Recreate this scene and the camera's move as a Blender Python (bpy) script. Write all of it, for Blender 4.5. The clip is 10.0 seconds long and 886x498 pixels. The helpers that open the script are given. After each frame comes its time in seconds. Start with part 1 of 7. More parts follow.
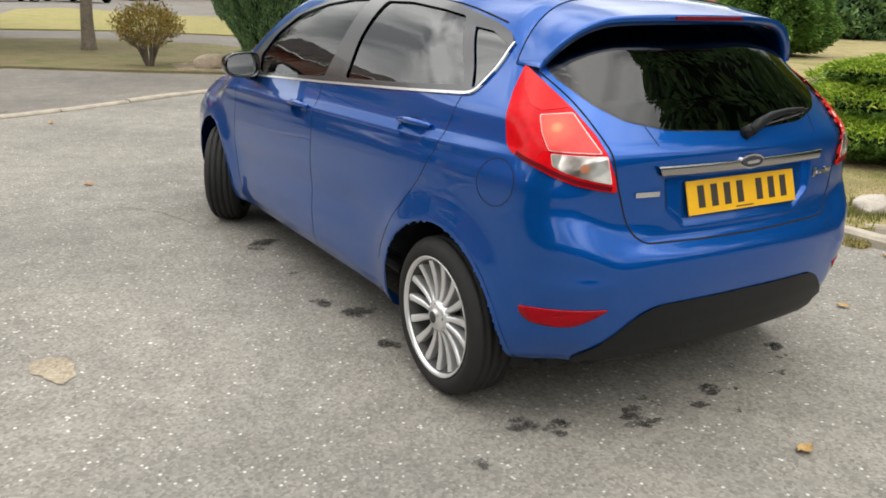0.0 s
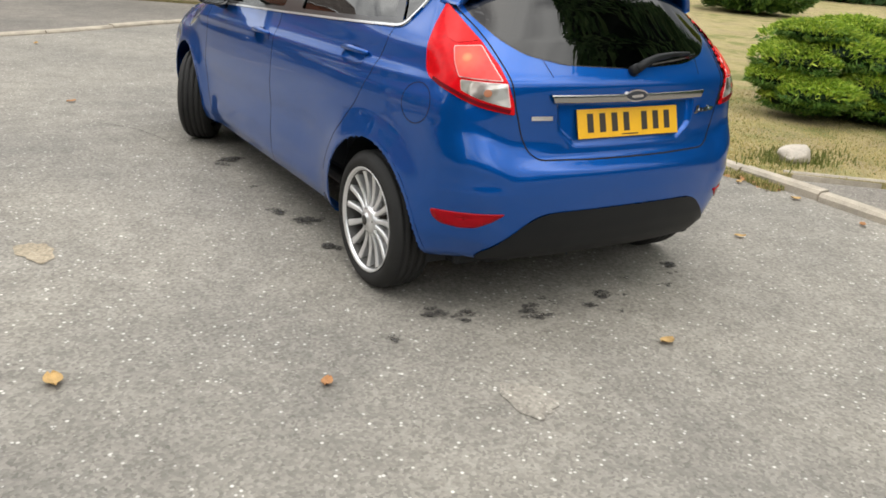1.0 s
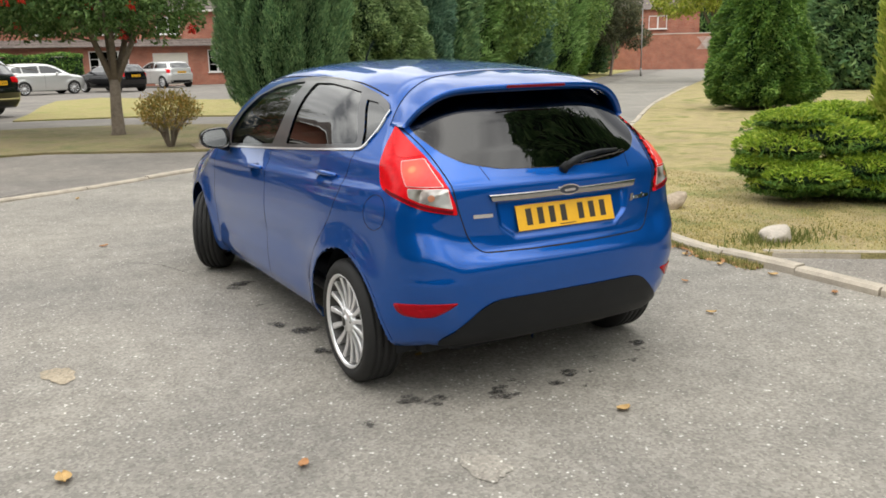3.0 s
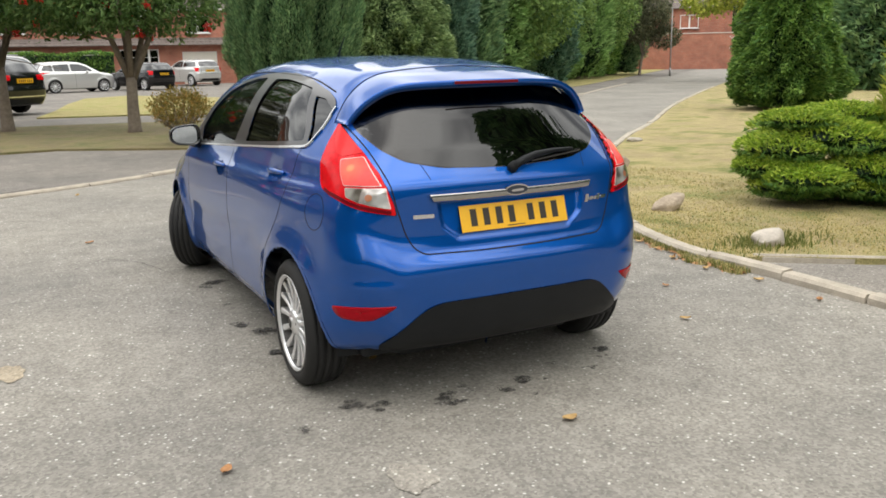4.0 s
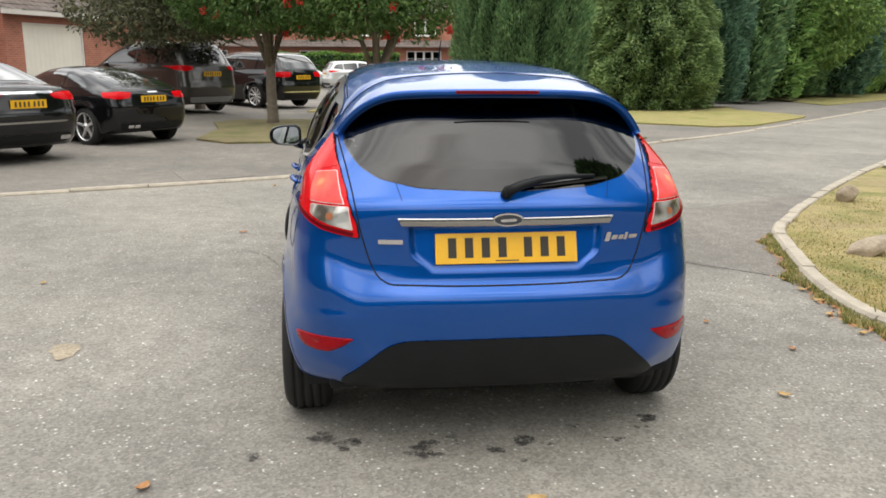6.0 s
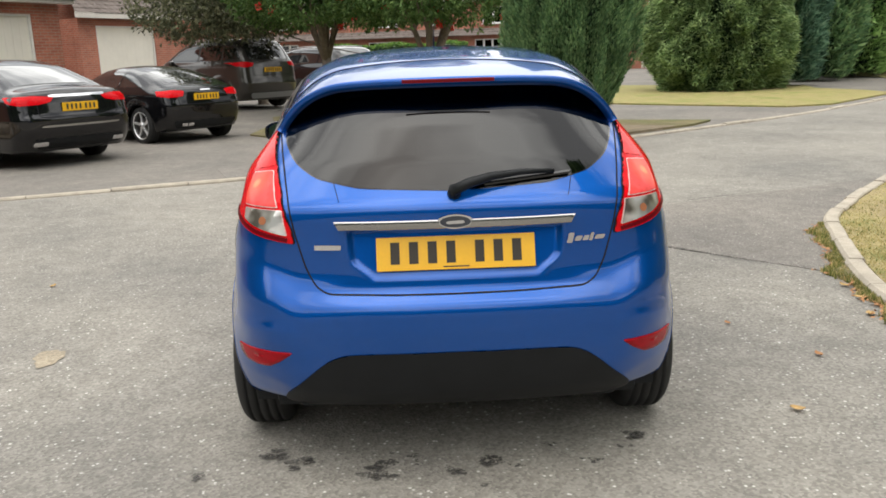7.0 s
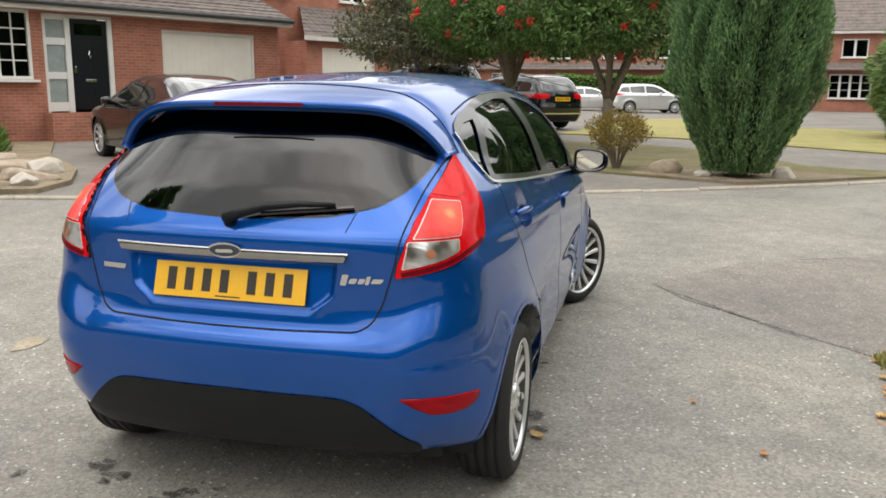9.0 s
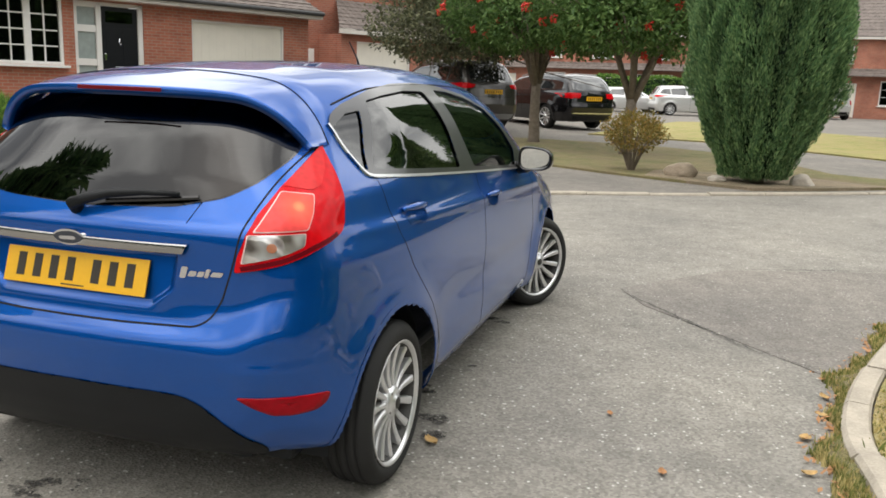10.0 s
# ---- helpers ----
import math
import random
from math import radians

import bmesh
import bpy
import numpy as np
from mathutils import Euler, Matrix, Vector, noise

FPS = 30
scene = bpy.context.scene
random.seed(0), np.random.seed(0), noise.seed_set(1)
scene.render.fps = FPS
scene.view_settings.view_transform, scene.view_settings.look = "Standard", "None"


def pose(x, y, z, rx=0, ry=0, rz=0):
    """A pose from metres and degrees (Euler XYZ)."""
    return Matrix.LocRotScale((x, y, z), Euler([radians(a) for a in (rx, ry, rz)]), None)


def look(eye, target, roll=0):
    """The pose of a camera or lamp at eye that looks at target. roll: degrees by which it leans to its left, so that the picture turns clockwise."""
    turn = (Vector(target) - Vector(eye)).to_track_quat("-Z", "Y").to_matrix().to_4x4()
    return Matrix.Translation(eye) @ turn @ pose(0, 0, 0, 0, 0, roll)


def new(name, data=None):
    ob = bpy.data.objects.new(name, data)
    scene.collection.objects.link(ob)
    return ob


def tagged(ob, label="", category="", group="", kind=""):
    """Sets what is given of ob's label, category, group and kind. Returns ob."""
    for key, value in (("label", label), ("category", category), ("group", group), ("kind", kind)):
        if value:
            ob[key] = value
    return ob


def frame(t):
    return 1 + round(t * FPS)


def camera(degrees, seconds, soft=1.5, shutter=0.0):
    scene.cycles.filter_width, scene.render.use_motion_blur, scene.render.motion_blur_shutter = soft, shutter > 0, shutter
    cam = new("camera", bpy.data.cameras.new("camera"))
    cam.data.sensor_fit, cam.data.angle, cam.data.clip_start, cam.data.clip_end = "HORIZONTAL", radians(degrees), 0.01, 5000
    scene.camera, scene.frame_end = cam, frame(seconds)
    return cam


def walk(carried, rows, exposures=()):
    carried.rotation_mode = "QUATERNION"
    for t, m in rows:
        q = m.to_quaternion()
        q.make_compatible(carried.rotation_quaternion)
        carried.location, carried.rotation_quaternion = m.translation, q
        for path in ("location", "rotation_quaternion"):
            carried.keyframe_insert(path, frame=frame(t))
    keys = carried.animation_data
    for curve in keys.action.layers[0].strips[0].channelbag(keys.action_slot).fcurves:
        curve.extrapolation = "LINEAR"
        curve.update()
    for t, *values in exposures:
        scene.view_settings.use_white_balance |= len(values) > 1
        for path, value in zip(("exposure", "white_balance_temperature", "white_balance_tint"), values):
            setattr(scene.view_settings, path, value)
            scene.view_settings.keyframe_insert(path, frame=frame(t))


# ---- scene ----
cam = camera(56.8, 10.0, soft=1.7)
PATH = [
    (0, (-2.232, -2.369, 1.434), (-1.247, -0.739, 0.824), 1.8),
    (0.5, (-2.22, -2.661, 1.47), (-1.417, -0.928, 0.876), -0.5),
    (1, (-2.288, -2.924, 1.463), (-1.29, -1.352, 0.734), 4.8),
    (1.5, (-2.257, -3.12, 1.492), (-1.24, -1.498, 0.914), 2.3),
    (2, (-2.158, -3.387, 1.464), (-1.205, -1.707, 0.945), 1.4),
    (2.5, (-2.162, -3.429, 1.483), (-1.167, -1.767, 0.985), -2.4),
    (2.7, (-2.203, -3.432, 1.483), (-1.241, -1.741, 1.021), -1.7),
    (4, (-1.794, -3.521, 1.458), (-0.928, -1.776, 1.006), -1.1),
    (4.5, (-1.539, -3.467, 1.4), (-0.792, -1.652, 1.018), 3.1),
    (5, (-1.24, -3.341, 1.427), (-0.612, -1.479, 1.058), 3.4),
    (5.5, (-0.899, -3.409, 1.438), (-0.541, -1.472, 1.093), 0.6),
    (6, (-0.587, -3.436, 1.455), (-0.345, -1.5, 1.018), 0.3),
    (6.2, (-0.478, -3.414, 1.454), (-0.272, -1.476, 1.003), 0.5),
    (7.3, (0.108, -3.167, 1.441), (0.08, -1.223, 0.972), -1.5),
    (7.5, (0.294, -3.17, 1.459), (0.216, -1.238, 0.949), -0.8),
    (8, (0.589, -3.081, 1.43), (0.498, -1.142, 0.952), -1.7),
    (8.5, (0.879, -2.903, 1.442), (0.665, -0.971, 0.973), 0.3),
    (9, (1.263, -2.841, 1.42), (0.776, -0.941, 1.031), 0.6),
    (9.5, (1.593, -2.73, 1.413), (0.936, -0.867, 1.098), -0.6),
    (10, (1.787, -2.574, 1.413), (1.202, -0.703, 1.014), 2.1),
]
walk(cam, [(t, look(eye, target, roll)) for t, eye, target, roll in PATH])

# ---- light: bright overcast sky, a weak wide sun behind the clouds ----
world = bpy.data.worlds.new("overcast_sky")
scene.world = world
world.use_nodes = True
wn, wl = world.node_tree.nodes, world.node_tree.links
wn.clear()
w_out = wn.new("ShaderNodeOutputWorld")
w_bg = wn.new("ShaderNodeBackground")
w_sky = wn.new("ShaderNodeTexSky")
w_sky.sky_type, w_sky.sun_disc = "NISHITA", False
w_sky.sun_elevation, w_sky.sun_rotation = radians(72), radians(207)
w_sky.dust_density, w_sky.air_density = 3.0, 1.0
w_co = wn.new("ShaderNodeTexCoord")
w_map = wn.new("ShaderNodeMapping")
w_map.inputs["Scale"].default_value = (0.5, 1.5, 1.6)
w_noise = wn.new("ShaderNodeTexNoise")
w_noise.inputs["Scale"].default_value, w_noise.inputs["Detail"].default_value = 3.2, 5.0
w_ramp = wn.new("ShaderNodeValToRGB")
w_ramp.color_ramp.elements[0].position, w_ramp.color_ramp.elements[0].color = 0.40, (2.9, 2.9, 2.85, 1)
w_ramp.color_ramp.elements[1].position, w_ramp.color_ramp.elements[1].color = 0.60, (10.2, 10.1, 9.6, 1)
w_mix = wn.new("ShaderNodeMix")
w_mix.data_type = "RGBA"
w_mix.inputs[0].default_value = 0.88
wl.new(w_co.outputs["Generated"], w_map.inputs["Vector"])
wl.new(w_map.outputs[0], w_noise.inputs["Vector"])
wl.new(w_noise.outputs[0], w_ramp.inputs[0])
wl.new(w_sky.outputs[0], w_mix.inputs[6])
wl.new(w_ramp.outputs[0], w_mix.inputs[7])
# an overcast sky is three times as bright overhead as at the horizon
w_sep = wn.new("ShaderNodeSeparateXYZ")
w_rise = wn.new("ShaderNodeMapRange")
w_rise.inputs["To Min"].default_value, w_rise.inputs["To Max"].default_value = 0.52, 1.22
w_shade = wn.new("ShaderNodeVectorMath")
w_shade.operation = "SCALE"
wl.new(w_co.outputs["Generated"], w_sep.inputs[0])
wl.new(w_sep.outputs["Z"], w_rise.inputs["Value"])
wl.new(w_mix.outputs[2], w_shade.inputs[0])
wl.new(w_rise.outputs[0], w_shade.inputs["Scale"])
wl.new(w_shade.outputs[0], w_bg.inputs["Color"])
wl.new(w_bg.outputs[0], w_out.inputs["Surface"])
w_bg.inputs["Strength"].default_value = 0.325
sun = new("sun", bpy.data.lights.new("sun", "SUN"))
sun.data.energy, sun.data.angle, sun.data.color = 0.7, radians(100), (1.0, 0.96, 0.9)
sun.matrix_world = look((-6, -12, 42), (0, 0, 0))
scene.view_settings.exposure = 0.0

# ---- materials ----
def material(name, color, rough=0.6, metal=0.0, coat=0.0, spec=0.5):
    m = bpy.data.materials.new(name)
    m.use_nodes = True
    b = m.node_tree.nodes["Principled BSDF"]
    b.inputs["Base Color"].default_value = (*color, 1)
    b.inputs["Roughness"].default_value = rough
    b.inputs["Metallic"].default_value = metal
    b.inputs["Coat Weight"].default_value = coat
    b.inputs["Coat Roughness"].default_value = 0.03
    b.inputs["Specular IOR Level"].default_value = spec
    return m


def node(m, kind, **inputs):
    n = m.node_tree.nodes.new(kind)
    for key, value in inputs.items():
        n.inputs[key.replace("_", " ")].default_value = value
    return n


def link(m, a, b):
    m.node_tree.links.new(a, b)


def shader(m):
    return m.node_tree.nodes["Principled BSDF"]


def ramp(m, fac, stops):
    r = m.node_tree.nodes.new("ShaderNodeValToRGB")
    e = r.color_ramp.elements
    while len(e) < len(stops):
        e.new(0.5)
    for el, (p, c) in zip(e, stops):
        el.position, el.color = p, (*c, 1)
    link(m, fac, r.inputs[0])
    return r.outputs[0]


def blend(m, fac, a, b, mode="MIX"):
    x = m.node_tree.nodes.new("ShaderNodeMix")
    x.data_type, x.blend_type = "RGBA", mode
    for sock, v in ((x.inputs[0], fac), (x.inputs[6], a), (x.inputs[7], b)):
        if isinstance(v, (int, float)):
            sock.default_value = v
        elif isinstance(v, tuple):
            sock.default_value = (*v, 1)
        else:
            link(m, v, sock)
    return x.outputs[2]


def coords(m, which="Object", scale=(1, 1, 1)):
    c = m.node_tree.nodes.new("ShaderNodeTexCoord")
    mp = m.node_tree.nodes.new("ShaderNodeMapping")
    mp.inputs["Scale"].default_value = scale
    link(m, c.outputs[which], mp.inputs["Vector"])
    return mp.outputs[0]


def place(m, scale=(1, 1, 1)):
    g = m.node_tree.nodes.new("ShaderNodeNewGeometry")
    mp = m.node_tree.nodes.new("ShaderNodeMapping")
    mp.inputs["Scale"].default_value = scale
    link(m, g.outputs["Position"], mp.inputs["Vector"])
    return mp.outputs[0]


def fleck(m, vec, scale, detail=3.0, rough=0.55):
    n = node(m, "ShaderNodeTexNoise", Scale=scale, Detail=detail, Roughness=rough)
    link(m, vec, n.inputs["Vector"])
    return n.outputs[0]


def bump(m, height, strength=0.3, distance=0.01):
    b = node(m, "ShaderNodeBump", Strength=strength, Distance=distance)
    link(m, height, b.inputs["Height"])
    link(m, b.outputs[0], shader(m).inputs["Normal"])


def island_of(m):
    return m.node_tree.nodes.new("ShaderNodeNewGeometry").outputs["Random Per Island"]


def worn(name, color, rough=0.6, var=0.25, scale=6.0, fine=60.0, bumps=0.15, metal=0.0, coat=0.0, dist=0.004):
    """A surface with stains at a large scale and grain at a fine one."""
    m = material(name, color, rough, metal, coat)
    p = place(m)
    big, small = fleck(m, p, scale, 4), fleck(m, p, fine, 2)
    lo, hi = tuple(c * (1 - var) for c in color), tuple(min(1, c * (1 + var)) for c in color)
    a = ramp(m, big, [(0.3, lo), (0.7, hi)])
    c = blend(m, 0.35, a, ramp(m, small, [(0.3, lo), (0.7, hi)]))
    link(m, c, shader(m).inputs["Base Color"])
    bump(m, small, bumps, dist)
    return m


def tarmac(name, base, chips, chip_amount=0.5):
    """Old tarmac: stone chips in a grey binder, paler worn areas and darker ones."""
    m = material(name, base, 0.9)
    p = place(m)
    v = node(m, "ShaderNodeTexVoronoi", Scale=85.0)
    link(m, p, v.inputs["Vector"])
    cell = ramp(m, v.outputs["Color"], [(0.0, (0, 0, 0)), (1.0, (1, 1, 1))])
    v2 = node(m, "ShaderNodeTexVoronoi", Scale=34.0)
    link(m, p, v2.inputs["Vector"])
    lo = tuple(c * 0.62 for c in base)
    stone = blend(m, cell, lo, tuple(c * 1.25 for c in base))
    pale = ramp(m, v2.outputs["Distance"], [(0.14, (1, 1, 1)), (0.26, (0, 0, 0))])
    pick = ramp(m, fleck(m, p, 21.0, 1), [(0.52, (0, 0, 0)), (0.60, (1, 1, 1))])
    pm = blend(m, 1.0, pale, pick, "MULTIPLY")
    stone = blend(m, pm, stone, chips)
    wide = ramp(m, fleck(m, p, 0.55, 5, 0.6), [(0.3, (0.74, 0.74, 0.75)), (0.7, (1.2, 1.18, 1.15))])
    mid = ramp(m, fleck(m, p, 5.0, 4, 0.65), [(0.3, (0.84, 0.84, 0.84)), (0.7, (1.12, 1.12, 1.12))])
    c = blend(m, 1.0, blend(m, 1.0, stone, wide, "MULTIPLY"), mid, "MULTIPLY")
    link(m, c, shader(m).inputs["Base Color"])
    bump(m, v.outputs["Distance"], 0.45, 0.006)
    return m


def glass(name, tint, gloss=0.02, ior=1.6):
    """Tinted pane: what is behind shows through it, the sky is mirrored by Fresnel."""
    m = bpy.data.materials.new(name)
    m.use_nodes = True
    t = m.node_tree
    t.nodes.clear()
    out = t.nodes.new("ShaderNodeOutputMaterial")
    tr, gl = t.nodes.new("ShaderNodeBsdfTransparent"), t.nodes.new("ShaderNodeBsdfGlossy")
    tr.inputs["Color"].default_value = (*tint, 1)
    gl.inputs["Roughness"].default_value = gloss
    fr = t.nodes.new("ShaderNodeFresnel")
    fr.inputs["IOR"].default_value = ior
    mx = t.nodes.new("ShaderNodeMixShader")
    t.links.new(fr.outputs[0], mx.inputs[0])
    t.links.new(tr.outputs[0], mx.inputs[1])
    t.links.new(gl.outputs[0], mx.inputs[2])
    t.links.new(mx.outputs[0], out.inputs["Surface"])
    return m


def paint(name, color, flake=0.25, rough=0.36):
    """Car paint: coloured base with fine flake under a clear coat, a little dust."""
    m = material(name, color, rough, 0.6, 1.0, spec=0.05)
    shader(m).inputs["Coat IOR"].default_value = 1.52
    p = coords(m)
    f = fleck(m, p, 900.0, 0)
    dust = fleck(m, p, 3.0, 5, 0.6)
    c = blend(m, f, tuple(c * (1 - flake) for c in color), tuple(min(1, c * (1 + flake)) for c in color))
    link(m, c, shader(m).inputs["Base Color"])
    r = ramp(m, dust, [(0.35, (0.012,) * 3), (0.75, (0.045,) * 3)])
    link(m, r, shader(m).inputs["Coat Roughness"])
    return m


def foliage_mat(name, a, b, c):
    m = material(name, b, 0.55, spec=0.3)
    col = ramp(m, island_of(m), [(0.0, a), (0.55, b), (1.0, c)])
    big = ramp(m, fleck(m, place(m), 1.3, 3), [(0.3, (0.7,) * 3), (0.7, (1.25,) * 3)])
    link(m, blend(m, 1.0, col, big, "MULTIPLY"), shader(m).inputs["Base Color"])
    t = m.node_tree
    tr = t.nodes.new("ShaderNodeBsdfTranslucent")
    link(m, col, tr.inputs["Color"])
    mx = t.nodes.new("ShaderNodeMixShader")
    mx.inputs[0].default_value = 0.4
    out = t.nodes["Material Output"]
    link(m, shader(m).outputs[0], mx.inputs[1])
    link(m, tr.outputs[0], mx.inputs[2])
    link(m, mx.outputs[0], out.inputs["Surface"])
    return m


def lamp_lens(name, color, rough=0.10):
    """Moulded plastic lens with faint inner facets."""
    m = material(name, color, rough, 0.0, 0.04, spec=0.14)
    v = node(m, "ShaderNodeTexVoronoi", Scale=42.0)
    link(m, coords(m), v.inputs["Vector"])
    cc = blend(m, v.outputs["Distance"], tuple(c * 0.86 for c in color), tuple(min(1, c * 1.12) for c in color))
    link(m, cc, shader(m).inputs["Base Color"])
    return m


M_ROAD = tarmac("road_tarmac", (0.262, 0.247, 0.219), (0.66, 0.64, 0.60))
M_DARKROAD = tarmac("patched_tarmac", (0.225, 0.207, 0.185), (0.50, 0.48, 0.45))
# base taken down partly for the tree shade lying on the drives
M_APRON = tarmac("pale_tarmac", (0.205, 0.189, 0.168), (0.36, 0.34, 0.31))
M_DAMP = worn("damp_tarmac", (0.075, 0.070, 0.064), 0.8, 0.4, 30, 90, 0.3)
# damp marks soak in unevenly: the dry tarmac shows through in specks
_t = M_DAMP.node_tree
_clear = _t.nodes.new("ShaderNodeBsdfTransparent")
_mix = _t.nodes.new("ShaderNodeMixShader")
link(M_DAMP, ramp(M_DAMP, fleck(M_DAMP, place(M_DAMP), 70.0, 3, 0.7), [(0.40, (0.05,) * 3), (0.56, (0.85,) * 3)]), _mix.inputs[0])
link(M_DAMP, _clear.outputs[0], _mix.inputs[1])
link(M_DAMP, shader(M_DAMP).outputs[0], _mix.inputs[2])
link(M_DAMP, _mix.outputs[0], _t.nodes["Material Output"].inputs["Surface"])
M_KERB = worn("kerb_concrete", (0.42, 0.37, 0.30), 0.9, 0.3, 7, 90, 0.3)
M_BLUE = paint("blue_car_paint", (0.001, 0.080, 0.37))
M_GAP = material("panel_gap", (0.006, 0.006, 0.008), 0.9)
M_BLACKPLASTIC = worn("black_bumper_plastic", (0.009, 0.0100, 0.0115), 0.5, 0.2, 8, 400, 0.25, dist=0.001)
shader(M_BLACKPLASTIC).inputs["Specular IOR Level"].default_value = 0.25
M_TRIM = material("satin_window_trim", (0.10, 0.10, 0.103), 0.28, 0.55, 0.3)
M_GLOSSBLACK = material("gloss_black", (0.008, 0.008, 0.009), 0.12, 0.0, 0.6)
M_RUBBER = worn("tyre_rubber", (0.012, 0.012, 0.012), 0.75, 0.3, 9, 200, 0.25, dist=0.001)
M_ALLOY = material("silver_alloy", (0.78, 0.78, 0.79), 0.28, 0.65, 0.4)
# barrel darkened for shade between the spokes; also the hub badge's own dark
M_BARREL = material("shade_barrel_dark_badge", (0.06, 0.058, 0.055), 0.6, 0.3)
M_DISC = material("brake_disc_steel", (0.25, 0.24, 0.23), 0.4, 0.9)
M_CHROME = material("chrome", (0.75, 0.75, 0.77), 0.08, 1.0)
M_SATIN = material("satin_metal_strip", (0.46, 0.45, 0.44), 0.2, 1.0)
M_STRIP = material("bright_waist_strip", (0.78, 0.78, 0.79), 0.38, 0.8)
M_HIGHLAMP = material("high_lamp_red", (0.15, 0.002, 0.006), 0.35, 0, 0.0, spec=0.25)
M_GLASS_REAR = glass("privacy_glass", (0.012, 0.013, 0.013), 0.012, 1.60)
M_GLASS_SIDE = glass("side_glass", (0.40, 0.47, 0.44), 0.012, 1.85)
M_GLASS_SIDE_DARK = glass("rear_side_glass", (0.07, 0.075, 0.075), 0.012, 2.3)
M_MIRROR = material("mirror_glass", (0.8, 0.82, 0.82), 0.02, 1.0)
M_LAMP_RED = lamp_lens("red_lamp_lens", (0.62, 0.005, 0.010))
M_LAMP_CORAL = lamp_lens("coral_lamp_lens", (0.66, 0.022, 0.024))
M_LAMP_PINK = lamp_lens("lit_red_lens", (0.72, 0.075, 0.072))
# the bulb's glow fades across the lens, on either side of the car
_t = M_LAMP_PINK.node_tree
_c, _a, _d = _t.nodes.new("ShaderNodeTexCoord"), _t.nodes.new("ShaderNodeVectorMath"), _t.nodes.new("ShaderNodeVectorMath")
_a.operation, _d.operation = "ABSOLUTE", "DISTANCE"
_d.inputs[1].default_value = (0.652, 0.408, 1.026)
link(M_LAMP_PINK, _c.outputs["Object"], _a.inputs[0])
link(M_LAMP_PINK, _a.outputs[0], _d.inputs[0])
link(M_LAMP_PINK, ramp(M_LAMP_PINK, _d.outputs["Value"], [(0.0, (1.9, 1.05, 0.42)), (0.010, (1.5, 0.62, 0.20)), (0.028, (0.62, 0.10, 0.03)), (0.075, (0.10, 0.008, 0.004))]), shader(M_LAMP_PINK).inputs["Emission Color"])
shader(M_LAMP_PINK).inputs["Emission Strength"].default_value = 0.85
M_LAMP_EDGE = material("lens_edge_bright", (0.85, 0.55, 0.53), 0.18, 0.1, 0.5)
M_LAMP_REVERSE = material("reversing_lens", (0.62, 0.60, 0.56), 0.08, 0.55, 0.6)
# mirrored bowl behind the clear lens, seen in soft facets
_n = fleck(M_LAMP_REVERSE, coords(M_LAMP_REVERSE), 17.0, 1, 0.5)
link(M_LAMP_REVERSE, ramp(M_LAMP_REVERSE, _n, [(0.36, (0.20, 0.17, 0.15)), (0.52, (0.58, 0.54, 0.50)), (0.66, (0.85, 0.84, 0.82))]), shader(M_LAMP_REVERSE).inputs["Base Color"])
bump(M_LAMP_REVERSE, _n, 0.25, 0.01)
M_LAMP_BROWN = material("amber_bulb", (0.42, 0.16, 0.08), 0.25, 0, 0.4)
M_LAMP_CLEAR = lamp_lens("clear_lamp_lens", (0.62, 0.60, 0.57))
M_LAMP_DARK = material("dark_red_rim", (0.13, 0.003, 0.008), 0.3, 0, 0.0, spec=0.12)
M_REFLECTOR = lamp_lens("dark_red_reflector", (0.36, 0.003, 0.010))
M_PLATE = worn("yellow_plate", (0.78, 0.42, 0.008), 0.35, 0.06, 9, 80, 0.05)
M_INK = material("plate_black", (0.045, 0.038, 0.030), 0.6, spec=0.3)
M_FABRIC = worn("dark_seat_fabric", (0.03, 0.03, 0.032), 0.9, 0.25, 12, 200, 0.2)
M_CABIN = worn("grey_cabin_plastic", (0.06, 0.06, 0.063), 0.7, 0.2, 10, 150, 0.1)

M_GRASS = foliage_mat("dry_grass_blades", (0.42, 0.355, 0.145), (0.54, 0.450, 0.195), (0.66, 0.54, 0.26))
M_GRASS_GREEN = foliage_mat("green_grass_blades", (0.13, 0.165, 0.040), (0.20, 0.225, 0.065), (0.30, 0.29, 0.10))


def turf(name, straw, green, soil):
    m = material(name, straw, 0.95)
    p = place(m)
    c = ramp(m, fleck(m, p, 0.9, 6, 0.65), [(0.36, green), (0.47, straw), (0.60, tuple(0.5 * (a + b) for a, b in zip(straw, soil))), (0.74, tuple(c * 1.12 for c in straw))])
    c = blend(m, ramp(m, fleck(m, p, 3.1, 5, 0.7), [(0.50, (0, 0, 0)), (0.72, (0.55,) * 3)]), c, soil)
    c = blend(m, ramp(m, fleck(m, p, 1.7, 6, 0.7), [(0.48, (0, 0, 0)), (0.66, (0.75,) * 3)]), c, green)
    g = fleck(m, p, 70.0, 3, 0.7)
    c = blend(m, 1.0, c, ramp(m, g, [(0.3, (0.6,) * 3), (0.7, (1.35,) * 3)]), "MULTIPLY")
    link(m, c, shader(m).inputs["Base Color"])
    bump(m, g, 0.6, 0.03)
    return m


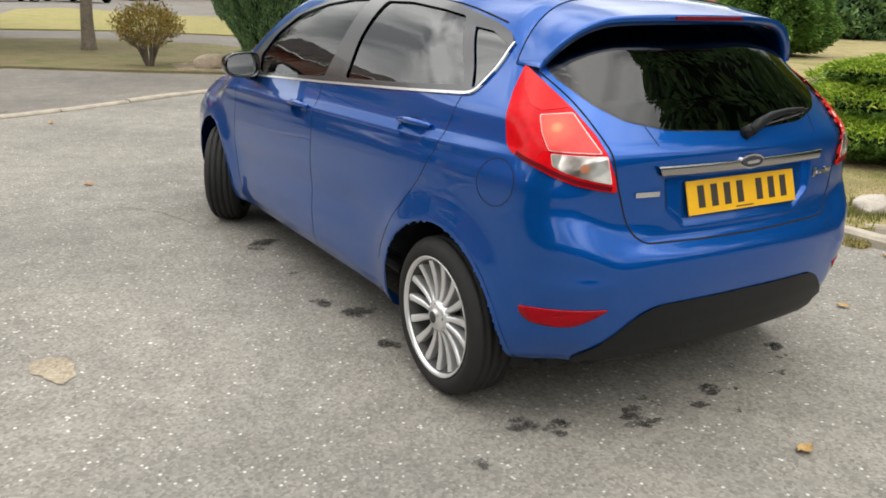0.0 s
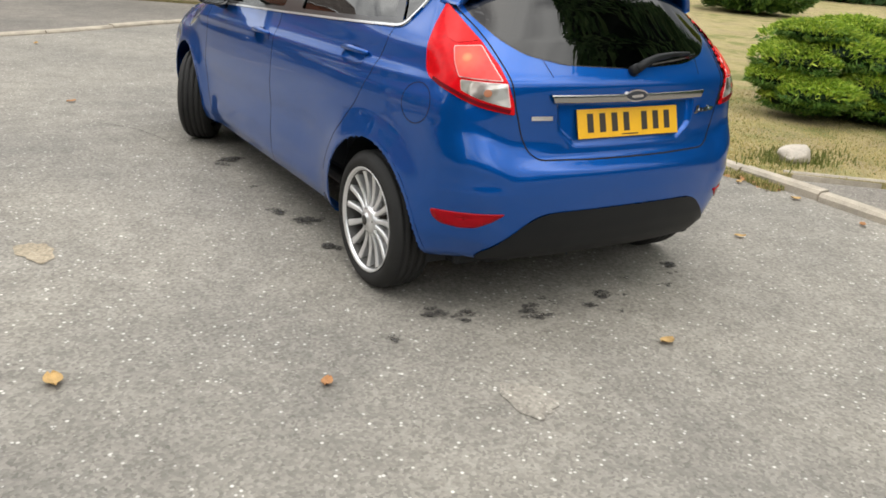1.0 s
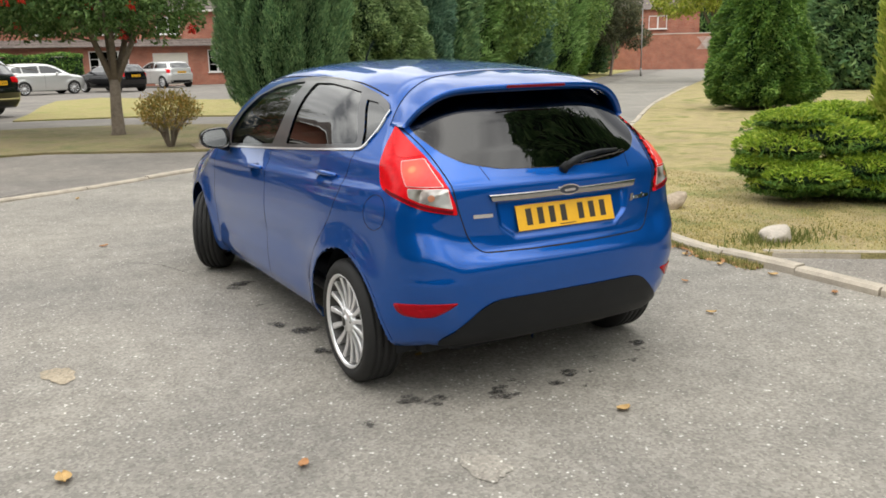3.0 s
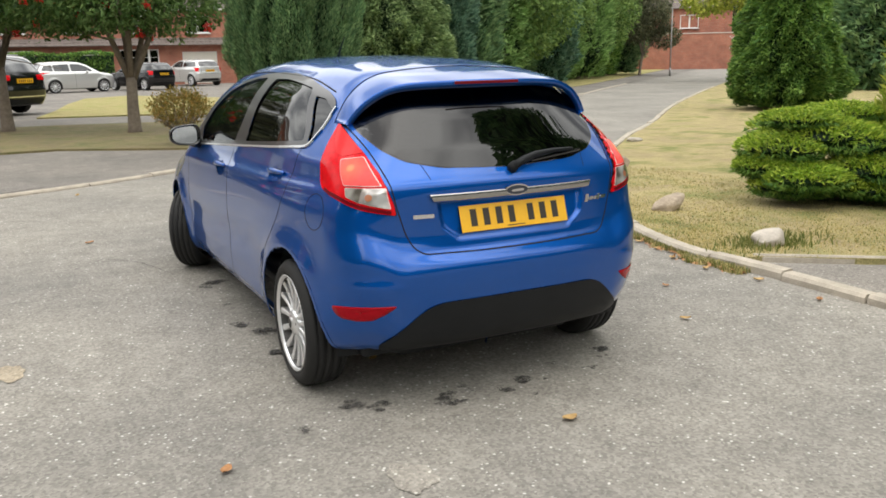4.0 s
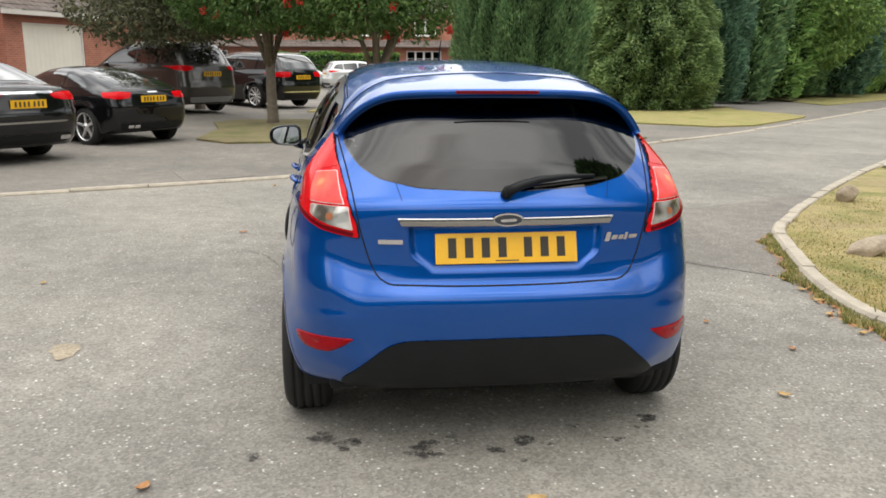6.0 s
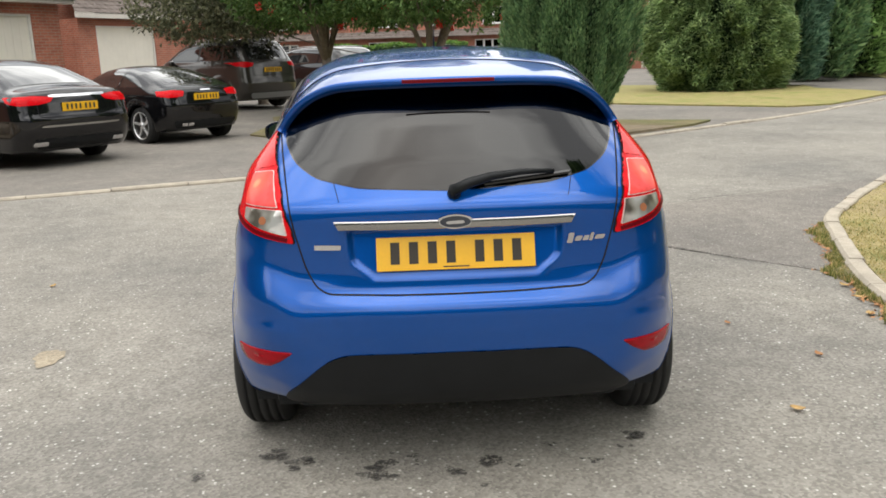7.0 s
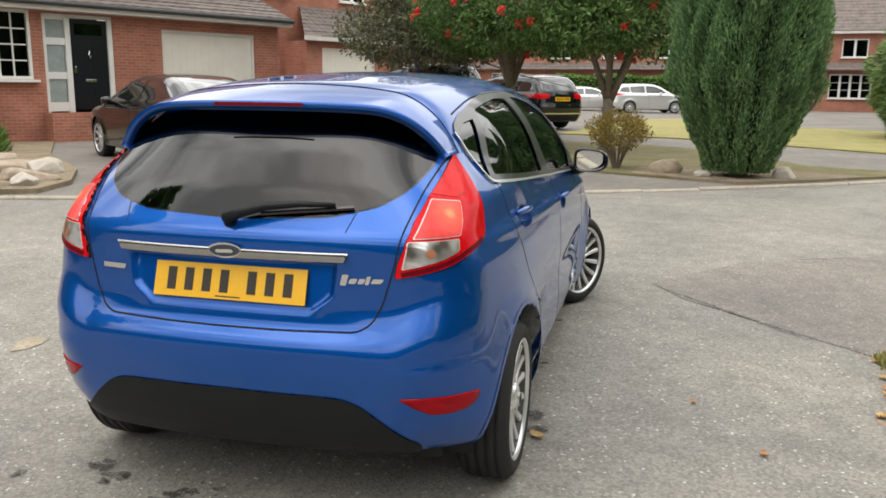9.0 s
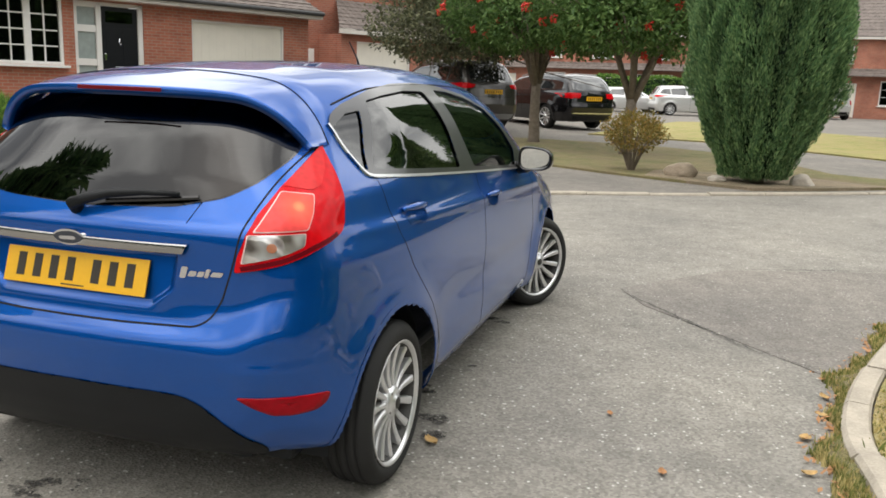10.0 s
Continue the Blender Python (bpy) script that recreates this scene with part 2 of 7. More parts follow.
M_TURF = turf("dry_lawn", (0.41, 0.335, 0.155), (0.19, 0.20, 0.055), (0.26, 0.20, 0.12))
M_TURF_FAR = turf("far_lawn", (0.34, 0.29, 0.11), (0.22, 0.24, 0.06), (0.30, 0.24, 0.11))
# tones lowered for the shade under trees, besides bare soil and litter
M_VERGE = turf("shade_toned_worn_verge", (0.215, 0.180, 0.082), (0.120, 0.130, 0.042), (0.165, 0.125, 0.078))
M_SOIL = turf("bare_soil", (0.31, 0.245, 0.165), (0.18, 0.15, 0.09), (0.20, 0.155, 0.105))
M_STONE = worn("pale_field_stone", (0.47, 0.42, 0.36), 0.85, 0.25, 9, 60, 0.5, dist=0.01)
M_STONE_BROWN = worn("brown_rock", (0.37, 0.30, 0.225), 0.9, 0.35, 6, 40, 0.6, dist=0.02)
M_BARK = worn("grey_bark", (0.19, 0.155, 0.12), 0.95, 0.35, 14, 70, 0.7, dist=0.012)
M_CYPRESS = foliage_mat("cypress_green", (0.078, 0.163, 0.072), (0.181, 0.314, 0.134), (0.348, 0.490, 0.211))
# near-black green that puts the depth shade of crowns and hedges into colour
M_CYPRESS_IN = foliage_mat("painted_crown_shade", (0.007, 0.022, 0.011), (0.014, 0.036, 0.016), (0.018, 0.047, 0.022))
M_SPRUCE = foliage_mat("spruce_green", (0.066, 0.120, 0.043), (0.190, 0.286, 0.106), (0.410, 0.525, 0.229))
M_BLUECON = foliage_mat("bluish_conifer", (0.048, 0.114, 0.074), (0.120, 0.228, 0.144), (0.228, 0.360, 0.222))
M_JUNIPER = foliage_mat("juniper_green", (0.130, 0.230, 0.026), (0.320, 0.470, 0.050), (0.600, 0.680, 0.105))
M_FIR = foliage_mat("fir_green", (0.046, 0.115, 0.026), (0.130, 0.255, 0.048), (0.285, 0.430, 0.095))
M_GOLD = foliage_mat("golden_conifer", (0.215, 0.310, 0.040), (0.470, 0.540, 0.085), (0.720, 0.720, 0.170))
M_LIME = foliage_mat("light_leaves", (0.081, 0.155, 0.041), (0.172, 0.282, 0.071), (0.333, 0.460, 0.132))
M_LEYLAND = foliage_mat("leyland_green", (0.112, 0.213, 0.063), (0.257, 0.432, 0.131), (0.465, 0.651, 0.240))
M_ROWAN = foliage_mat("rowan_leaves", (0.050, 0.106, 0.028), (0.100, 0.184, 0.048), (0.198, 0.294, 0.095))
M_DARKLEAF = foliage_mat("dark_bronze_leaves", (0.054, 0.067, 0.035), (0.121, 0.127, 0.068), (0.246, 0.256, 0.144))
M_SHRUB = foliage_mat("olive_shrub", (0.15, 0.14, 0.035), (0.28, 0.225, 0.055), (0.43, 0.25, 0.07))
M_BERRY = material("red_berries", (0.72, 0.028, 0.014), 0.35, 0, 0.3)
M_LEAF_FALLEN = worn("fallen_leaf", (0.46, 0.30, 0.12), 0.8, 0.3, 30, 200, 0.2)
M_WHITE = worn("white_upvc", (0.74, 0.73, 0.70), 0.45, 0.06, 2, 60, 0.05)
M_CREAM = worn("cream_garage_steel", (0.78, 0.74, 0.65), 0.5, 0.06, 2, 60, 0.05)
M_BLACKDOOR = material("black_gloss_door", (0.006, 0.007, 0.010), 0.35, 0, 0.1, spec=0.3)
M_FROST = worn("frosted_glass", (0.30, 0.345, 0.33), 0.25, 0.15, 8, 60, 0.1)
M_PANE = glass("house_glass", (0.10, 0.11, 0.12))
# near-black colour that stands in for unlit interiors behind the house glass
M_ROOMDARK = material("unlit_room_sheet", (0.03, 0.03, 0.032), 0.9)
M_TILE = worn("brown_roof_tile", (0.150, 0.124, 0.110), 0.85, 0.35, 3, 40, 0.4, dist=0.01)
M_FASCIA = worn("pale_fascia", (0.62, 0.58, 0.53), 0.6, 0.12, 2, 40, 0.1)
M_GREYPLASTIC = material("dark_gutter", (0.05, 0.05, 0.052), 0.5)


def brickwork(name, a, b, mortar):
    m = material(name, a, 0.9)
    g = m.node_tree.nodes.new("ShaderNodeTexCoord")
    sep = m.node_tree.nodes.new("ShaderNodeSeparateXYZ")
    link(m, g.outputs["Object"], sep.inputs[0])
    add = m.node_tree.nodes.new("ShaderNodeMath")
    link(m, sep.outputs["X"], add.inputs[0])
    link(m, sep.outputs["Y"], add.inputs[1])
    comb = m.node_tree.nodes.new("ShaderNodeCombineXYZ")
    link(m, add.outputs[0], comb.inputs["X"])
    link(m, sep.outputs["Z"], comb.inputs["Y"])
    t = node(m, "ShaderNodeTexBrick", Scale=1.0, Color1=(*a, 1), Color2=(*b, 1), Mortar=(*mortar, 1))
    t.inputs["Mortar Size"].default_value, t.inputs["Brick Width"].default_value, t.inputs["Row Height"].default_value = 0.009, 0.225, 0.075
    link(m, comb.outputs[0], t.inputs["Vector"])
    p = place(m)
    st = ramp(m, fleck(m, p, 1.1, 5, 0.6), [(0.3, (0.75,) * 3), (0.7, (1.2,) * 3)])
    link(m, blend(m, 1.0, t.outputs["Color"], st, "MULTIPLY"), shader(m).inputs["Base Color"])
    bump(m, t.outputs["Fac"], -0.3, 0.006)
    return m


M_BRICK = brickwork("red_brick", (0.42, 0.145, 0.090), (0.33, 0.105, 0.066), (0.35, 0.235, 0.175))

# ---- tools for building meshes ----
def mesh_of(name, verts, faces, mat, normals=None, smooth=False):
    if normals is not None:
        va, na = np.asarray(verts, float), np.asarray(normals, float)
        pick = np.array([(f[0], f[1], f[2], f[-1]) for f in faces])
        w = (np.cross(va[pick[:, 2]] - va[pick[:, 0]], va[pick[:, 3]] - va[pick[:, 1]]) * na[pick].sum(1)).sum(1)
        faces = [tuple(f) if k >= 0 else tuple(f)[::-1] for f, k in zip(faces, w)]
    me = bpy.data.meshes.new(name)
    if normals is None and isinstance(faces, np.ndarray) and faces.ndim == 2:
        k, w = len(faces), faces.shape[1]
        me.vertices.add(len(verts))
        me.vertices.foreach_set("co", np.asarray(verts, np.float32).ravel())
        me.loops.add(k * w)
        me.loops.foreach_set("vertex_index", faces.astype(np.int32).ravel())
        me.polygons.add(k)
        me.polygons.foreach_set("loop_start", np.arange(0, k * w, w, dtype=np.int32))
        me.update(calc_edges=True)
    else:
        me.from_pydata([tuple(map(float, v)) for v in verts], [], [tuple(map(int, f)) for f in faces])
    for m in (mat if isinstance(mat, (list, tuple)) else [mat]):
        me.materials.append(m)
    if smooth or normals is not None:
        me.polygons.foreach_set("use_smooth", [True] * len(me.polygons))
    if normals is not None:
        me.normals_split_custom_set_from_vertices([tuple(map(float, n)) for n in normals])
    me.update()
    return me


def attach(ob, parent, label=""):
    ob.parent = parent
    if label:
        tagged(ob, label)
    return ob


def piece(name, verts, faces, mat, parent=None, label="", normals=None, smooth=False):
    ob = new(name, mesh_of(name, verts, faces, mat, normals, smooth))
    return attach(ob, parent, label) if parent else ob


def part(name, bm, mat, parent=None, label="", smooth=False):
    me = bpy.data.meshes.new(name)
    bm.to_mesh(me)
    bm.free()
    me.materials.append(mat)
    if smooth:
        me.polygons.foreach_set("use_smooth", [True] * len(me.polygons))
    ob = new(name, me)
    return attach(ob, parent, label) if parent else ob


def thing(name, label, category, group="", kind="", at=None):
    ob = new(name)
    if at is not None:
        ob.matrix_basis = at
    return tagged(ob, label, category, group, kind)


def box(bm, cx, cy, cz, sx, sy, sz, bevel=0.0, m=None):
    r = bmesh.ops.create_cube(bm, size=1.0)
    vs = r["verts"]
    bmesh.ops.scale(bm, vec=(sx, sy, sz), verts=vs)
    if bevel:
        es = list({e for v in vs for e in v.link_edges})
        g = bmesh.ops.bevel(bm, geom=es, offset=bevel, segments=2, profile=0.6, affect="EDGES")
        vs = list({v for f in g["faces"] for v in f.verts} | {v for v in vs if v.is_valid})
    bmesh.ops.translate(bm, vec=(cx, cy, cz), verts=vs)
    if m is not None:
        bmesh.ops.transform(bm, matrix=m, verts=vs)
    return vs


def block(name, cx, cy, cz, sx, sy, sz, mat, parent=None, label="", bevel=0.004, m=None):
    bm = bmesh.new()
    box(bm, cx, cy, cz, sx, sy, sz, bevel, m)
    return part(name, bm, mat, parent, label)


def lathe(profile, n=48, axis="x"):
    """Turns (along, radius) pairs round an axis. Returns verts and faces."""
    p = np.array(profile, float)
    a = np.linspace(0, 2 * np.pi, n, endpoint=False)
    k = len(p)
    along = np.tile(p[:, 0], (n, 1))
    c, s = np.cos(a)[:, None] * p[:, 1], np.sin(a)[:, None] * p[:, 1]
    v = np.stack([along, c, s] if axis == "x" else ([c, along, s] if axis == "y" else [c, s, along]), -1).reshape(-1, 3)
    i, j = np.meshgrid(np.arange(n), np.arange(k - 1), indexing="ij")
    i2 = (i + 1) % n
    f = np.stack([i * k + j, i * k + j + 1, i2 * k + j + 1, i2 * k + j], -1).reshape(-1, 4)
    return v, f


def tube(points, radii, n=8):
    """A tube along points with the given radii, closed at both ends."""
    pts = [Vector([float(c) for c in p]) for p in points]
    vs, fs = [], []
    up = Vector((0.13, 0.21, 0.97))
    for i, p in enumerate(pts):
        d = (pts[min(i + 1, len(pts) - 1)] - pts[max(i - 1, 0)]).normalized()
        a = d.cross(up if abs(d.dot(up)) < 0.95 else Vector((1, 0, 0))).normalized()
        b = d.cross(a)
        r = float(radii[i] if isinstance(radii, (list, tuple)) else radii)
        for q in range(n):
            t = 2 * math.pi * q / n
            vs.append(p + r * (math.cos(t) * a + math.sin(t) * b))
    for i in range(len(pts) - 1):
        for q in range(n):
            fs.append((i * n + q, i * n + (q + 1) % n, (i + 1) * n + (q + 1) % n, (i + 1) * n + q))
    fs.append(tuple(range(n - 1, -1, -1)))
    fs.append(tuple((len(pts) - 1) * n + q for q in range(n)))
    return vs, fs


def slab(outline, z0, z1):
    """A flat slab over a plan outline, from z0 to z1."""
    n = len(outline)
    vs = [(x, y, z1) for x, y in outline] + [(x, y, z0) for x, y in outline]
    fs = [tuple(range(n))] + [(i, n + i, n + (i + 1) % n, (i + 1) % n) for i in range(n)]
    return vs, fs


def smooth_line(pts, step=0.25):
    """A Catmull-Rom line through plan points, resampled."""
    p = np.array(pts, float)
    p = np.vstack([2 * p[0] - p[1], p, 2 * p[-1] - p[-2]])
    out = []
    for i in range(1, len(p) - 2):
        n = max(2, int(np.linalg.norm(p[i + 1] - p[i]) / step))
        for t in np.linspace(0, 1, n, endpoint=False):
            out.append(0.5 * (2 * p[i] + (p[i + 1] - p[i - 1]) * t + (2 * p[i - 1] - 5 * p[i] + 4 * p[i + 1] - p[i + 2]) * t * t
                              + (3 * p[i] - p[i - 1] - 3 * p[i + 1] + p[i + 2]) * t ** 3))
    out.append(p[-2])
    return np.array(out)


# ---- car bodies: a smooth solid given by its plan, side and end profiles ----
def profile(pts, blur=0.02):
    """A smoothed curve through (at, value) pairs."""
    p = np.array(sorted(pts), float)
    xs = np.linspace(p[0, 0] - 0.3, p[-1, 0] + 0.3, 900)
    lo = p[0, 1] + (xs - p[0, 0]) * (p[1, 1] - p[0, 1]) / (p[1, 0] - p[0, 0])
    hi = p[-1, 1] + (xs - p[-1, 0]) * (p[-1, 1] - p[-2, 1]) / (p[-1, 0] - p[-2, 0])
    ys = np.where(xs < p[0, 0], lo, np.where(xs > p[-1, 0], hi, np.interp(xs, p[:, 0], p[:, 1])))
    d = xs[1] - xs[0]
    r = max(1, int(3 * blur / d))
    k = np.exp(-0.5 * (np.arange(-r, r + 1) * d / blur) ** 2)
    pad = np.concatenate([ys[0] + (ys[1] - ys[0]) * np.arange(-r, 0), ys, ys[-1] + (ys[-1] - ys[-2]) * np.arange(1, r + 1)])
    ys = np.convolve(pad, k / k.sum(), "valid")
    return lambda v: np.interp(v, xs, ys)


def smax(a, b, k):
    h = np.maximum(k - np.abs(a - b), 0) / k
    return np.maximum(a, b) + h * h * k * 0.25


def solve(f, o, d, t0, t1, steps=26):
    """Where the rays o + t d leave the solid f < 0."""
    lo, hi = np.full(len(o), float(t0)), np.full(len(o), float(t1))
    for _ in range(steps):
        mid = (lo + hi) / 2
        inside = f(o + d * mid[:, None]) < 0
        lo, hi = np.where(inside, mid, lo), np.where(inside, hi, mid)
    return o + d * lo[:, None]


def slope(f, p, e=0.004):
    g = np.stack([f(p + np.eye(3)[i] * e) - f(p - np.eye(3)[i] * e) for i in range(3)], -1)
    return g / np.maximum(np.linalg.norm(g, axis=1, keepdims=True), 1e-9)


def shell(f, inner, outer, nx, ny, nz):
    """The solid's skin, from rays between an inner and an outer box. Returns verts, faces, normals."""
    def grid(lo, hi, u, v, w):
        return np.stack([lo[0] + (hi[0] - lo[0]) * u, lo[1] + (hi[1] - lo[1]) * v, lo[2] + (hi[2] - lo[2]) * w], -1)
    sx, sy, sz = np.linspace(0, 1, nx), np.linspace(0, 1, ny), np.linspace(0, 1, nz)
    sides = []
    for u in (0.0, 1.0):
        b, c = np.meshgrid(sy, sz, indexing="ij")
        sides.append((np.full_like(b, u), b, c, u == 1.0))
    for v in (0.0, 1.0):
        a, c = np.meshgrid(sx, sz, indexing="ij")
        sides.append((a, np.full_like(a, v), c, v == 0.0))
    a, b = np.meshgrid(sx, sy, indexing="ij")
    sides.append((a, b, np.ones_like(a), True))
    vs, fs, k = [], [], 0
    for u, v, w, flip in sides:
        shape = u.shape
        i = grid(inner[0], inner[1], u.ravel(), v.ravel(), w.ravel())
        o = grid(outer[0], outer[1], u.ravel(), v.ravel(), w.ravel())
        vs.append(solve(f, i, o - i, 0.0, 1.25))
        p, q = np.meshgrid(np.arange(shape[0] - 1), np.arange(shape[1] - 1), indexing="ij")
        n0 = p * shape[1] + q + k
        quad = np.stack([n0, n0 + shape[1], n0 + shape[1] + 1, n0 + 1], -1).reshape(-1, 4)
        fs.append(quad if flip else quad[:, ::-1])
        k += shape[0] * shape[1]
    vs, fs = np.vstack(vs), np.vstack(fs)
    return vs, fs, slope(f, vs)


def keep(vs, fs, ns, mask):
    """The part of a skin whose faces are picked by mask."""
    f = fs[mask]
    used, inv = np.unique(f, return_inverse=True)
    return vs[used], inv.reshape(f.shape), ns[used]


def inside_poly(px, py, poly):
    poly = np.asarray(poly, float)
    r = np.zeros(len(px), bool)
    j = len(poly) - 1
    for i in range(len(poly)):
        (xi, yi), (xj, yj) = poly[i], poly[j]
        hit = ((yi > py) != (yj > py)) & (px < (xj - xi) * (py - yi) / (yj - yi + 1e-12) + xi)
        r ^= hit
        j = i
    return r


def resample(outline, n, closed=True, round_=0):
    """Points evenly along an outline; round_ softens its corners."""
    p = np.array(outline, float)
    if closed:
        p = np.vstack([p, p[:1]])
    s = np.concatenate([[0], np.cumsum(np.linalg.norm(np.diff(p, axis=0), axis=1))])
    t = np.linspace(0, s[-1], n, endpoint=not closed)
    q = np.stack([np.interp(t, s, p[:, i]) for i in range(p.shape[1])], -1)
    for _ in range(round_):
        q = (np.roll(q, 1, 0) + 2 * q + np.roll(q, -1, 0)) / 4 if closed else np.vstack([q[:1], (q[:-2] + 2 * q[1:-1] + q[2:]) / 4, q[-1:]])
    return q


VIEWS = {"rear": ((0, 0.4, 0), (1, 0, 0), (0, -1, 0)), "right": ((0, 0, 0), (0, 1, 0), (1, 0, 0)), "left": ((0, 0, 0), (0, 1, 0), (-1, 0, 0)),
         "front": ((0, 2.2, 0), (1, 0, 0), (0, 1, 0)),
         "rear_right": ((0.10, 0.25, 0), (0.6, 0.8, 0), (0.8, -0.6, 0)), "rear_left": ((-0.10, 0.25, 0), (-0.6, 0.8, 0), (-0.8, -0.6, 0))}


def on_body(f, st, view, lift=0.0):
    """Points of a flat drawing (s, z) thrown onto the body along a view, lifted off it."""
    o, e, d = (np.array(v, float) for v in VIEWS[view])
    st = np.asarray(st, float)
    base = o + (st[:, :1] - o @ e) * e + st[:, 1:] * np.array([0, 0, 1.0])
    p = solve(f, base, np.tile(d, (len(st), 1)), 0.0, 2.2)
    n = slope(f, p)
    return p + n * np.reshape(lift, (-1, 1)), n


def patch(f, outline, view, lift=0.003, sink=0.004, n=72, rings=7, round_=2, dome=0.0, inner=0.0):
    """A panel lying on the body inside an outline, with a turned-down rim. inner > 0 leaves a hole: a ring."""
    q = resample(outline, n, True, round_)
    c = q.mean(0)
    st, lifts = [], []
    scales = np.linspace(max(inner, 0.02), 1.0, rings)
    for k in scales:
        st.append(c + (q - c) * k)
        lifts.append(np.full(n, lift + dome * (1 - k * k)))
    st.append(q.copy())
    lifts.append(np.full(n, -sink))
    vs, ns = on_body(f, np.vstack(st), view, np.concatenate(lifts))
    fs = []
    flip = view in ("left", "rear", "rear_right", "front")
    for r in range(len(st) - 1):
        for i in range(n):
            j = (i + 1) % n
            qd = (r * n + i, r * n + j, (r + 1) * n + j, (r + 1) * n + i)
            fs.append(qd)
    if inner <= 0:
        fs.append(tuple(range(n)))
    return vs, fs, ns


def band(f, line, view, width=0.006, lift=0.0015, closed=False, n=80, round_=2):
    """A narrow strip that follows a drawn line on the body."""
    q = resample(line, n, closed, round_)
    t = np.roll(q, -1, 0) - np.roll(q, 1, 0)
    if not closed:
        t[0], t[-1] = q[1] - q[0], q[-1] - q[-2]
    t /= np.maximum(np.linalg.norm(t, axis=1, keepdims=True), 1e-9)
    nn = np.stack([-t[:, 1], t[:, 0]], -1) * width / 2
    rows = [(q + nn, -0.003), (q + nn, lift), (q - nn, lift), (q - nn, -0.003)]
    vs, ns = on_body(f, np.vstack([r for r, _ in rows]), view, np.concatenate([np.full(n, l) for _, l in rows]))
    fs = []
    for r in range(3):
        for i in range(n if closed else n - 1):
            j = (i + 1) % n
            fs.append((r * n + i, r * n + j, (r + 1) * n + j, (r + 1) * n + i))
    return vs, fs, ns


def mirror_line(pts):
    return [(-a, b) for a, b in pts]

# ---- the blue hatchback ----
H_WIDE = profile([(0.10, 0.72), (0.20, 0.790), (0.28, 0.824), (0.40, 0.841), (0.50, 0.846), (0.58, 0.846), (0.68, 0.842), (0.78, 0.835), (0.855, 0.827),
                  (0.90, 0.812), (0.95, 0.789), (1.0, 0.775), (1.05, 0.762), (1.1, 0.742), (1.2, 0.702), (1.3, 0.655), (1.4, 0.60), (1.5, 0.54)], 0.016)
H_TAPER = profile([(-0.9, 0.77), (-0.6, 0.875), (-0.35, 0.928), (-0.1, 0.968), (0.3, 0.995), (1.0, 1.0), (2.3, 1.0), (2.8, 0.97), (3.1, 0.92), (3.4, 0.80)], 0.12)
H_REAR = profile([(0.15, -0.46), (0.27, -0.565), (0.33, -0.61), (0.40, -0.636), (0.48, -0.652), (0.56, -0.662), (0.625, -0.664), (0.655, -0.655),
                  (0.68, -0.630), (0.70, -0.616), (0.76, -0.609), (0.87, -0.603), (0.93, -0.603), (0.962, -0.602), (0.985, -0.588), (1.01, -0.566),
                  (1.1, -0.492), (1.2, -0.402), (1.3, -0.312), (1.4, -0.20), (1.5, 0.0)], 0.010)
# towards the corners the bumper's step spreads into a broad sloping shoulder
H_REAR_CORNER = profile([(0.15, -0.46), (0.27, -0.565), (0.33, -0.61), (0.40, -0.636), (0.48, -0.652), (0.56, -0.662), (0.615, -0.664), (0.645, -0.655),
                         (0.735, -0.612), (0.76, -0.609), (0.87, -0.603), (0.93, -0.603), (0.962, -0.602), (0.985, -0.588), (1.01, -0.566),
                         (1.1, -0.492), (1.2, -0.402), (1.3, -0.312), (1.4, -0.20), (1.5, 0.0)], 0.012)
H_REARBOW = profile([(0.2, 0.20), (0.5, 0.24), (0.9, 0.25), (1.0, 0.30), (1.1, 0.42), (1.2, 0.55), (1.35, 0.6)], 0.04)
H_TOP = profile([(-0.7, 1.275), (-0.36, 1.363), (-0.2, 1.398), (0.0, 1.432), (0.3, 1.463), (0.7, 1.482), (1.05, 1.486), (1.4, 1.468), (1.68, 1.432),
                 (1.85, 1.378), (2.1, 1.235), (2.4, 1.062), (2.55, 0.995), (2.75, 0.962), (3.0, 0.905), (3.2, 0.83), (3.35, 0.72)], 0.04)
H_BOTTOM = profile([(-0.8, 0.264), (-0.45, 0.264), (-0.3, 0.245), (0.3, 0.205), (2.2, 0.19), (2.9, 0.20), (3.4, 0.24)], 0.05)
H_FRONT = profile([(0.15, 3.12), (0.3, 3.25), (0.5, 3.31), (0.65, 3.30), (0.8, 3.24), (0.95, 3.1), (1.1, 2.9)], 0.03)
AXLES = (0.0, 2.62)
HUB_Z = 0.293


LONG = 1.055


def step01(v, a, b):
    t = np.clip((v - a) / (b - a), 0, 1)
    return t * t * (3 - 2 * t)


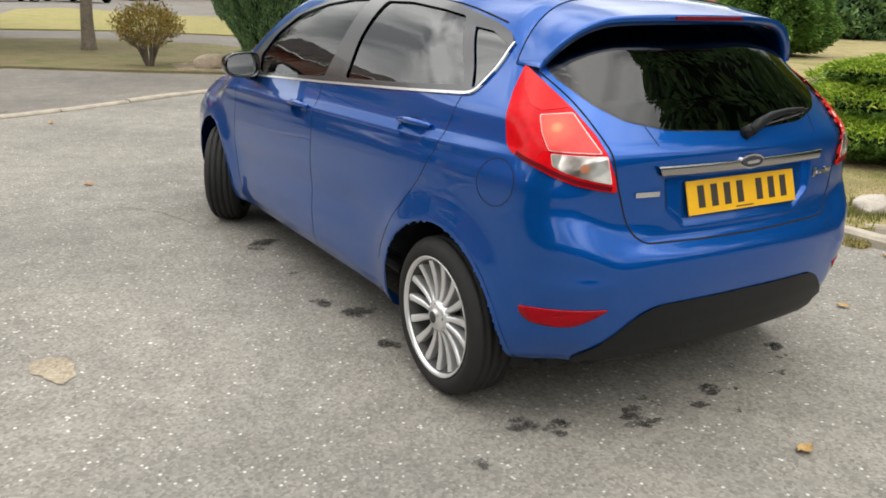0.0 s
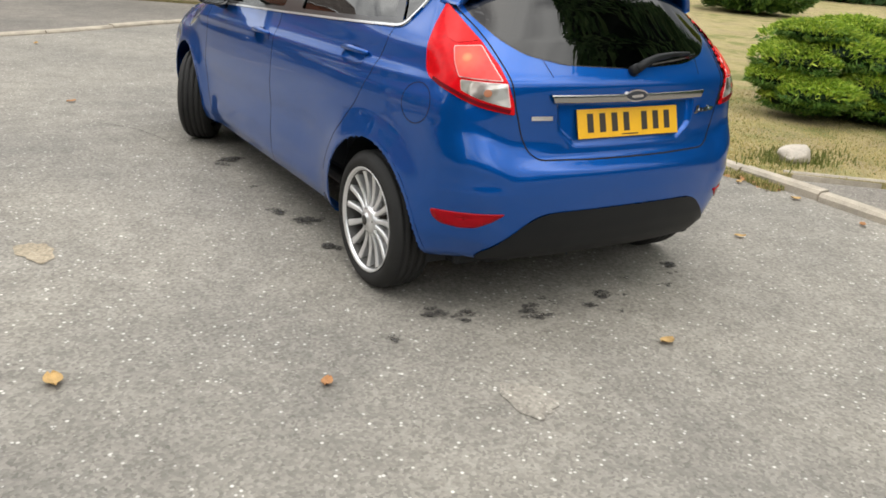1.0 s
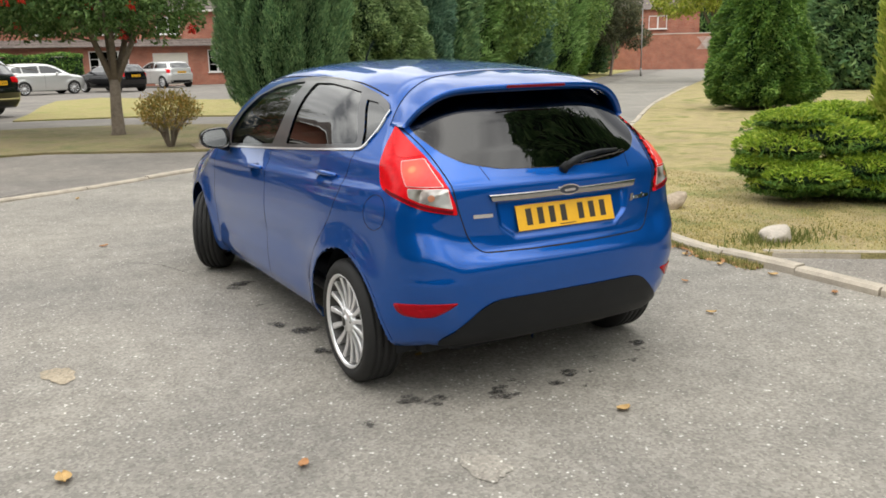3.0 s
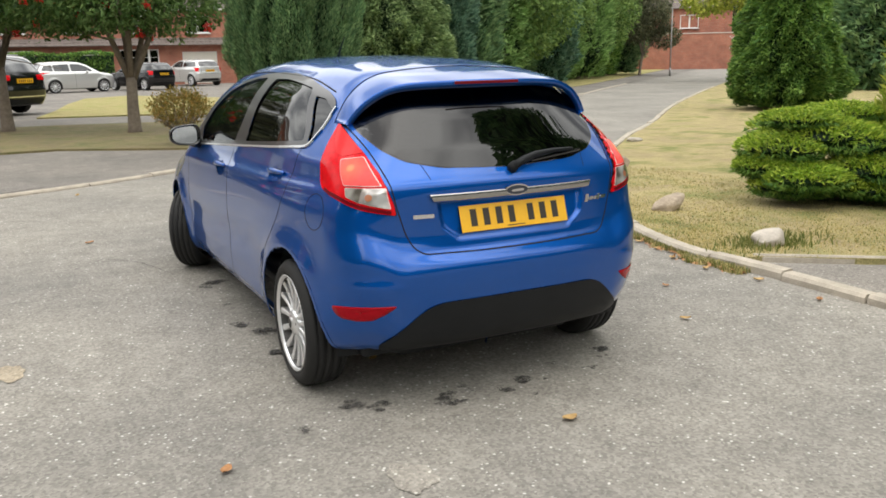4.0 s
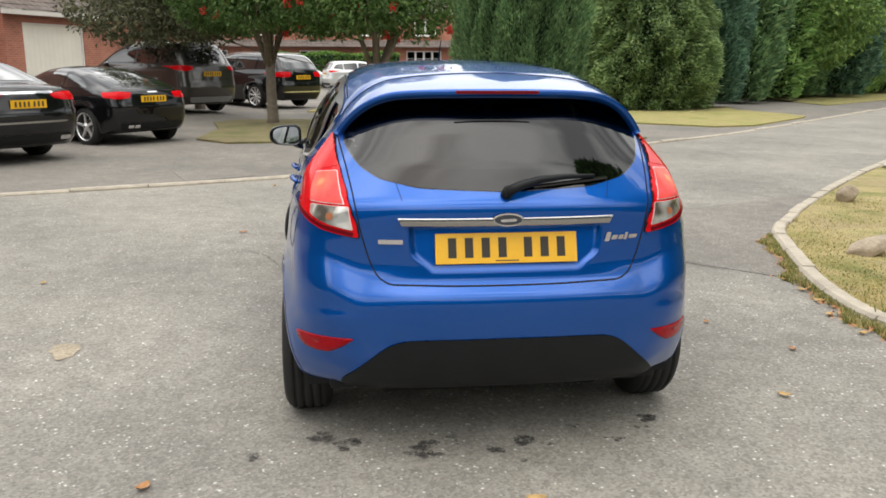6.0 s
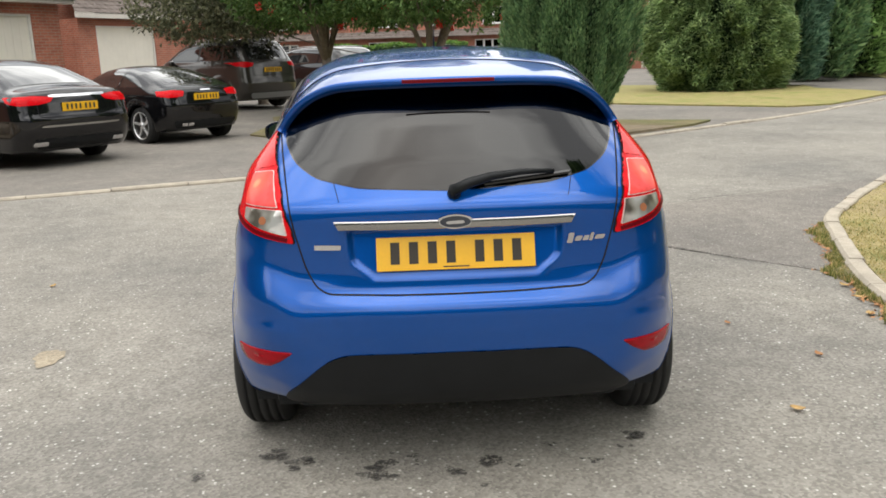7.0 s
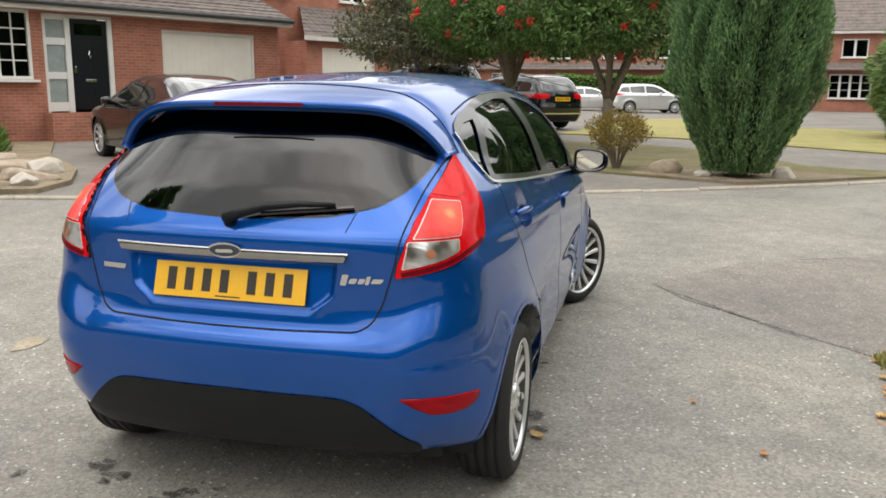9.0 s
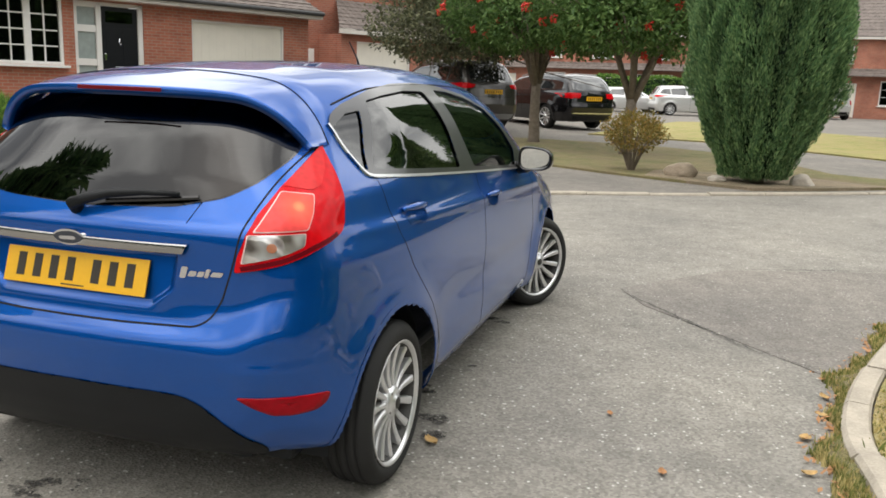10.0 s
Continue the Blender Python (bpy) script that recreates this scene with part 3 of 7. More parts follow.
def hatch(p, with_rear=True, recess=True):
    x, along, z = np.abs(p[:, 0]), p[:, 1], p[:, 2]
    y = np.where(along > 0, along / LONG, along)
    wide = H_WIDE(z) * H_TAPER(y)
    for a in AXLES:
        r = np.hypot(along - a, z - HUB_Z)
        wide = wide + 0.026 * np.exp(-((r - 0.345) / 0.105) ** 2) * step01(z, 0.86, 0.55)
    wide = wide + np.where(p[:, 0] < 0, 0.034, 0.006) * step01(y, 0.5, 2.3)
    mid = step01(y, 0.35, 0.7) * step01(y, 2.25, 1.9)
    wide = wide - 0.011 * mid * np.exp(-((z - 0.50 - 0.03 * (2 - y)) / 0.085) ** 2) + 0.006 * mid * np.exp(-((z - 0.30) / 0.06) ** 2)
    wide = wide + 0.006 * np.exp(-((z - 0.885 - 0.035 * (1.2 - y)) / 0.022) ** 2) * step01(y, -0.45, -0.1)
    wide = wide - 0.055 * step01(z, 1.03, 1.22) * step01(y, 0.38, -0.12)
    side = x - wide
    spread = step01(x, 0.28, 0.56)
    rear = H_REAR(z) * (1 - spread) + H_REAR_CORNER(z - 0.045 * step01(x, 0.50, 0.68) * step01(z, 0.95, 0.80)) * spread + H_REARBOW(z) * x ** 2.6 - y
    if recess:
        half = 0.268 + 0.055 * step01(z, 0.735, 0.80) + 0.10 * (z - 0.80)
        hole = step01(x, half + 0.030, half) * step01(z, 0.724, 0.750) * step01(z, 0.905, 0.885)
        rear = rear + hole * (0.008 + 0.15 * np.maximum(z - 0.745, 0))
    bulge = 0.016 * np.exp(-((z - 0.560) / np.where(z > 0.560, 0.034, 0.085)) ** 2) * step01(x, 0.48, 0.66)
    rear = rear - bulge
    top = z - (H_TOP(y) - 0.10 * x ** 2 - 0.25 * x ** 4)
    front = y - (H_FRONT(z) - 0.28 * x ** 2.4)
    body = smax(side, top, 0.16)
    if with_rear:
        body = smax(body, rear, 0.15 + 0.05 * step01(z, 0.8, 0.5))
    body = smax(body, front, 0.2)
    return smax(body, H_BOTTOM(y) - z, 0.045)


def hatch_plain(p):
    return hatch(p, recess=False)


# drawings on the side of the car: (along, height)
WIN_ALL = [(-0.072, 1.262), (-0.053, 1.180), (-0.022, 1.100), (0.02, 1.091), (0.45, 1.058), (1.03, 1.015), (1.55, 0.975), (1.98, 0.950),
           (2.03, 0.965), (1.98, 1.03), (1.86, 1.13), (1.62, 1.275), (1.37, 1.352), (1.05, 1.392), (0.80, 1.402), (0.55, 1.396), (0.3, 1.372), (0.06, 1.322), (-0.035, 1.291)]
WIN_QUARTER = [(-0.056, 1.252), (-0.040, 1.185), (-0.014, 1.114), (0.004, 1.108), (0.068, 1.195), (0.140, 1.302), (0.05, 1.292)]
WIN_REAR = [(0.050, 1.111), (0.45, 1.078), (0.86, 1.047), (0.855, 1.2), (0.815, 1.368), (0.62, 1.370), (0.36, 1.352), (0.215, 1.334), (0.135, 1.215)]
WIN_FRONT = [(1.055, 1.035), (1.40, 1.005), (1.80, 0.978), (1.83, 1.06), (1.73, 1.17), (1.56, 1.28), (1.34, 1.338), (1.12, 1.366), (0.955, 1.374), (1.0, 1.2)]
WIN_ALL, WIN_QUARTER, WIN_REAR, WIN_FRONT = ([(a * LONG if a > 0 else a, b) for a, b in o] for o in (WIN_ALL, WIN_QUARTER, WIN_REAR, WIN_FRONT))
GLASS_BACK = [(0.0, 1.013), (0.31, 1.026), (0.45, 1.055), (0.525, 1.10), (0.570, 1.165), (0.572, 1.205), (0.52, 1.285), (0.36, 1.325), (0.0, 1.340)]
GLASS_BACK = GLASS_BACK + [(-a, b) for a, b in GLASS_BACK[-2:0:-1]]
# the right-hand rear lamp, drawn in the corner view
LAMP = [(0.228, 1.198), (0.241, 1.12), (0.241, 1.05), (0.224, 0.972), (0.206, 0.949), (0.15, 0.928), (0.087, 0.909), (0.04, 0.893), (-0.012, 0.877), (-0.07, 0.864),
        (-0.127, 0.852), (-0.119, 0.90), (-0.095, 0.962), (-0.05, 1.012), (0.018, 1.067), (0.038, 1.083), (0.10, 1.122), (0.175, 1.167)]


def corner(points):
    """Corner-view drawing from rough places on the right rear corner."""
    return [(0.6 * x + 0.8 * y, z) for x, y, z in points]


def shrink(outline, k, dx=0.0, dz=0.0):
    p = np.array(outline, float)
    c = p.mean(0)
    return [tuple(c + (q - c) * k + np.array([dx, dz])) for q in p]


def shrink3(points, k):
    p = np.array(points, float)
    c = p.mean(0)
    return [tuple(c + (q - c) * k) for q in p]


def moulding(f, top, bottom, view, rows, n=70):
    """A rounded strip between two drawn lines; rows: (share of the way down, lift)."""
    a, b = resample(top, n, False), resample(bottom, n, False)
    vs, ns = on_body(f, np.vstack([a + (b - a) * t for t, _ in rows]), view, np.concatenate([np.full(n, l) for _, l in rows]))
    fs = [(r * n + i, r * n + i + 1, (r + 1) * n + i + 1, (r + 1) * n + i) for r in range(len(rows) - 1) for i in range(n - 1)]
    return vs, fs


def make_wheel(name, parent, at, spokes=15, tyre_r=0.293, rim_r=0.219, width=0.195, alloy=None, lugs=True):
    """A road wheel on the x axis, its face to +x. Child parts: tyre, rim, spokes, hub cap, brake disc."""
    w = attach(new(name), parent)
    w.matrix_basis = at
    h = width / 2
    prof = [(-h + 0.02, rim_r - 0.004), (-h + 0.004, rim_r + 0.014), (-h, rim_r + 0.035), (-h + 0.010, tyre_r - 0.02), (-h + 0.028, tyre_r - 0.004)]
    for k in range(4):
        c = -h + 0.045 + k * (width - 0.09) / 3
        prof += [(c - 0.005, tyre_r), (c - 0.0035, tyre_r - 0.008), (c + 0.0035, tyre_r - 0.008), (c + 0.005, tyre_r)]
    prof += [(h - 0.028, tyre_r - 0.004), (h - 0.010, tyre_r - 0.02), (h, rim_r + 0.035), (h - 0.004, rim_r + 0.014), (h - 0.02, rim_r - 0.004)]
    piece("tyre", *lathe(prof, 56), M_RUBBER, w, "black grooved rubber tyre", smooth=False)
    rim = [(h - 0.020, rim_r - 0.010), (h - 0.006, rim_r + 0.006), (h - 0.004, rim_r + 0.002), (h - 0.010, rim_r - 0.005), (h - 0.018, rim_r - 0.009)]
    # dark barrel colour paints the shade seen through the spoke gaps
    piece("rim_barrel", *lathe([(h - 0.018, rim_r - 0.0088), (h - 0.03, rim_r - 0.0155), (h - 0.06, rim_r - 0.022), (-h + 0.02, rim_r - 0.03), (-h + 0.02, 0.03)], 40), M_BARREL, w, smooth=True)
    piece("rim", *lathe(rim, 56), alloy or M_ALLOY, w, smooth=True)
    piece("brake_disc", *lathe([(h - 0.125, 0.02), (h - 0.125, 0.125), (h - 0.115, 0.127), (h - 0.11, 0.125), (h - 0.11, 0.02)], 40), M_DISC, w)
    piece("hub_cap", *lathe([(h - 0.045, 0.062), (h - 0.022, 0.058), (h - 0.014, 0.045), (h - 0.012, 0.028), (h - 0.006, 0.026), (h - 0.004, 0.0)], 28), alloy or M_ALLOY, w, smooth=True)
    piece("hub_badge", *lathe([(h - 0.0045, 0.022), (h - 0.0025, 0.020), (h - 0.0020, 0.0)], 24), M_BARREL, w, smooth=True)
    # one spoke, tapered and dished, shared by all
    k = 6
    vs, fs = [], []
    for i in range(k):
        t = i / (k - 1)
        r = 0.05 + (rim_r - 0.014 - 0.05) * t
        half = (0.0085 + 0.0065 * t) * 15 / spokes if spokes > 8 else 0.024 - 0.004 * t
        face = h - 0.016 - 0.018 * math.sin(math.pi * (0.15 + 0.75 * t)) * (1 - 0.3 * t)
        vs += [(face - 0.03, r, -half), (face - 0.004, r, -half), (face, r, -half * 0.55), (face, r, half * 0.55), (face - 0.004, r, half), (face - 0.03, r, half)]
    for i in range(k - 1):
        for j in range(5):
            fs.append((i * 6 + j, i * 6 + j + 1, (i + 1) * 6 + j + 1, (i + 1) * 6 + j))
    me = mesh_of("spoke", vs, fs, alloy or M_ALLOY)
    for i in range(spokes):
        s = attach(new("spoke", me), w)
        s.matrix_basis = Matrix.Rotation(2 * math.pi * i / spokes, 4, "X")
    if lugs:
        nut = mesh_of("wheel_nut", *lathe([(0.0, 0.010), (0.012, 0.009), (0.014, 0.0)], 8), M_DISC)
        for i in range(4):
            a = 2 * math.pi * (i + 0.5) / 4
            s = attach(new("wheel_nut", nut), w)
            s.matrix_basis = pose(h - 0.028, 0.043 * math.cos(a), 0.043 * math.sin(a))
    return w


HANDLES = {"rear": (0.262, 0.935), "front": (1.290, 0.868)}


def build_hatchback():
    car = thing("hatchback_car", "metallic blue five-door hatchback with silver alloy wheels parked on tarmac", "car")
    vs, fs, ns = shell(hatch, ((-0.34, -0.05, 0.5), (0.34, 2.45, 0.80)), ((-0.98, -0.95, 0.02), (0.98, 3.6, 1.72)), 176, 280, 132)
    c = vs[fs].mean(1)
    nm = ns[fs].mean(1)
    ax, y, z = np.abs(c[:, 0]), c[:, 1], c[:, 2]
    sideways = np.abs(nm[:, 0]) > 0.35
    cut = np.zeros(len(fs), bool)
    for a in AXLES:
        cut |= (np.hypot(y - a, z - HUB_Z) < 0.352) & (ax > 0.5) & (z < 0.72)
    for o, k in ((WIN_QUARTER, 1.06), (WIN_REAR, 1.05), (WIN_FRONT, 1.05)):
        cut |= inside_poly(y, z, shrink(o, k)) & (ax > 0.4)
    cut |= inside_poly(c[:, 0], z, shrink(GLASS_BACK, 0.965)) & (y < 0.1) & (nm[:, 1] < -0.3)
    screen = (y > 1.83 * LONG) & (y < 2.46 * LONG) & (ax < 0.60 - 0.12 * step01(y, 2.43, 1.9)) & (nm[:, 2] > 0.3) & (z > 1.02)
    cut |= screen
    for yc, zc in HANDLES.values():
        cut |= (np.hypot((y - yc) / 0.105, (z - zc) / 0.046) < 0.90) & (ax > 0.6) & sideways
    # doors, tailgate and bonnet are panels of their own
    fd = inside_poly(y, z, [(1.13, 0.26), (1.13, 1.0), (1.06, 1.2), (0.96, 1.42), (1.48, 1.38), (2.0, 1.15), (2.15, 0.97), (2.18, 0.6), (2.10, 0.26)]) & sideways
    rd = inside_poly(y, z, [(1.13, 0.26), (1.13, 1.0), (1.06, 1.2), (0.96, 1.42), (0.3, 1.40), (0.06, 1.34), (0.02, 1.20), (0.03, 1.09), (0.045, 1.0), (0.075, 0.90), (0.16, 0.76), (0.30, 0.60),
                            (0.38, 0.47), (0.43, 0.26)]) & sideways
    tg = inside_poly(c[:, 0], z, [(-0.43, 0.69), (0.43, 0.69), (0.47, 0.73), (0.52, 0.86), (0.545, 1.0), (0.59, 1.2), (0.5, 1.36), (-0.5, 1.36), (-0.59, 1.2), (-0.545, 1.0), (-0.52, 0.86), (-0.47, 0.73)]) & (nm[:, 1] < -0.25) & (y < 0)
    hood = (y > 2.63) & (nm[:, 2] > 0.45) & (z > 0.7)
    rest = ~(cut | fd | rd | tg | hood)
    def panel(name, mask, parent, label=""):
        v, f, n = keep(vs, fs, ns, mask & ~cut)
        return piece(name, v, f, M_BLUE, parent, label, n)
    panel("body", rest, car, "glossy metallic blue body shell")
    doors = {}
    for s, right in (("left", False), ("right", True)):
        m = (c[:, 0] > 0) == right
        doors[s, "front"] = panel("front_door", fd & m, car)
        doors[s, "rear"] = panel("rear_door", rd & m & ~fd, car)
    tailgate = panel("tailgate", tg, car, "blue tailgate with plate recess")
    panel("bonnet", hood, car)
    for view, s in (("left", "left"), ("right", "right")):
        sg = -1 if view == "left" else 1
        # window surround with satin strip along its lower edge
        v, f, n = window_surround(view)
        piece("window_surround", v, f, M_TRIM, car, "black window surround and pillars", n)
        for o, name, mat, own in ((WIN_QUARTER, "quarter_window", M_GLASS_SIDE_DARK, car), (WIN_REAR, "window_pane", M_GLASS_SIDE_DARK, doors[s, "rear"]), (WIN_FRONT, "window_pane", M_GLASS_SIDE, doors[s, "front"])):
            v, f, n = patch(hatch_plain, shrink(o, 1.025), view, -0.004, 0.006, 80, 5, 1)
            g = piece(name, v, f, mat, own, "tinted side glass", n)
            g.visible_shadow = False
        v, f, n = band(hatch_plain, [(-0.074, 1.262), (-0.056, 1.180), (-0.024, 1.098), (0.015, 1.088), (0.475, 1.054), (1.087, 1.011), (2.06, 0.948)], view, 0.009, 0.008, False, 140, 1)
        piece("waist_strip", v, f, M_STRIP, car, "bright metal waist strip", n)
        for own, line in (("front", [(1.128, 1.0), (1.125, 0.6), (1.115, 0.24)]), ("front", [(2.17, 0.93), (2.20, 0.6), (2.12, 0.26)]),
                          ("rear", [(0.03, 1.085), (0.045, 1.0), (0.075, 0.90), (0.16, 0.76), (0.30, 0.60), (0.38, 0.47), (0.41, 0.40)]), ("rear", [(0.42, 0.235), (1.27, 0.225), (2.1, 0.22)])):
            v, f, n = band(hatch_plain, line, view, 0.0032, 0.0008, False, 70, 3)
            piece("panel_gap", v, f, M_GAP, doors[s, own], "", n)
        # handles: a dished cup and a bar
        for own, (yc, zc) in HANDLES.items():
            o = [(yc + 0.105 * math.cos(t), zc + 0.046 * math.sin(t)) for t in np.linspace(0, 2 * math.pi, 24, endpoint=False)]
            v, f, n = patch(hatch_plain, o, view, 0.0012, 0.002, 48, 9, 0, -0.030)
            cup = piece("handle_cup", v, f, M_BLUE, doors[s, own], "", n)
            bar = [(yc - 0.118, zc + 0.024), (yc + 0.112, zc + 0.016)]
            lv, ln = on_body(hatch_plain, resample(bar, 14, False), view, 0.0)
            bow = np.sin(np.linspace(0.12, math.pi - 0.12, 14))[:, None]
            lv = lv + ln * (0.006 + 0.020 * bow)
            piece("door_handle", *tube(lv, [0.007 + 0.006 * float(b) for b in bow[:, 0]], 10), M_BLUE, doors[s, own], "body-coloured pull handle", smooth=True)
        # wheel arch lips and liners
        for a in AXLES:
            t = np.linspace(-0.12 * math.pi, 1.12 * math.pi, 60)
            lip = [(a + 0.362 * math.cos(k), HUB_Z + 0.362 * math.sin(k)) for k in t]
            v, f, n = band(hatch_plain, lip, view, 0.016, 0.002, False, 90, 0)
            piece("arch_lip", v, f, M_BLUE, car, "", n)
            lv, lf = [], []
            arc = np.linspace(-0.06 * math.pi, 1.06 * math.pi, 40)
            prof = [(0.455, 0.25), (0.46, 0.36), (0.62, 0.368), (0.785, 0.362)]
            for k in arc:
                for px, pr in prof:
                    at_y, at_z = a + pr * math.cos(k), HUB_Z + pr * math.sin(k)
                    # the liner stays behind the bodywork where the flank curves in
                    reach = np.linspace(0.40, px, 40)
                    depth = hatch_plain(np.column_stack([sg * reach, np.full(40, at_y), np.full(40, max(at_z, 0.30))]))
                    inside = reach[depth < -0.018]
                    lv.append((sg * (inside[-1] if len(inside) else 0.40), at_y, at_z))
            for i in range(39):
                lf += [(i * 4 + j, i * 4 + j + 1, i * 4 + j + 5, i * 4 + j + 4) for j in range(3)]
            piece("arch_liner", lv, lf, M_BLACKPLASTIC, car)
        # door mirror
        mirror_parts(car, sg)
        # rear corner lamp, moved from the right-hand drawing
        o = LAMP
        cv = "rear_right" if sg > 0 else "rear_left"
        v, f, n = patch(hatch_plain, shrink(o, 1.018), cv, 0.0045, 0.006, 160, 8, 1)
        lampo = piece("tail_lamp", v, f, M_GAP, car, "red tail lamp with clear reversing lens", n)
        v, f, n = patch(hatch_plain, o, cv, 0.0105, 0.002, 160, 10, 1)
        piece("red_lens", v, f, M_LAMP_RED, lampo, "translucent red lens", n)
        def lens(name, pts, mat, lift, label="", count=80, soft=1):
            vv, ff, nn = patch(hatch_plain, corner(pts), cv, lift + 0.002, 0.0, count, 6, soft, 0.0008)
            return piece(name, vv, ff, mat, lampo, label, nn)
        lens("upper_lens", [(0.606, -0.195, 1.182), (0.597, -0.31, 1.128), (0.592, -0.390, 1.086), (0.665, -0.345, 1.071), (0.672, -0.30, 1.083), (0.655, -0.235, 1.13), (0.622, -0.19, 1.176)], M_LAMP_CORAL, 0.0100, "coral red upper lens")
        quad = [(0.594, -0.405, 1.068), (0.668, -0.346, 1.058), (0.684, -0.385, 1.01), (0.692, -0.430, 0.968), (0.577, -0.526, 0.967)]
        rev = [(0.561, -0.535, 0.958), (0.690, -0.440, 0.958), (0.694, -0.455, 0.925), (0.665, -0.492, 0.908), (0.636, -0.514, 0.899), (0.550, -0.548, 0.880)]
        lens("lens_edge", shrink3(quad, 1.045), M_LAMP_EDGE, 0.0112, "pale lens border")
        lens("brake_lens", quad, M_LAMP_PINK, 0.0125, "lit red brake lens")
        lens("lens_edge", shrink3(rev, 1.04), M_LAMP_EDGE, 0.0106, "pale lens border")
        lens("reversing_lens", rev, M_LAMP_REVERSE, 0.0122, "clear reversing lens")
        for bx, by, bz, br, nm, mt in ((0.612, -0.505, 0.925, 0.013, "bulb", M_LAMP_BROWN),):
            ring = [(0.6 * bx + 0.8 * by + br * math.cos(t), bz + br * math.sin(t)) for t in np.linspace(0, 2 * math.pi, 20, endpoint=False)]
            v, f, n = patch(hatch_plain, ring, cv, 0.0165, 0.001, 24, 4, 0, 0.003)
            piece(nm, v, f, mt, lampo, "", n)
        v, f, n = band(hatch_plain, [(-0.112, 0.865), (-0.012, 0.888), (0.04, 0.904), (0.087, 0.920), (0.15, 0.936), (0.180, 0.946)], cv, 0.013, 0.0125, False, 80, 1)
        piece("lower_rim", v, f, M_LAMP_DARK, lampo, "dark red lower rim", n)
        # bumper reflector
        o = [(0.130, 0.478), (0.118, 0.448), (0.085, 0.428), (0.011, 0.4215), (-0.05, 0.427), (-0.105, 0.455), (-0.152, 0.490), (-0.035, 0.486)]
        v, f, n = patch(hatch_plain, o, cv, 0.004, 0.004, 60, 5, 1)
        piece("bumper_reflector", v, f, M_REFLECTOR, car, "dark red bumper reflector", smooth=True)
    # tailgate details
    v, f, n = patch(hatch_plain, GLASS_BACK, "rear", 0.003, 0.006, 120, 12, 1)
    g = piece("rear_window", v, f, M_GLASS_REAR, tailgate, "dark privacy glass rear window", n)
    v, f, n = patch(hatch_plain, shrink(GLASS_BACK, 1.012), "rear", 0.0015, 0.006, 120, 3, 1, 0, 0.93)
    piece("glass_seal", v, f, M_GLOSSBLACK, tailgate, "", n)
    seam = [(0.600, 1.19), (0.572, 1.10), (0.548, 1.0), (0.525, 0.88), (0.495, 0.77), (0.465, 0.712), (0.425, 0.688), (0.2, 0.683), (0.0, 0.682)]
    seam = seam + mirror_line(seam[-2::-1])
    v, f, n = band(hatch_plain, seam, "rear", 0.0052, 0.0012, False, 150, 2)
    piece("panel_gap", v, f, M_GAP, tailgate, "", n)
    for sgn in (1, -1):
        v, f, n = band(hatch_plain, [(sgn * 0.395, 1.045), (sgn * 0.375, 0.985), (sgn * 0.385, 0.93)][:2], "rear", 0.0022, 0.001, False, 12, 0)
        piece("panel_gap", v, f, M_GAP, tailgate, "", n)
    v, f = moulding(hatch_plain, [(-0.392, 0.927), (0.392, 0.927)], [(-0.377, 0.897), (0.377, 0.897)], "rear",
                    ((0.0, -0.002), (0.0, 0.010), (0.06, 0.0135), (0.14, 0.0145), (0.90, 0.0145), (0.96, 0.013), (1.0, 0.008), (1.0, -0.002)))
    piece("chrome_bar", v, f, M_SATIN, tailgate, "brushed bright metal bar above the plate", smooth=True)
    ov = lambda a, b: [(a * math.cos(t), 0.919 + b * math.sin(t)) for t in np.linspace(0, 2 * math.pi, 40, endpoint=False)]
    v, f, n = patch(hatch_plain, ov(0.058, 0.0235), "rear", 0.014, 0.004, 40, 5, 0, 0.003)
    badge = piece("badge", v, f, M_CHROME, tailgate, "oval badge with bright rim", n)
    v, f, n = patch(hatch_plain, ov(0.050, 0.018), "rear", 0.0175, 0.001, 40, 4, 0, 0.001)
    piece("badge_field", v, f, material("badge_field", (0.05, 0.055, 0.07), 0.2, 0.4, 0.5), badge, "", n)
    v, f, n = patch(hatch_plain, [(-0.032, 0.922), (0.030, 0.925), (0.032, 0.914), (-0.030, 0.912)], "rear", 0.0195, 0.001, 24, 3, 2)
    piece("badge_mark", v, f, M_CHROME, badge, "", n)
    v, f, n = patch(hatch_plain, [(-0.462, 0.848), (-0.375, 0.848), (-0.375, 0.832), (-0.462, 0.832)], "rear", 0.005, 0.003, 40, 3, 0)
    piece("trim_badge", v, f, M_CHROME, tailgate, "small bright metal trim badge", n)
    for k, (a0, a1, z0, z1) in enumerate(((0.365, 0.384, 0.828, 0.862), (0.390, 0.412, 0.834, 0.850), (0.417, 0.436, 0.834, 0.850), (0.440, 0.452, 0.832, 0.858), (0.458, 0.490, 0.836, 0.850))):
        o = [(a0 + 0.008, z1), (a1 + 0.008, z1), (a1, z0), (a0, z0)]
        v, f, n = patch(hatch_plain, o, "rear", 0.005, 0.003, 24, 3, 1)
        piece("script_badge", v, f, M_CHROME, tailgate, "", n)
    build_plate(tailgate)
    build_spoiler(car)
    build_wiper(tailgate)
    # black lower panel of the rear bumper
    o = [(0.0, 0.489), (0.30, 0.487), (0.38, 0.483), (0.43, 0.464), (0.48, 0.425), (0.53, 0.378), (0.575, 0.338), (0.610, 0.300), (0.600, 0.277), (0.45, 0.275), (0.0, 0.275)]
    o = o + [(-a, b) for a, b in o[-2:0:-1]]
    v, f, n = patch(hatch_plain, o, "rear", 0.006, 0.006, 120, 8, 1)
    piece("lower_bumper_panel", v, f, M_BLACKPLASTIC, car, "textured black plastic lower bumper panel", n)
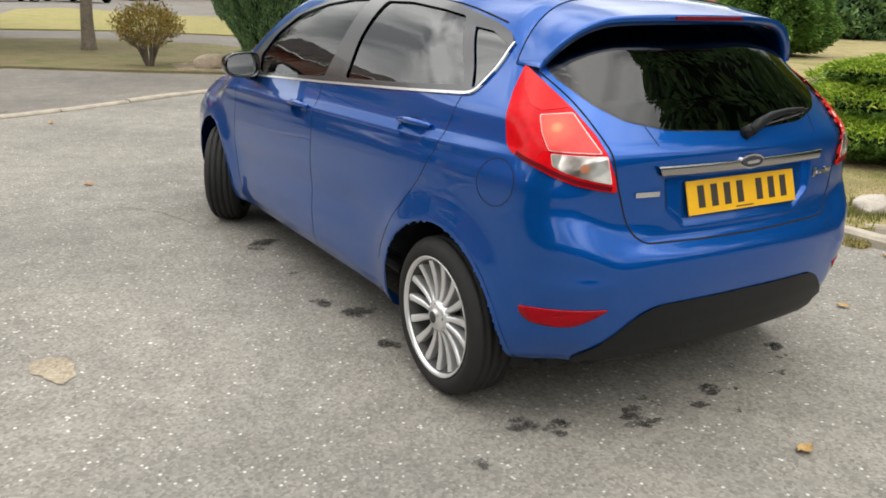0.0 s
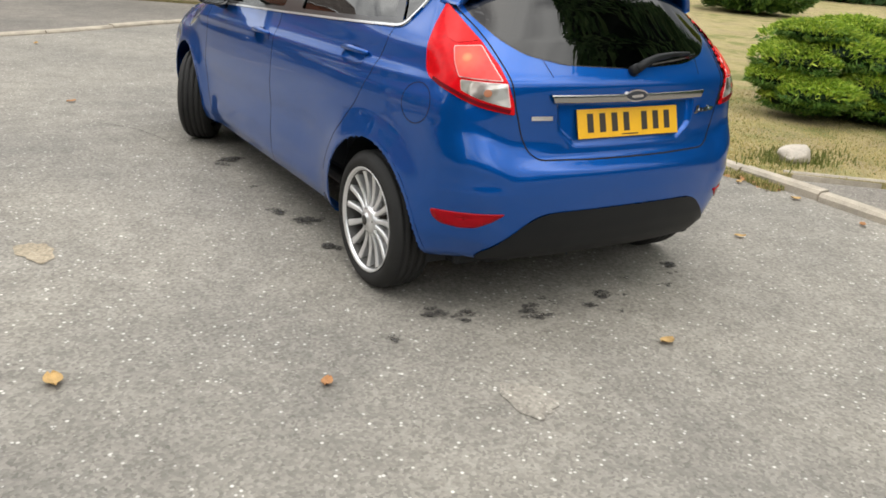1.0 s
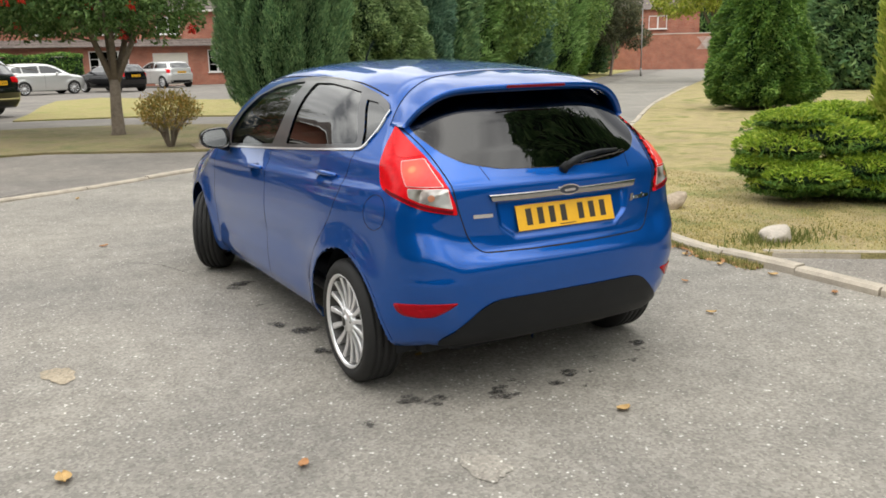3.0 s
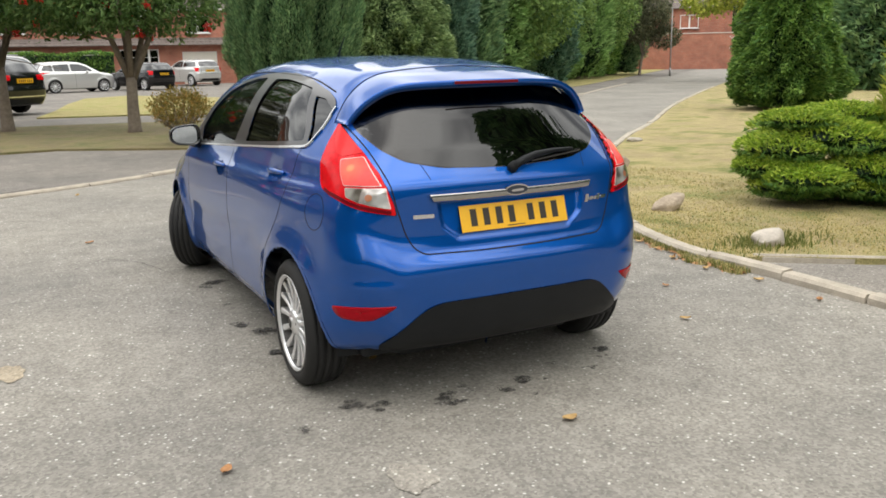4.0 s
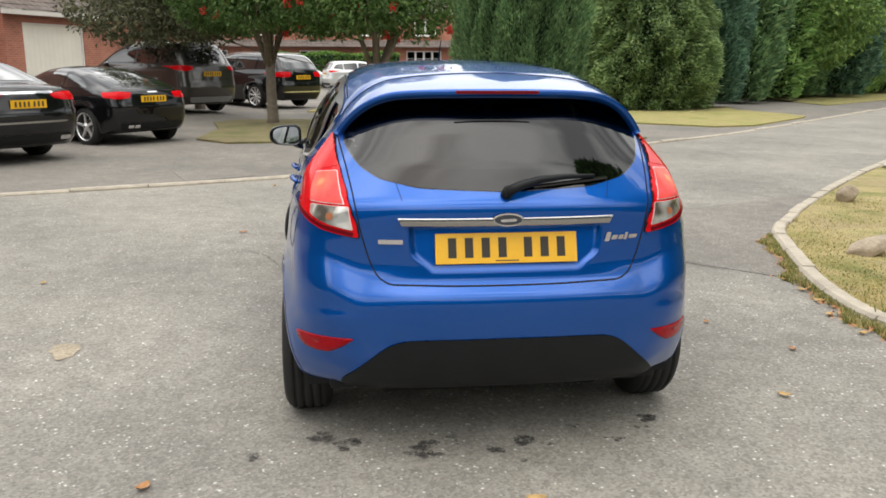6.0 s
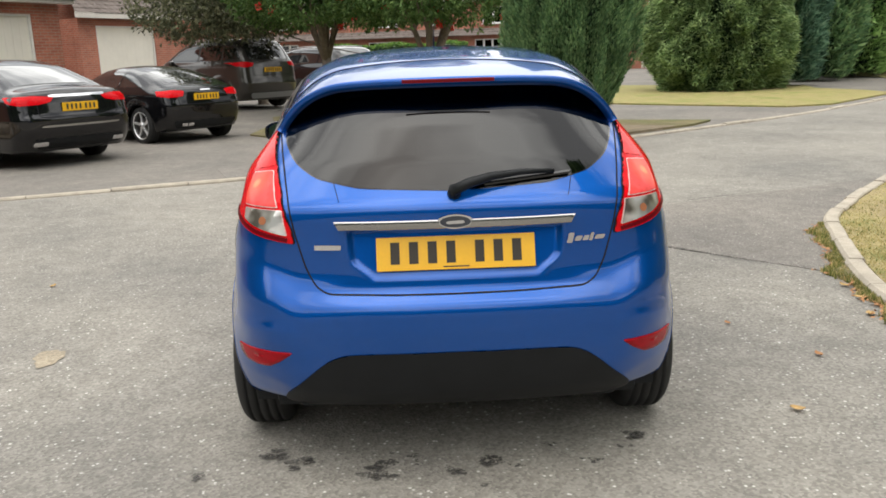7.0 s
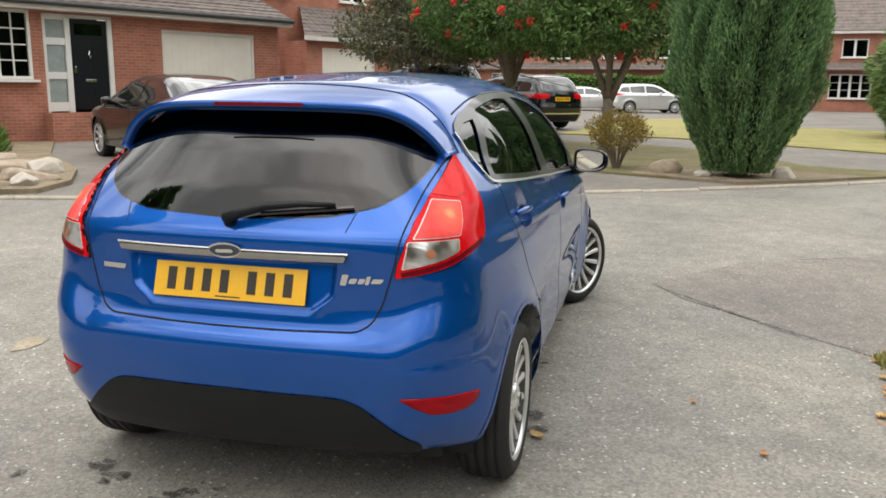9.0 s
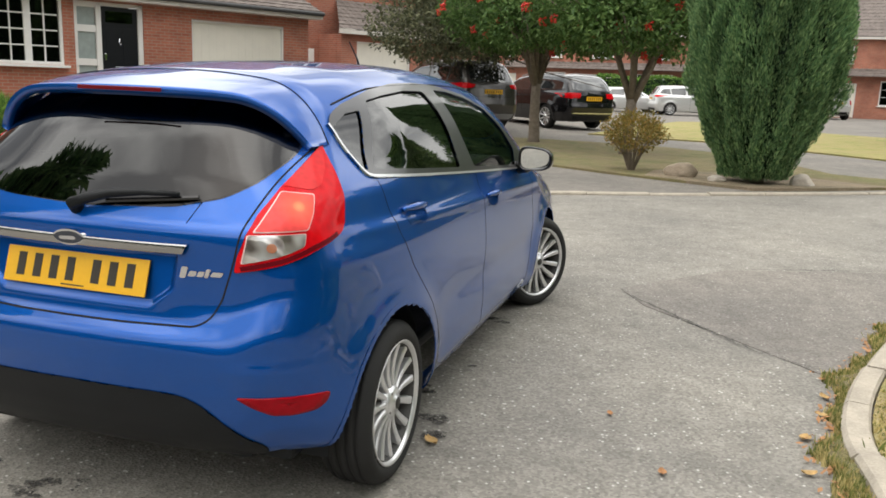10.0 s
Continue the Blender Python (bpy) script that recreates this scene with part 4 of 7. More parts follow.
    # fuel flap on the left flank
    o = [(-0.265 + 0.085 * math.cos(t), 0.845 + 0.075 * math.sin(t)) for t in np.linspace(0, 2 * math.pi, 40, endpoint=False)]
    v, f, n = band(hatch_plain, o, "left", 0.0026, 0.001, True, 60, 0)
    piece("fuel_flap_gap", v, f, M_GAP, car, "", n)
    # underside, exhaust, bumper underside, wheels
    block("underbody", 0, 1.36, 0.265, 1.30, 3.6, 0.07, M_BLACKPLASTIC, car, bevel=0.02)
    block("rear_valance", 0, -0.42, 0.290, 1.12, 0.20, 0.075, M_BLACKPLASTIC, car, bevel=0.03)
    block("fuel_tank", 0, 0.1, 0.24, 0.9, 0.9, 0.14, M_BLACKPLASTIC, car, bevel=0.03)
    for a, steer in ((AXLES[0], 0), (AXLES[1], -30)):
        for sgn in (1, -1):
            at = pose(sgn * (0.742 if a == 0 else 0.757) - (0.03 if a and sgn < 0 else 0), a, HUB_Z, 0, 0, steer) @ (Matrix.Identity(4) if sgn > 0 else Matrix.Rotation(math.pi, 4, "Z")) @ Matrix.Rotation(0.35 + a + sgn, 4, "X")
            make_wheel("wheel", car, at)
    # windscreen, headlamps and grille close the front
    v, f, n = keep(vs, fs, ns, screen)
    piece("windscreen", v, f, M_GLASS_SIDE, car, "clear windscreen", n).visible_shadow = False
    for sgn in (1, -1):
        o = [(sgn * 0.50, 0.80), (sgn * 0.70, 0.84), (sgn * 0.72, 0.76), (sgn * 0.55, 0.68)]
        v, f, n = patch(hatch_plain, o, "front", 0.004, 0.004, 50, 5, 2)
        piece("headlamp", v, f, M_LAMP_CLEAR, car, "", n)
    v, f, n = patch(hatch_plain, [(-0.42, 0.56), (0.42, 0.56), (0.34, 0.36), (-0.34, 0.36)], "front", 0.004, 0.004, 60, 5, 2)
    piece("grille", v, f, M_BLACKPLASTIC, car, "", n)
    piece("roof_aerial", *tube([(0, 1.55, 1.452), (0, 1.50, 1.52), (0, 1.40, 1.60)], [0.009, 0.004, 0.0025], 8), M_BLACKPLASTIC, car)
    for sgn in (1, -1):
        line = [(sgn * 0.555, 0.02 + k * 0.1) for k in range(19)]
        vv = []
        for px, py in line:
            base = np.array([[px, py, 1.1]])
            vv.append(solve(hatch_plain, base, np.array([[0, 0, 1.0]]), 0, 0.6)[0] + np.array([0, 0, 0.001]))
        piece("roof_channel", *tube(vv, 0.0035, 6), M_GAP, car)
    cabin(car)
    return car


def window_surround(view):
    """The frame between the panes: the whole window drawing less the three panes, in strips between outlines."""
    q = resample(WIN_ALL, 240, True, 1)
    bm = bmesh.new()
    outer = [bm.verts.new((a, b, 0)) for a, b in q]
    edges = [bm.edges.new((outer[i], outer[(i + 1) % len(outer)])) for i in range(len(outer))]
    for o in (WIN_QUARTER, WIN_REAR, WIN_FRONT):
        r = resample(o, 110, True, 1)
        vs = [bm.verts.new((a, b, 0)) for a, b in r]
        edges += [bm.edges.new((vs[i], vs[(i + 1) % len(vs)])) for i in range(len(vs))]
    bmesh.ops.triangle_fill(bm, use_beauty=True, edges=edges)
    bmesh.ops.subdivide_edges(bm, edges=[e for e in bm.edges if e.calc_length() > 0.05], cuts=2, use_grid_fill=False)
    bmesh.ops.triangulate(bm, faces=bm.faces)
    bm.verts.index_update()
    st = np.array([(v.co.x, v.co.y) for v in bm.verts])
    fs = [tuple(v.index for v in f.verts) for f in bm.faces]
    bm.free()
    vs, ns = on_body(hatch_plain, st, view, 0.004)
    return vs, fs, ns


def mirror_parts(car, sg):
    """A door mirror: short arm, hollow housing, glass turned in towards the driver's seat."""
    root = attach(new("door_mirror"), car, "black-backed door mirror on a short arm")
    root.matrix_basis = pose(0.0 if sg > 0 else -0.012, 0.10, 0)
    cx0 = 0.918
    piece("mirror_arm", *tube([(sg * 0.76, 1.86, 0.955), (sg * 0.85, 1.83, 0.962), (sg * 0.89, 1.82, 0.985)], [0.045, 0.03, 0.03], 12), M_GLOSSBLACK, root, smooth=True)
    n, vs, fs = 28, [], []
    for k, (dy, s) in enumerate(((-0.030, 0.80), (-0.064, 0.93), (-0.062, 1.0), (-0.048, 1.02), (0.0, 1.0), (0.035, 0.93), (0.065, 0.75), (0.085, 0.45), (0.09, 0.05))):
        for i in range(n):
            t = 2 * math.pi * i / n
            e = 0.62
            cx = math.copysign(abs(math.cos(t)) ** e, math.cos(t)) * 0.096
            cz = math.copysign(abs(math.sin(t)) ** e, math.sin(t)) * (0.063 - 0.012 * math.cos(t))
            vs.append((sg * (cx0 + cx * s), 1.775 + dy - 0.02 * cx / 0.096, 1.022 + cz * s))
    for k in range(8):
        for i in range(n):
            j = (i + 1) % n
            fs.append((k * n + i, k * n + j, (k + 1) * n + j, (k + 1) * n + i))
    piece("mirror_housing", vs, fs, M_GLOSSBLACK, root, "gloss black housing", smooth=True)
    turn, tip = (-0.30, 0.115) if sg < 0 else (0.42, -0.06)
    g = [(sg * (cx0 + (vs[i][0] * sg - cx0) * 1.05), 1.745 + turn * (vs[i][0] * sg - cx0) * 0.55 + tip * (vs[i][2] - 1.022), 1.022 + (vs[i][2] - 1.022) * 1.04) for i in range(n)]
    piece("mirror_glass", g, [tuple(range(n))], M_MIRROR, root, "mirror glass")


def build_plate(parent):
    tilt = math.atan2(0.034, 0.106)
    at = pose(0, -0.596, 0.8135) @ Matrix.Rotation(-tilt, 4, "X")
    bm = bmesh.new()
    box(bm, 0, 0, 0, 0.52, 0.006, 0.111, 0.002)
    plate = part("number_plate", bm, M_PLATE, parent, "yellow rear number plate with dark bars")
    plate.matrix_basis = at
    adv = 0.061
    x = -0.199
    for i in range(7):
        if i == 4:
            x += 0.033
        b = block("plate_bar", x + 0.0, -0.0036, 0.002, 0.030, 0.0012, 0.072, M_INK, plate, bevel=0)
        x += adv
    block("plate_bar", 0.0, -0.0036, -0.046, 0.085, 0.001, 0.004, M_INK, plate, bevel=0)


def build_spoiler(car):
    """A hood that carries the roof line past the rear window, with side wings."""
    def skin(p):
        return hatch(p, with_rear=False)
    k, m = 81, 15
    ang = np.linspace(-1.0, 1.0, k) * math.radians(80.5)
    tail = -0.362 + 0.125 * np.abs(np.linspace(-1, 1, k)) ** 3.0
    head = -0.045 - 0.085 * np.abs(np.linspace(-1, 1, k)) ** 2.0
    outer, inner = [], []
    for j in range(m):
        t = j / (m - 1)
        yy = head + (tail - head) * t
        o = np.stack([np.zeros(k), yy, np.full(k, 1.095)], -1)
        d = np.stack([np.sin(ang), np.zeros(k), np.cos(ang)], -1)
        s = solve(skin, o, d, 0.0, 1.2)
        nn = slope(skin, s)
        outer.append(s + nn * (0.0005 + 0.0035 * math.sin(min(1, t * 1.6) * math.pi / 2)))
        inner.append(s - nn * (0.004 + 0.022 * t ** 0.7) + np.array([0, 0.012 * t, 0]))
    rows = outer + inner[::-1]
    vs = np.vstack(rows)
    fs = []
    R = len(rows)
    for j in range(R - 1):
        for i in range(k - 1):
            fs.append((j * k + i, j * k + i + 1, (j + 1) * k + i + 1, (j + 1) * k + i))
    for i in (0, k - 1):
        for j in range(m - 1):
            q = (j * k + i, (j + 1) * k + i, (R - 2 - j) * k + i, (R - 1 - j) * k + i)
            fs.append(q if i else q[::-1])
    sp = piece("roof_spoiler", vs, fs, M_BLUE, car, "blue roof spoiler over the rear window", smooth=True)
    me = sp.data
    me.polygons.foreach_set("use_smooth", [True] * len(me.polygons))
    seam = [Vector(v) + Vector((0, 0.0, 0.001)) for v in outer[0]]
    piece("spoiler_gap", *tube(seam, 0.002, 6), M_GAP, sp)
    bm = bmesh.new()
    box(bm, 0, -0.3655, 1.358, 0.315, 0.007, 0.013, 0.002)
    part("high_brake_lamp", bm, M_HIGHLAMP, sp, "dark red high brake lamp")


def build_wiper(tailgate):
    w = attach(new("rear_wiper"), tailgate, "black rear wiper resting low on the glass")
    def spot(x, z, up):
        p, n = on_body(hatch_plain, [(x, z)], "rear", up)
        return p[0]
    piece("wiper_pivot", *tube([spot(0.0, 1.003, -0.01), spot(0.0, 1.003, 0.035)], [0.024, 0.017], 14), M_BLACKPLASTIC, w, smooth=True)
    arm = [spot(a, b, c) for a, b, c in ((-0.005, 0.998, 0.028), (0.05, 1.017, 0.034), (0.12, 1.034, 0.034), (0.22, 1.045, 0.030), (0.33, 1.047, 0.024))]
    piece("wiper_arm", *tube(arm, [0.018, 0.017, 0.014, 0.010, 0.007], 8), M_BLACKPLASTIC, w, smooth=True)
    bl = [spot(a, b, 0.012) for a, b in ((0.10, 1.023), (0.20, 1.032), (0.30, 1.040), (0.385, 1.047))]
    piece("wiper_blade", *tube(bl, 0.007, 6), M_GLOSSBLACK, w)


def cabin(car):
    """Seats, shelf, dash and steering wheel seen dimly through the glass."""
    def seat(x, y, w, name):
        s = attach(new(name), car, "dark fabric seat")
        s.matrix_basis = pose(x, y, 0.33)
        block("seat_cushion", 0, 0.15, 0.10, w, 0.52, 0.16, M_FABRIC, s, bevel=0.05)
        block("seat_back", 0, 0, 0, w * 0.96, 0.13, 0.62, M_FABRIC, s, bevel=0.05, m=pose(0, -0.17, 0.42, 16))
        return s
    for x in (-0.36, 0.36):
        s = seat(x, 1.22, 0.50, "front_seat")
        block("headrest", 0, 0, 0, 0.27, 0.10, 0.19, M_FABRIC, s, bevel=0.04, m=pose(0, -0.285, 0.83, 14))
    s = seat(0, 0.33, 1.20, "rear_seat")
    for x in (-0.4, 0.0, 0.4):
        block("headrest", 0, 0, 0, 0.25, 0.08, 0.13, M_FABRIC, s, bevel=0.03, m=pose(x, -0.285, 0.77, 14))
    block("parcel_shelf", 0, -0.13, 0.93, 1.02, 0.46, 0.02, M_CABIN, car, bevel=0.004)
    block("dashboard", 0, 2.18, 0.86, 1.36, 0.45, 0.24, M_CABIN, car, bevel=0.06)
    block("cabin_floor", 0, 1.2, 0.30, 1.25, 2.3, 0.03, M_CABIN, car, bevel=0.0)
    ring = [(0.36 + 0.185 * math.cos(t), 1.83 + 0.07 * math.sin(t), 0.88 + 0.17 * math.sin(t)) for t in np.linspace(0, 2 * math.pi, 25)]
    piece("steering_wheel", *tube(ring, 0.016, 8), M_CABIN, car)
    block("rear_view_mirror", 0, 1.72, 1.29, 0.22, 0.03, 0.06, M_CABIN, car, bevel=0.01)


build_hatchback()

# ---- ground, kerbs and lawns ----
rng = np.random.default_rng(7)
ground = piece("ground", *slab([(-400, -400), (400, -400), (400, 400), (-400, 400)], -0.3, 0.0), M_ROAD)
tagged(ground, "worn grey tarmac road with pale stone chips", "road", kind="structure")

KERB_LINE = smooth_line([(-16, 2.2), (-9, 4.65), (-5.1, 5.9), (-3.2, 6.6), (-1.4, 7.35), (0.15, 8.3), (1.8, 9.25), (3.3, 10.25), (5.35, 11.75), (8.6, 14.4), (14.7, 20.3), (22, 27.2), (32, 36.2), (60, 61)], 0.3)
ISLAND = smooth_line([(2.50, -6.0), (2.51, -3.0), (2.50, -0.8), (2.50, 0.0), (2.47, 0.55), (2.45, 1.0), (2.60, 1.70), (2.97, 2.72), (3.46, 3.68), (5.42, 5.95), (7.85, 8.4), (10.2, 10.5), (16.6, 16.55), (31, 28.9), (60, 53)], 0.15)


def along_line(line, a, b):
    s = np.concatenate([[0], np.cumsum(np.linalg.norm(np.diff(line, axis=0), axis=1))])
    t = np.linspace(a, b, max(2, int((b - a) / 0.15) + 1))
    return np.stack([np.interp(t, s, line[:, i]) for i in range(2)], -1), s[-1]


def kerb_run(name, line, start, end, unit, width, height, side, label, mat):
    """Kerb stones laid end to end along a plan line, each a child with its own edges."""
    root = thing(name, label, "kerb", kind="structure")
    s = start
    while s < end:
        L = unit * (0.94 + 0.1 * rng.random())
        p, total = along_line(line, s, min(s + L - 0.012, end))
        if s + L > total:
            break
        t = np.gradient(p, axis=0)
        t /= np.linalg.norm(t, axis=1, keepdims=True)
        n = np.stack([-t[:, 1], t[:, 0]], -1) * side
        dz = 0.006 * rng.standard_normal()
        sh = 0.006 * rng.standard_normal()
        rows = []
        for off, z in ((0.0, -0.1), (0.0, height - 0.02), (0.018, height), (width - 0.012, height), (width, height - 0.012), (width, -0.1)):
            q = p + n * (off + sh)
            rows.append(np.column_stack([q, np.full(len(q), z + dz)]))
        k = len(p)
        vs = np.vstack(rows)
        fs = [(r * k + i, r * k + i + 1, (r + 1) * k + i + 1, (r + 1) * k + i) for r in range(5) for i in range(k - 1)]
        fs += [tuple(r * k for r in range(6)), tuple(r * k + k - 1 for r in range(5, -1, -1))]
        piece("kerb_stone", vs, fs, mat, root)
        s += L
    return root


def offset_line(line, d):
    t = np.gradient(line, axis=0)
    t /= np.linalg.norm(t, axis=1, keepdims=True)
    return line + np.stack([-t[:, 1], t[:, 0]], -1) * d


# pale tarmac of the drives and parking beyond the far kerb
def drive_height(x, y, d):
    """The drives climb gently from the kerb towards the house; the rest is level. d: metres past the kerb."""
    return 0.022 + step01(x, -2.6, -5.2) * np.interp(d, [3, 8, 14, 30, 60], [0, 0.03, 0.09, 0.11, 0.11])


def ground_z(x, y):
    q = KERB_LINE - np.array([x, y])
    return float(drive_height(np.array(float(x)), np.array(float(y)), np.sqrt((q ** 2).sum(1).min())))


OFFS = np.array([0.05, 0.3, 0.8, 1.4, 2.0, 2.8, 3.6, 4.5, 5.5, 6.5, 7.5, 8.5, 9.5, 10.5, 11.5, 12.5, 14, 16, 18, 20, 23, 26, 30, 40, 60, 90])
ap = [offset_line(KERB_LINE, o) for o in OFFS]
apv = np.vstack([np.column_stack([p, drive_height(p[:, 0], p[:, 1], np.full(len(p), o))]) for p, o in zip(ap, OFFS)])
apk = len(KERB_LINE)
apron = piece("drive_apron", apv, [(j * apk + i, j * apk + i + 1, (j + 1) * apk + i + 1, (j + 1) * apk + i) for j in range(len(OFFS) - 1) for i in range(apk - 1)], M_APRON, smooth=True)
tagged(apron, "pale worn tarmac drive and parking area", "driveway", kind="structure")
# darker relaid tarmac beside the island
dark_patch = piece("relaid_tarmac", *slab([(2.60, 1.72), (2.40, 1.95), (1.95, 2.42), (1.50, 2.88), (1.30, 3.3), (2.05, 4.3), (4.4, 5.25), (5.2, 5.7), (3.45, 3.65), (2.96, 2.7)], -0.01, 0.004), M_DARKROAD)
tagged(dark_patch, "slightly darker relaid strip of tarmac with a cracked edge", "road patch", kind="structure")
path_slab = piece("side_path", *slab([(2.6, 0.50), (3.62, -0.14), (8, -3.4), (20, -12.6), (20, -20), (2.6, -20)], -0.1, 0.018), M_DARKROAD)
tagged(path_slab, "grey tarmac path behind the kerb", "path", kind="structure")

ISL_IN = offset_line(ISLAND, -0.115)
lawn_edge = [tuple(p) for p in ISL_IN if p[1] > 0.62]
lawn = piece("island_lawn", *slab(lawn_edge[::-1] + [(2.60, 0.60), (2.78, 0.54), (3.62, -0.09), (8, -3.35), (20, -12.5), (90, -60), (90, 60)], -0.1, 0.045), M_TURF)
tagged(lawn, "dry patchy lawn, straw yellow with green tufts", "lawn", kind="structure")
edging = kerb_run("lawn_edging", smooth_line([(2.72, 0.58), (3.62, -0.085), (8, -3.34), (14, -7.9)], 0.2), 0.0, 10, 0.9, 0.05, 0.055, 1, "thin weathered concrete lawn edging", M_KERB)
# the verge turf carries the trees' shade in its colour
verge = piece("verge", *slab([(-3.35, 12.9), (-2.7, 12.1), (-1.4, 12.2), (0.3, 11.15), (1.5, 10.55), (2.5, 10.15), (3.4, 10.65), (5.0, 11.9), (5.6, 12.7), (4.0, 13.4), (2.9, 16.6), (0.9, 18.2), (-1.2, 18.7), (-3.2, 18.7), (-3.7, 17.6), (-3.3, 15.6)], -0.1, 0.06), M_VERGE)
tagged(verge, "dry grass verge with bare soil at its edge", "verge", kind="structure")
soil = piece("soil_bed", *slab([(0.9, 10.95), (1.6, 10.5), (2.5, 10.1), (3.5, 10.7), (4.6, 11.6), (3.6, 12.2), (2.2, 12.3), (1.0, 12.0)], 0.0, 0.068), M_SOIL)
tagged(soil, "bare dry soil under the clipped conifer", "soil", kind="structure")
green = piece("far_green", *slab([(-1.6, 22.4), (1.7, 21.6), (4.0, 19.8), (6.0, 17.8), (8.4, 15.6), (9.6, 15.9), (12.6, 18.9), (13.1, 19.6), (13.1, 21.0), (12.6, 22.9), (13.2, 25.0), (11.5, 26.5), (8, 29.5), (6, 31), (2.5, 38), (0.5, 36), (-0.4, 31), (-1.0, 26)], -0.1, 0.06), M_TURF_FAR)
tagged(green, "broad yellow-green lawn across the drive", "lawn", kind="structure")
far_lawn = piece("roadside_lawn", *slab([(18, 26.5), (24, 31.5), (40, 46.5), (90, 94), (90, 110), (30, 50), (19, 34)], -0.1, 0.05), M_TURF_FAR)
tagged(far_lawn, "strip of dry lawn in front of the tall trees", "lawn", kind="structure")

kerb_run("road_kerb", KERB_LINE, 4.0, 52.0, 0.915, 0.10, 0.035, 1, "pale flush concrete kerb along the road", M_KERB)
kerb_run("island_kerb", ISLAND, 2.0, 40.0, 0.60, 0.115, 0.065, -1, "weathered concrete kerb round the lawn", M_KERB)


def blades(name, region, n, h, mat, label, seed, lo=0.045, clump=0.0):
    """Grass: single bent blades scattered in a region given by a test on plan points."""
    r = np.random.default_rng(seed)
    pts = region(r, n)
    m = len(pts)
    a = r.random(m) * 2 * np.pi
    hh = h * (0.4 + r.random(m))
    w = 0.004 + 0.004 * r.random(m)
    lean = 0.6 * hh * r.random(m)
    d = np.stack([np.cos(a), np.sin(a), 0 * a], -1)
    s = np.stack([-np.sin(a), np.cos(a), 0 * a], -1)
    b = np.column_stack([pts, np.full(m, lo - 0.004)])
    up = np.array([0, 0, 1.0])
    v = np.stack([b - s * w[:, None], b + s * w[:, None], b + s * w[:, None] * 0.6 + d * lean[:, None] * 0.4 + up * hh[:, None] * 0.6, b + d * lean[:, None] + up * hh[:, None]], 1).reshape(-1, 3)
    f = np.arange(4 * m).reshape(-1, 4)
    return tagged(piece(name, v, f, mat), label, "grass", kind="stuff")


ISL_ARR = np.array(lawn_edge)


def near_lawn(r, n):
    u = r.random(n) ** 2.2
    p = np.column_stack([2.5 + 2.9 * u, 0.2 + 6.0 * r.random(n) ** 1.2])
    poly = lawn_edge[::-1] + [(2.60, 0.60), (2.78, 0.54), (3.62, -0.09), (8, -3.35), (20, -12.5), (90, -60), (90, 60)]
    ok = inside_poly(p[:, 0], p[:, 1], poly)
    tuft = np.sin(p[:, 0] * 3.1 + 2 * np.sin(p[:, 1] * 1.7)) * np.sin(p[:, 1] * 2.7 + np.cos(p[:, 0] * 2.1))
    return p[ok & (r.random(n) < 0.55 + 0.45 * tuft)]


WEEDY = np.array([q for q in ISLAND if 0.35 < q[1] < 3.3])


def mat_width(i):
    """How far the turf has crept over the kerb's foot, along the weedy stretch."""
    return 0.055 + 0.045 * np.sin(i * 0.9) + 0.035 * np.sin(i * 2.3 + 1.0)


def kerb_weeds(r, n):
    t = r.random(n) * (len(WEEDY) - 1.001)
    i = t.astype(int)
    q = WEEDY[i] + (WEEDY[i + 1] - WEEDY[i]) * (t - i)[:, None]
    d = WEEDY[i + 1] - WEEDY[i]
    d /= np.linalg.norm(d, axis=1, keepdims=True)
    side = np.stack([-d[:, 1], d[:, 0]], -1)
    off = mat_width(t) * (1.15 - 1.5 * r.random(n) ** 1.3)
    return q + side * off[:, None] + r.normal(0, 0.012, (n, 2))


def weed_mat():
    k = np.arange(len(WEEDY))
    fine = np.linspace(0, len(WEEDY) - 1, 120)
    base = np.stack([np.interp(fine, k, WEEDY[:, i]) for i in range(2)], -1)
    d = np.gradient(base, axis=0)
    d /= np.linalg.norm(d, axis=1, keepdims=True)
    side = np.stack([-d[:, 1], d[:, 0]], -1)
    w = mat_width(fine) + 0.012 * np.sin(fine * 9.0)
    fade = np.clip(np.minimum(fine, fine[-1] - fine) / 1.5, 0.05, 1)
    rows = []
    for share, h in ((1.0, 0.001), (0.85, 0.014), (0.5, 0.026), (0.1, 0.032), (-0.1, 0.030)):
        lump = 0.006 * np.sin(fine * 7.0 + share * 5) * (share > 0)
        rows.append(np.column_stack([base + side * (w * share)[:, None], (h + lump) * fade]))
    n = len(fine)
    vs = np.vstack(rows)
    fs = [(r * n + i, r * n + i + 1, (r + 1) * n + i + 1, (r + 1) * n + i) for r in range(4) for i in range(n - 1)]
    return tagged(piece("weed_mat", vs, fs, M_VERGE, smooth=True), "matted soil and creeping turf over the kerb's foot", "weeds", kind="stuff")


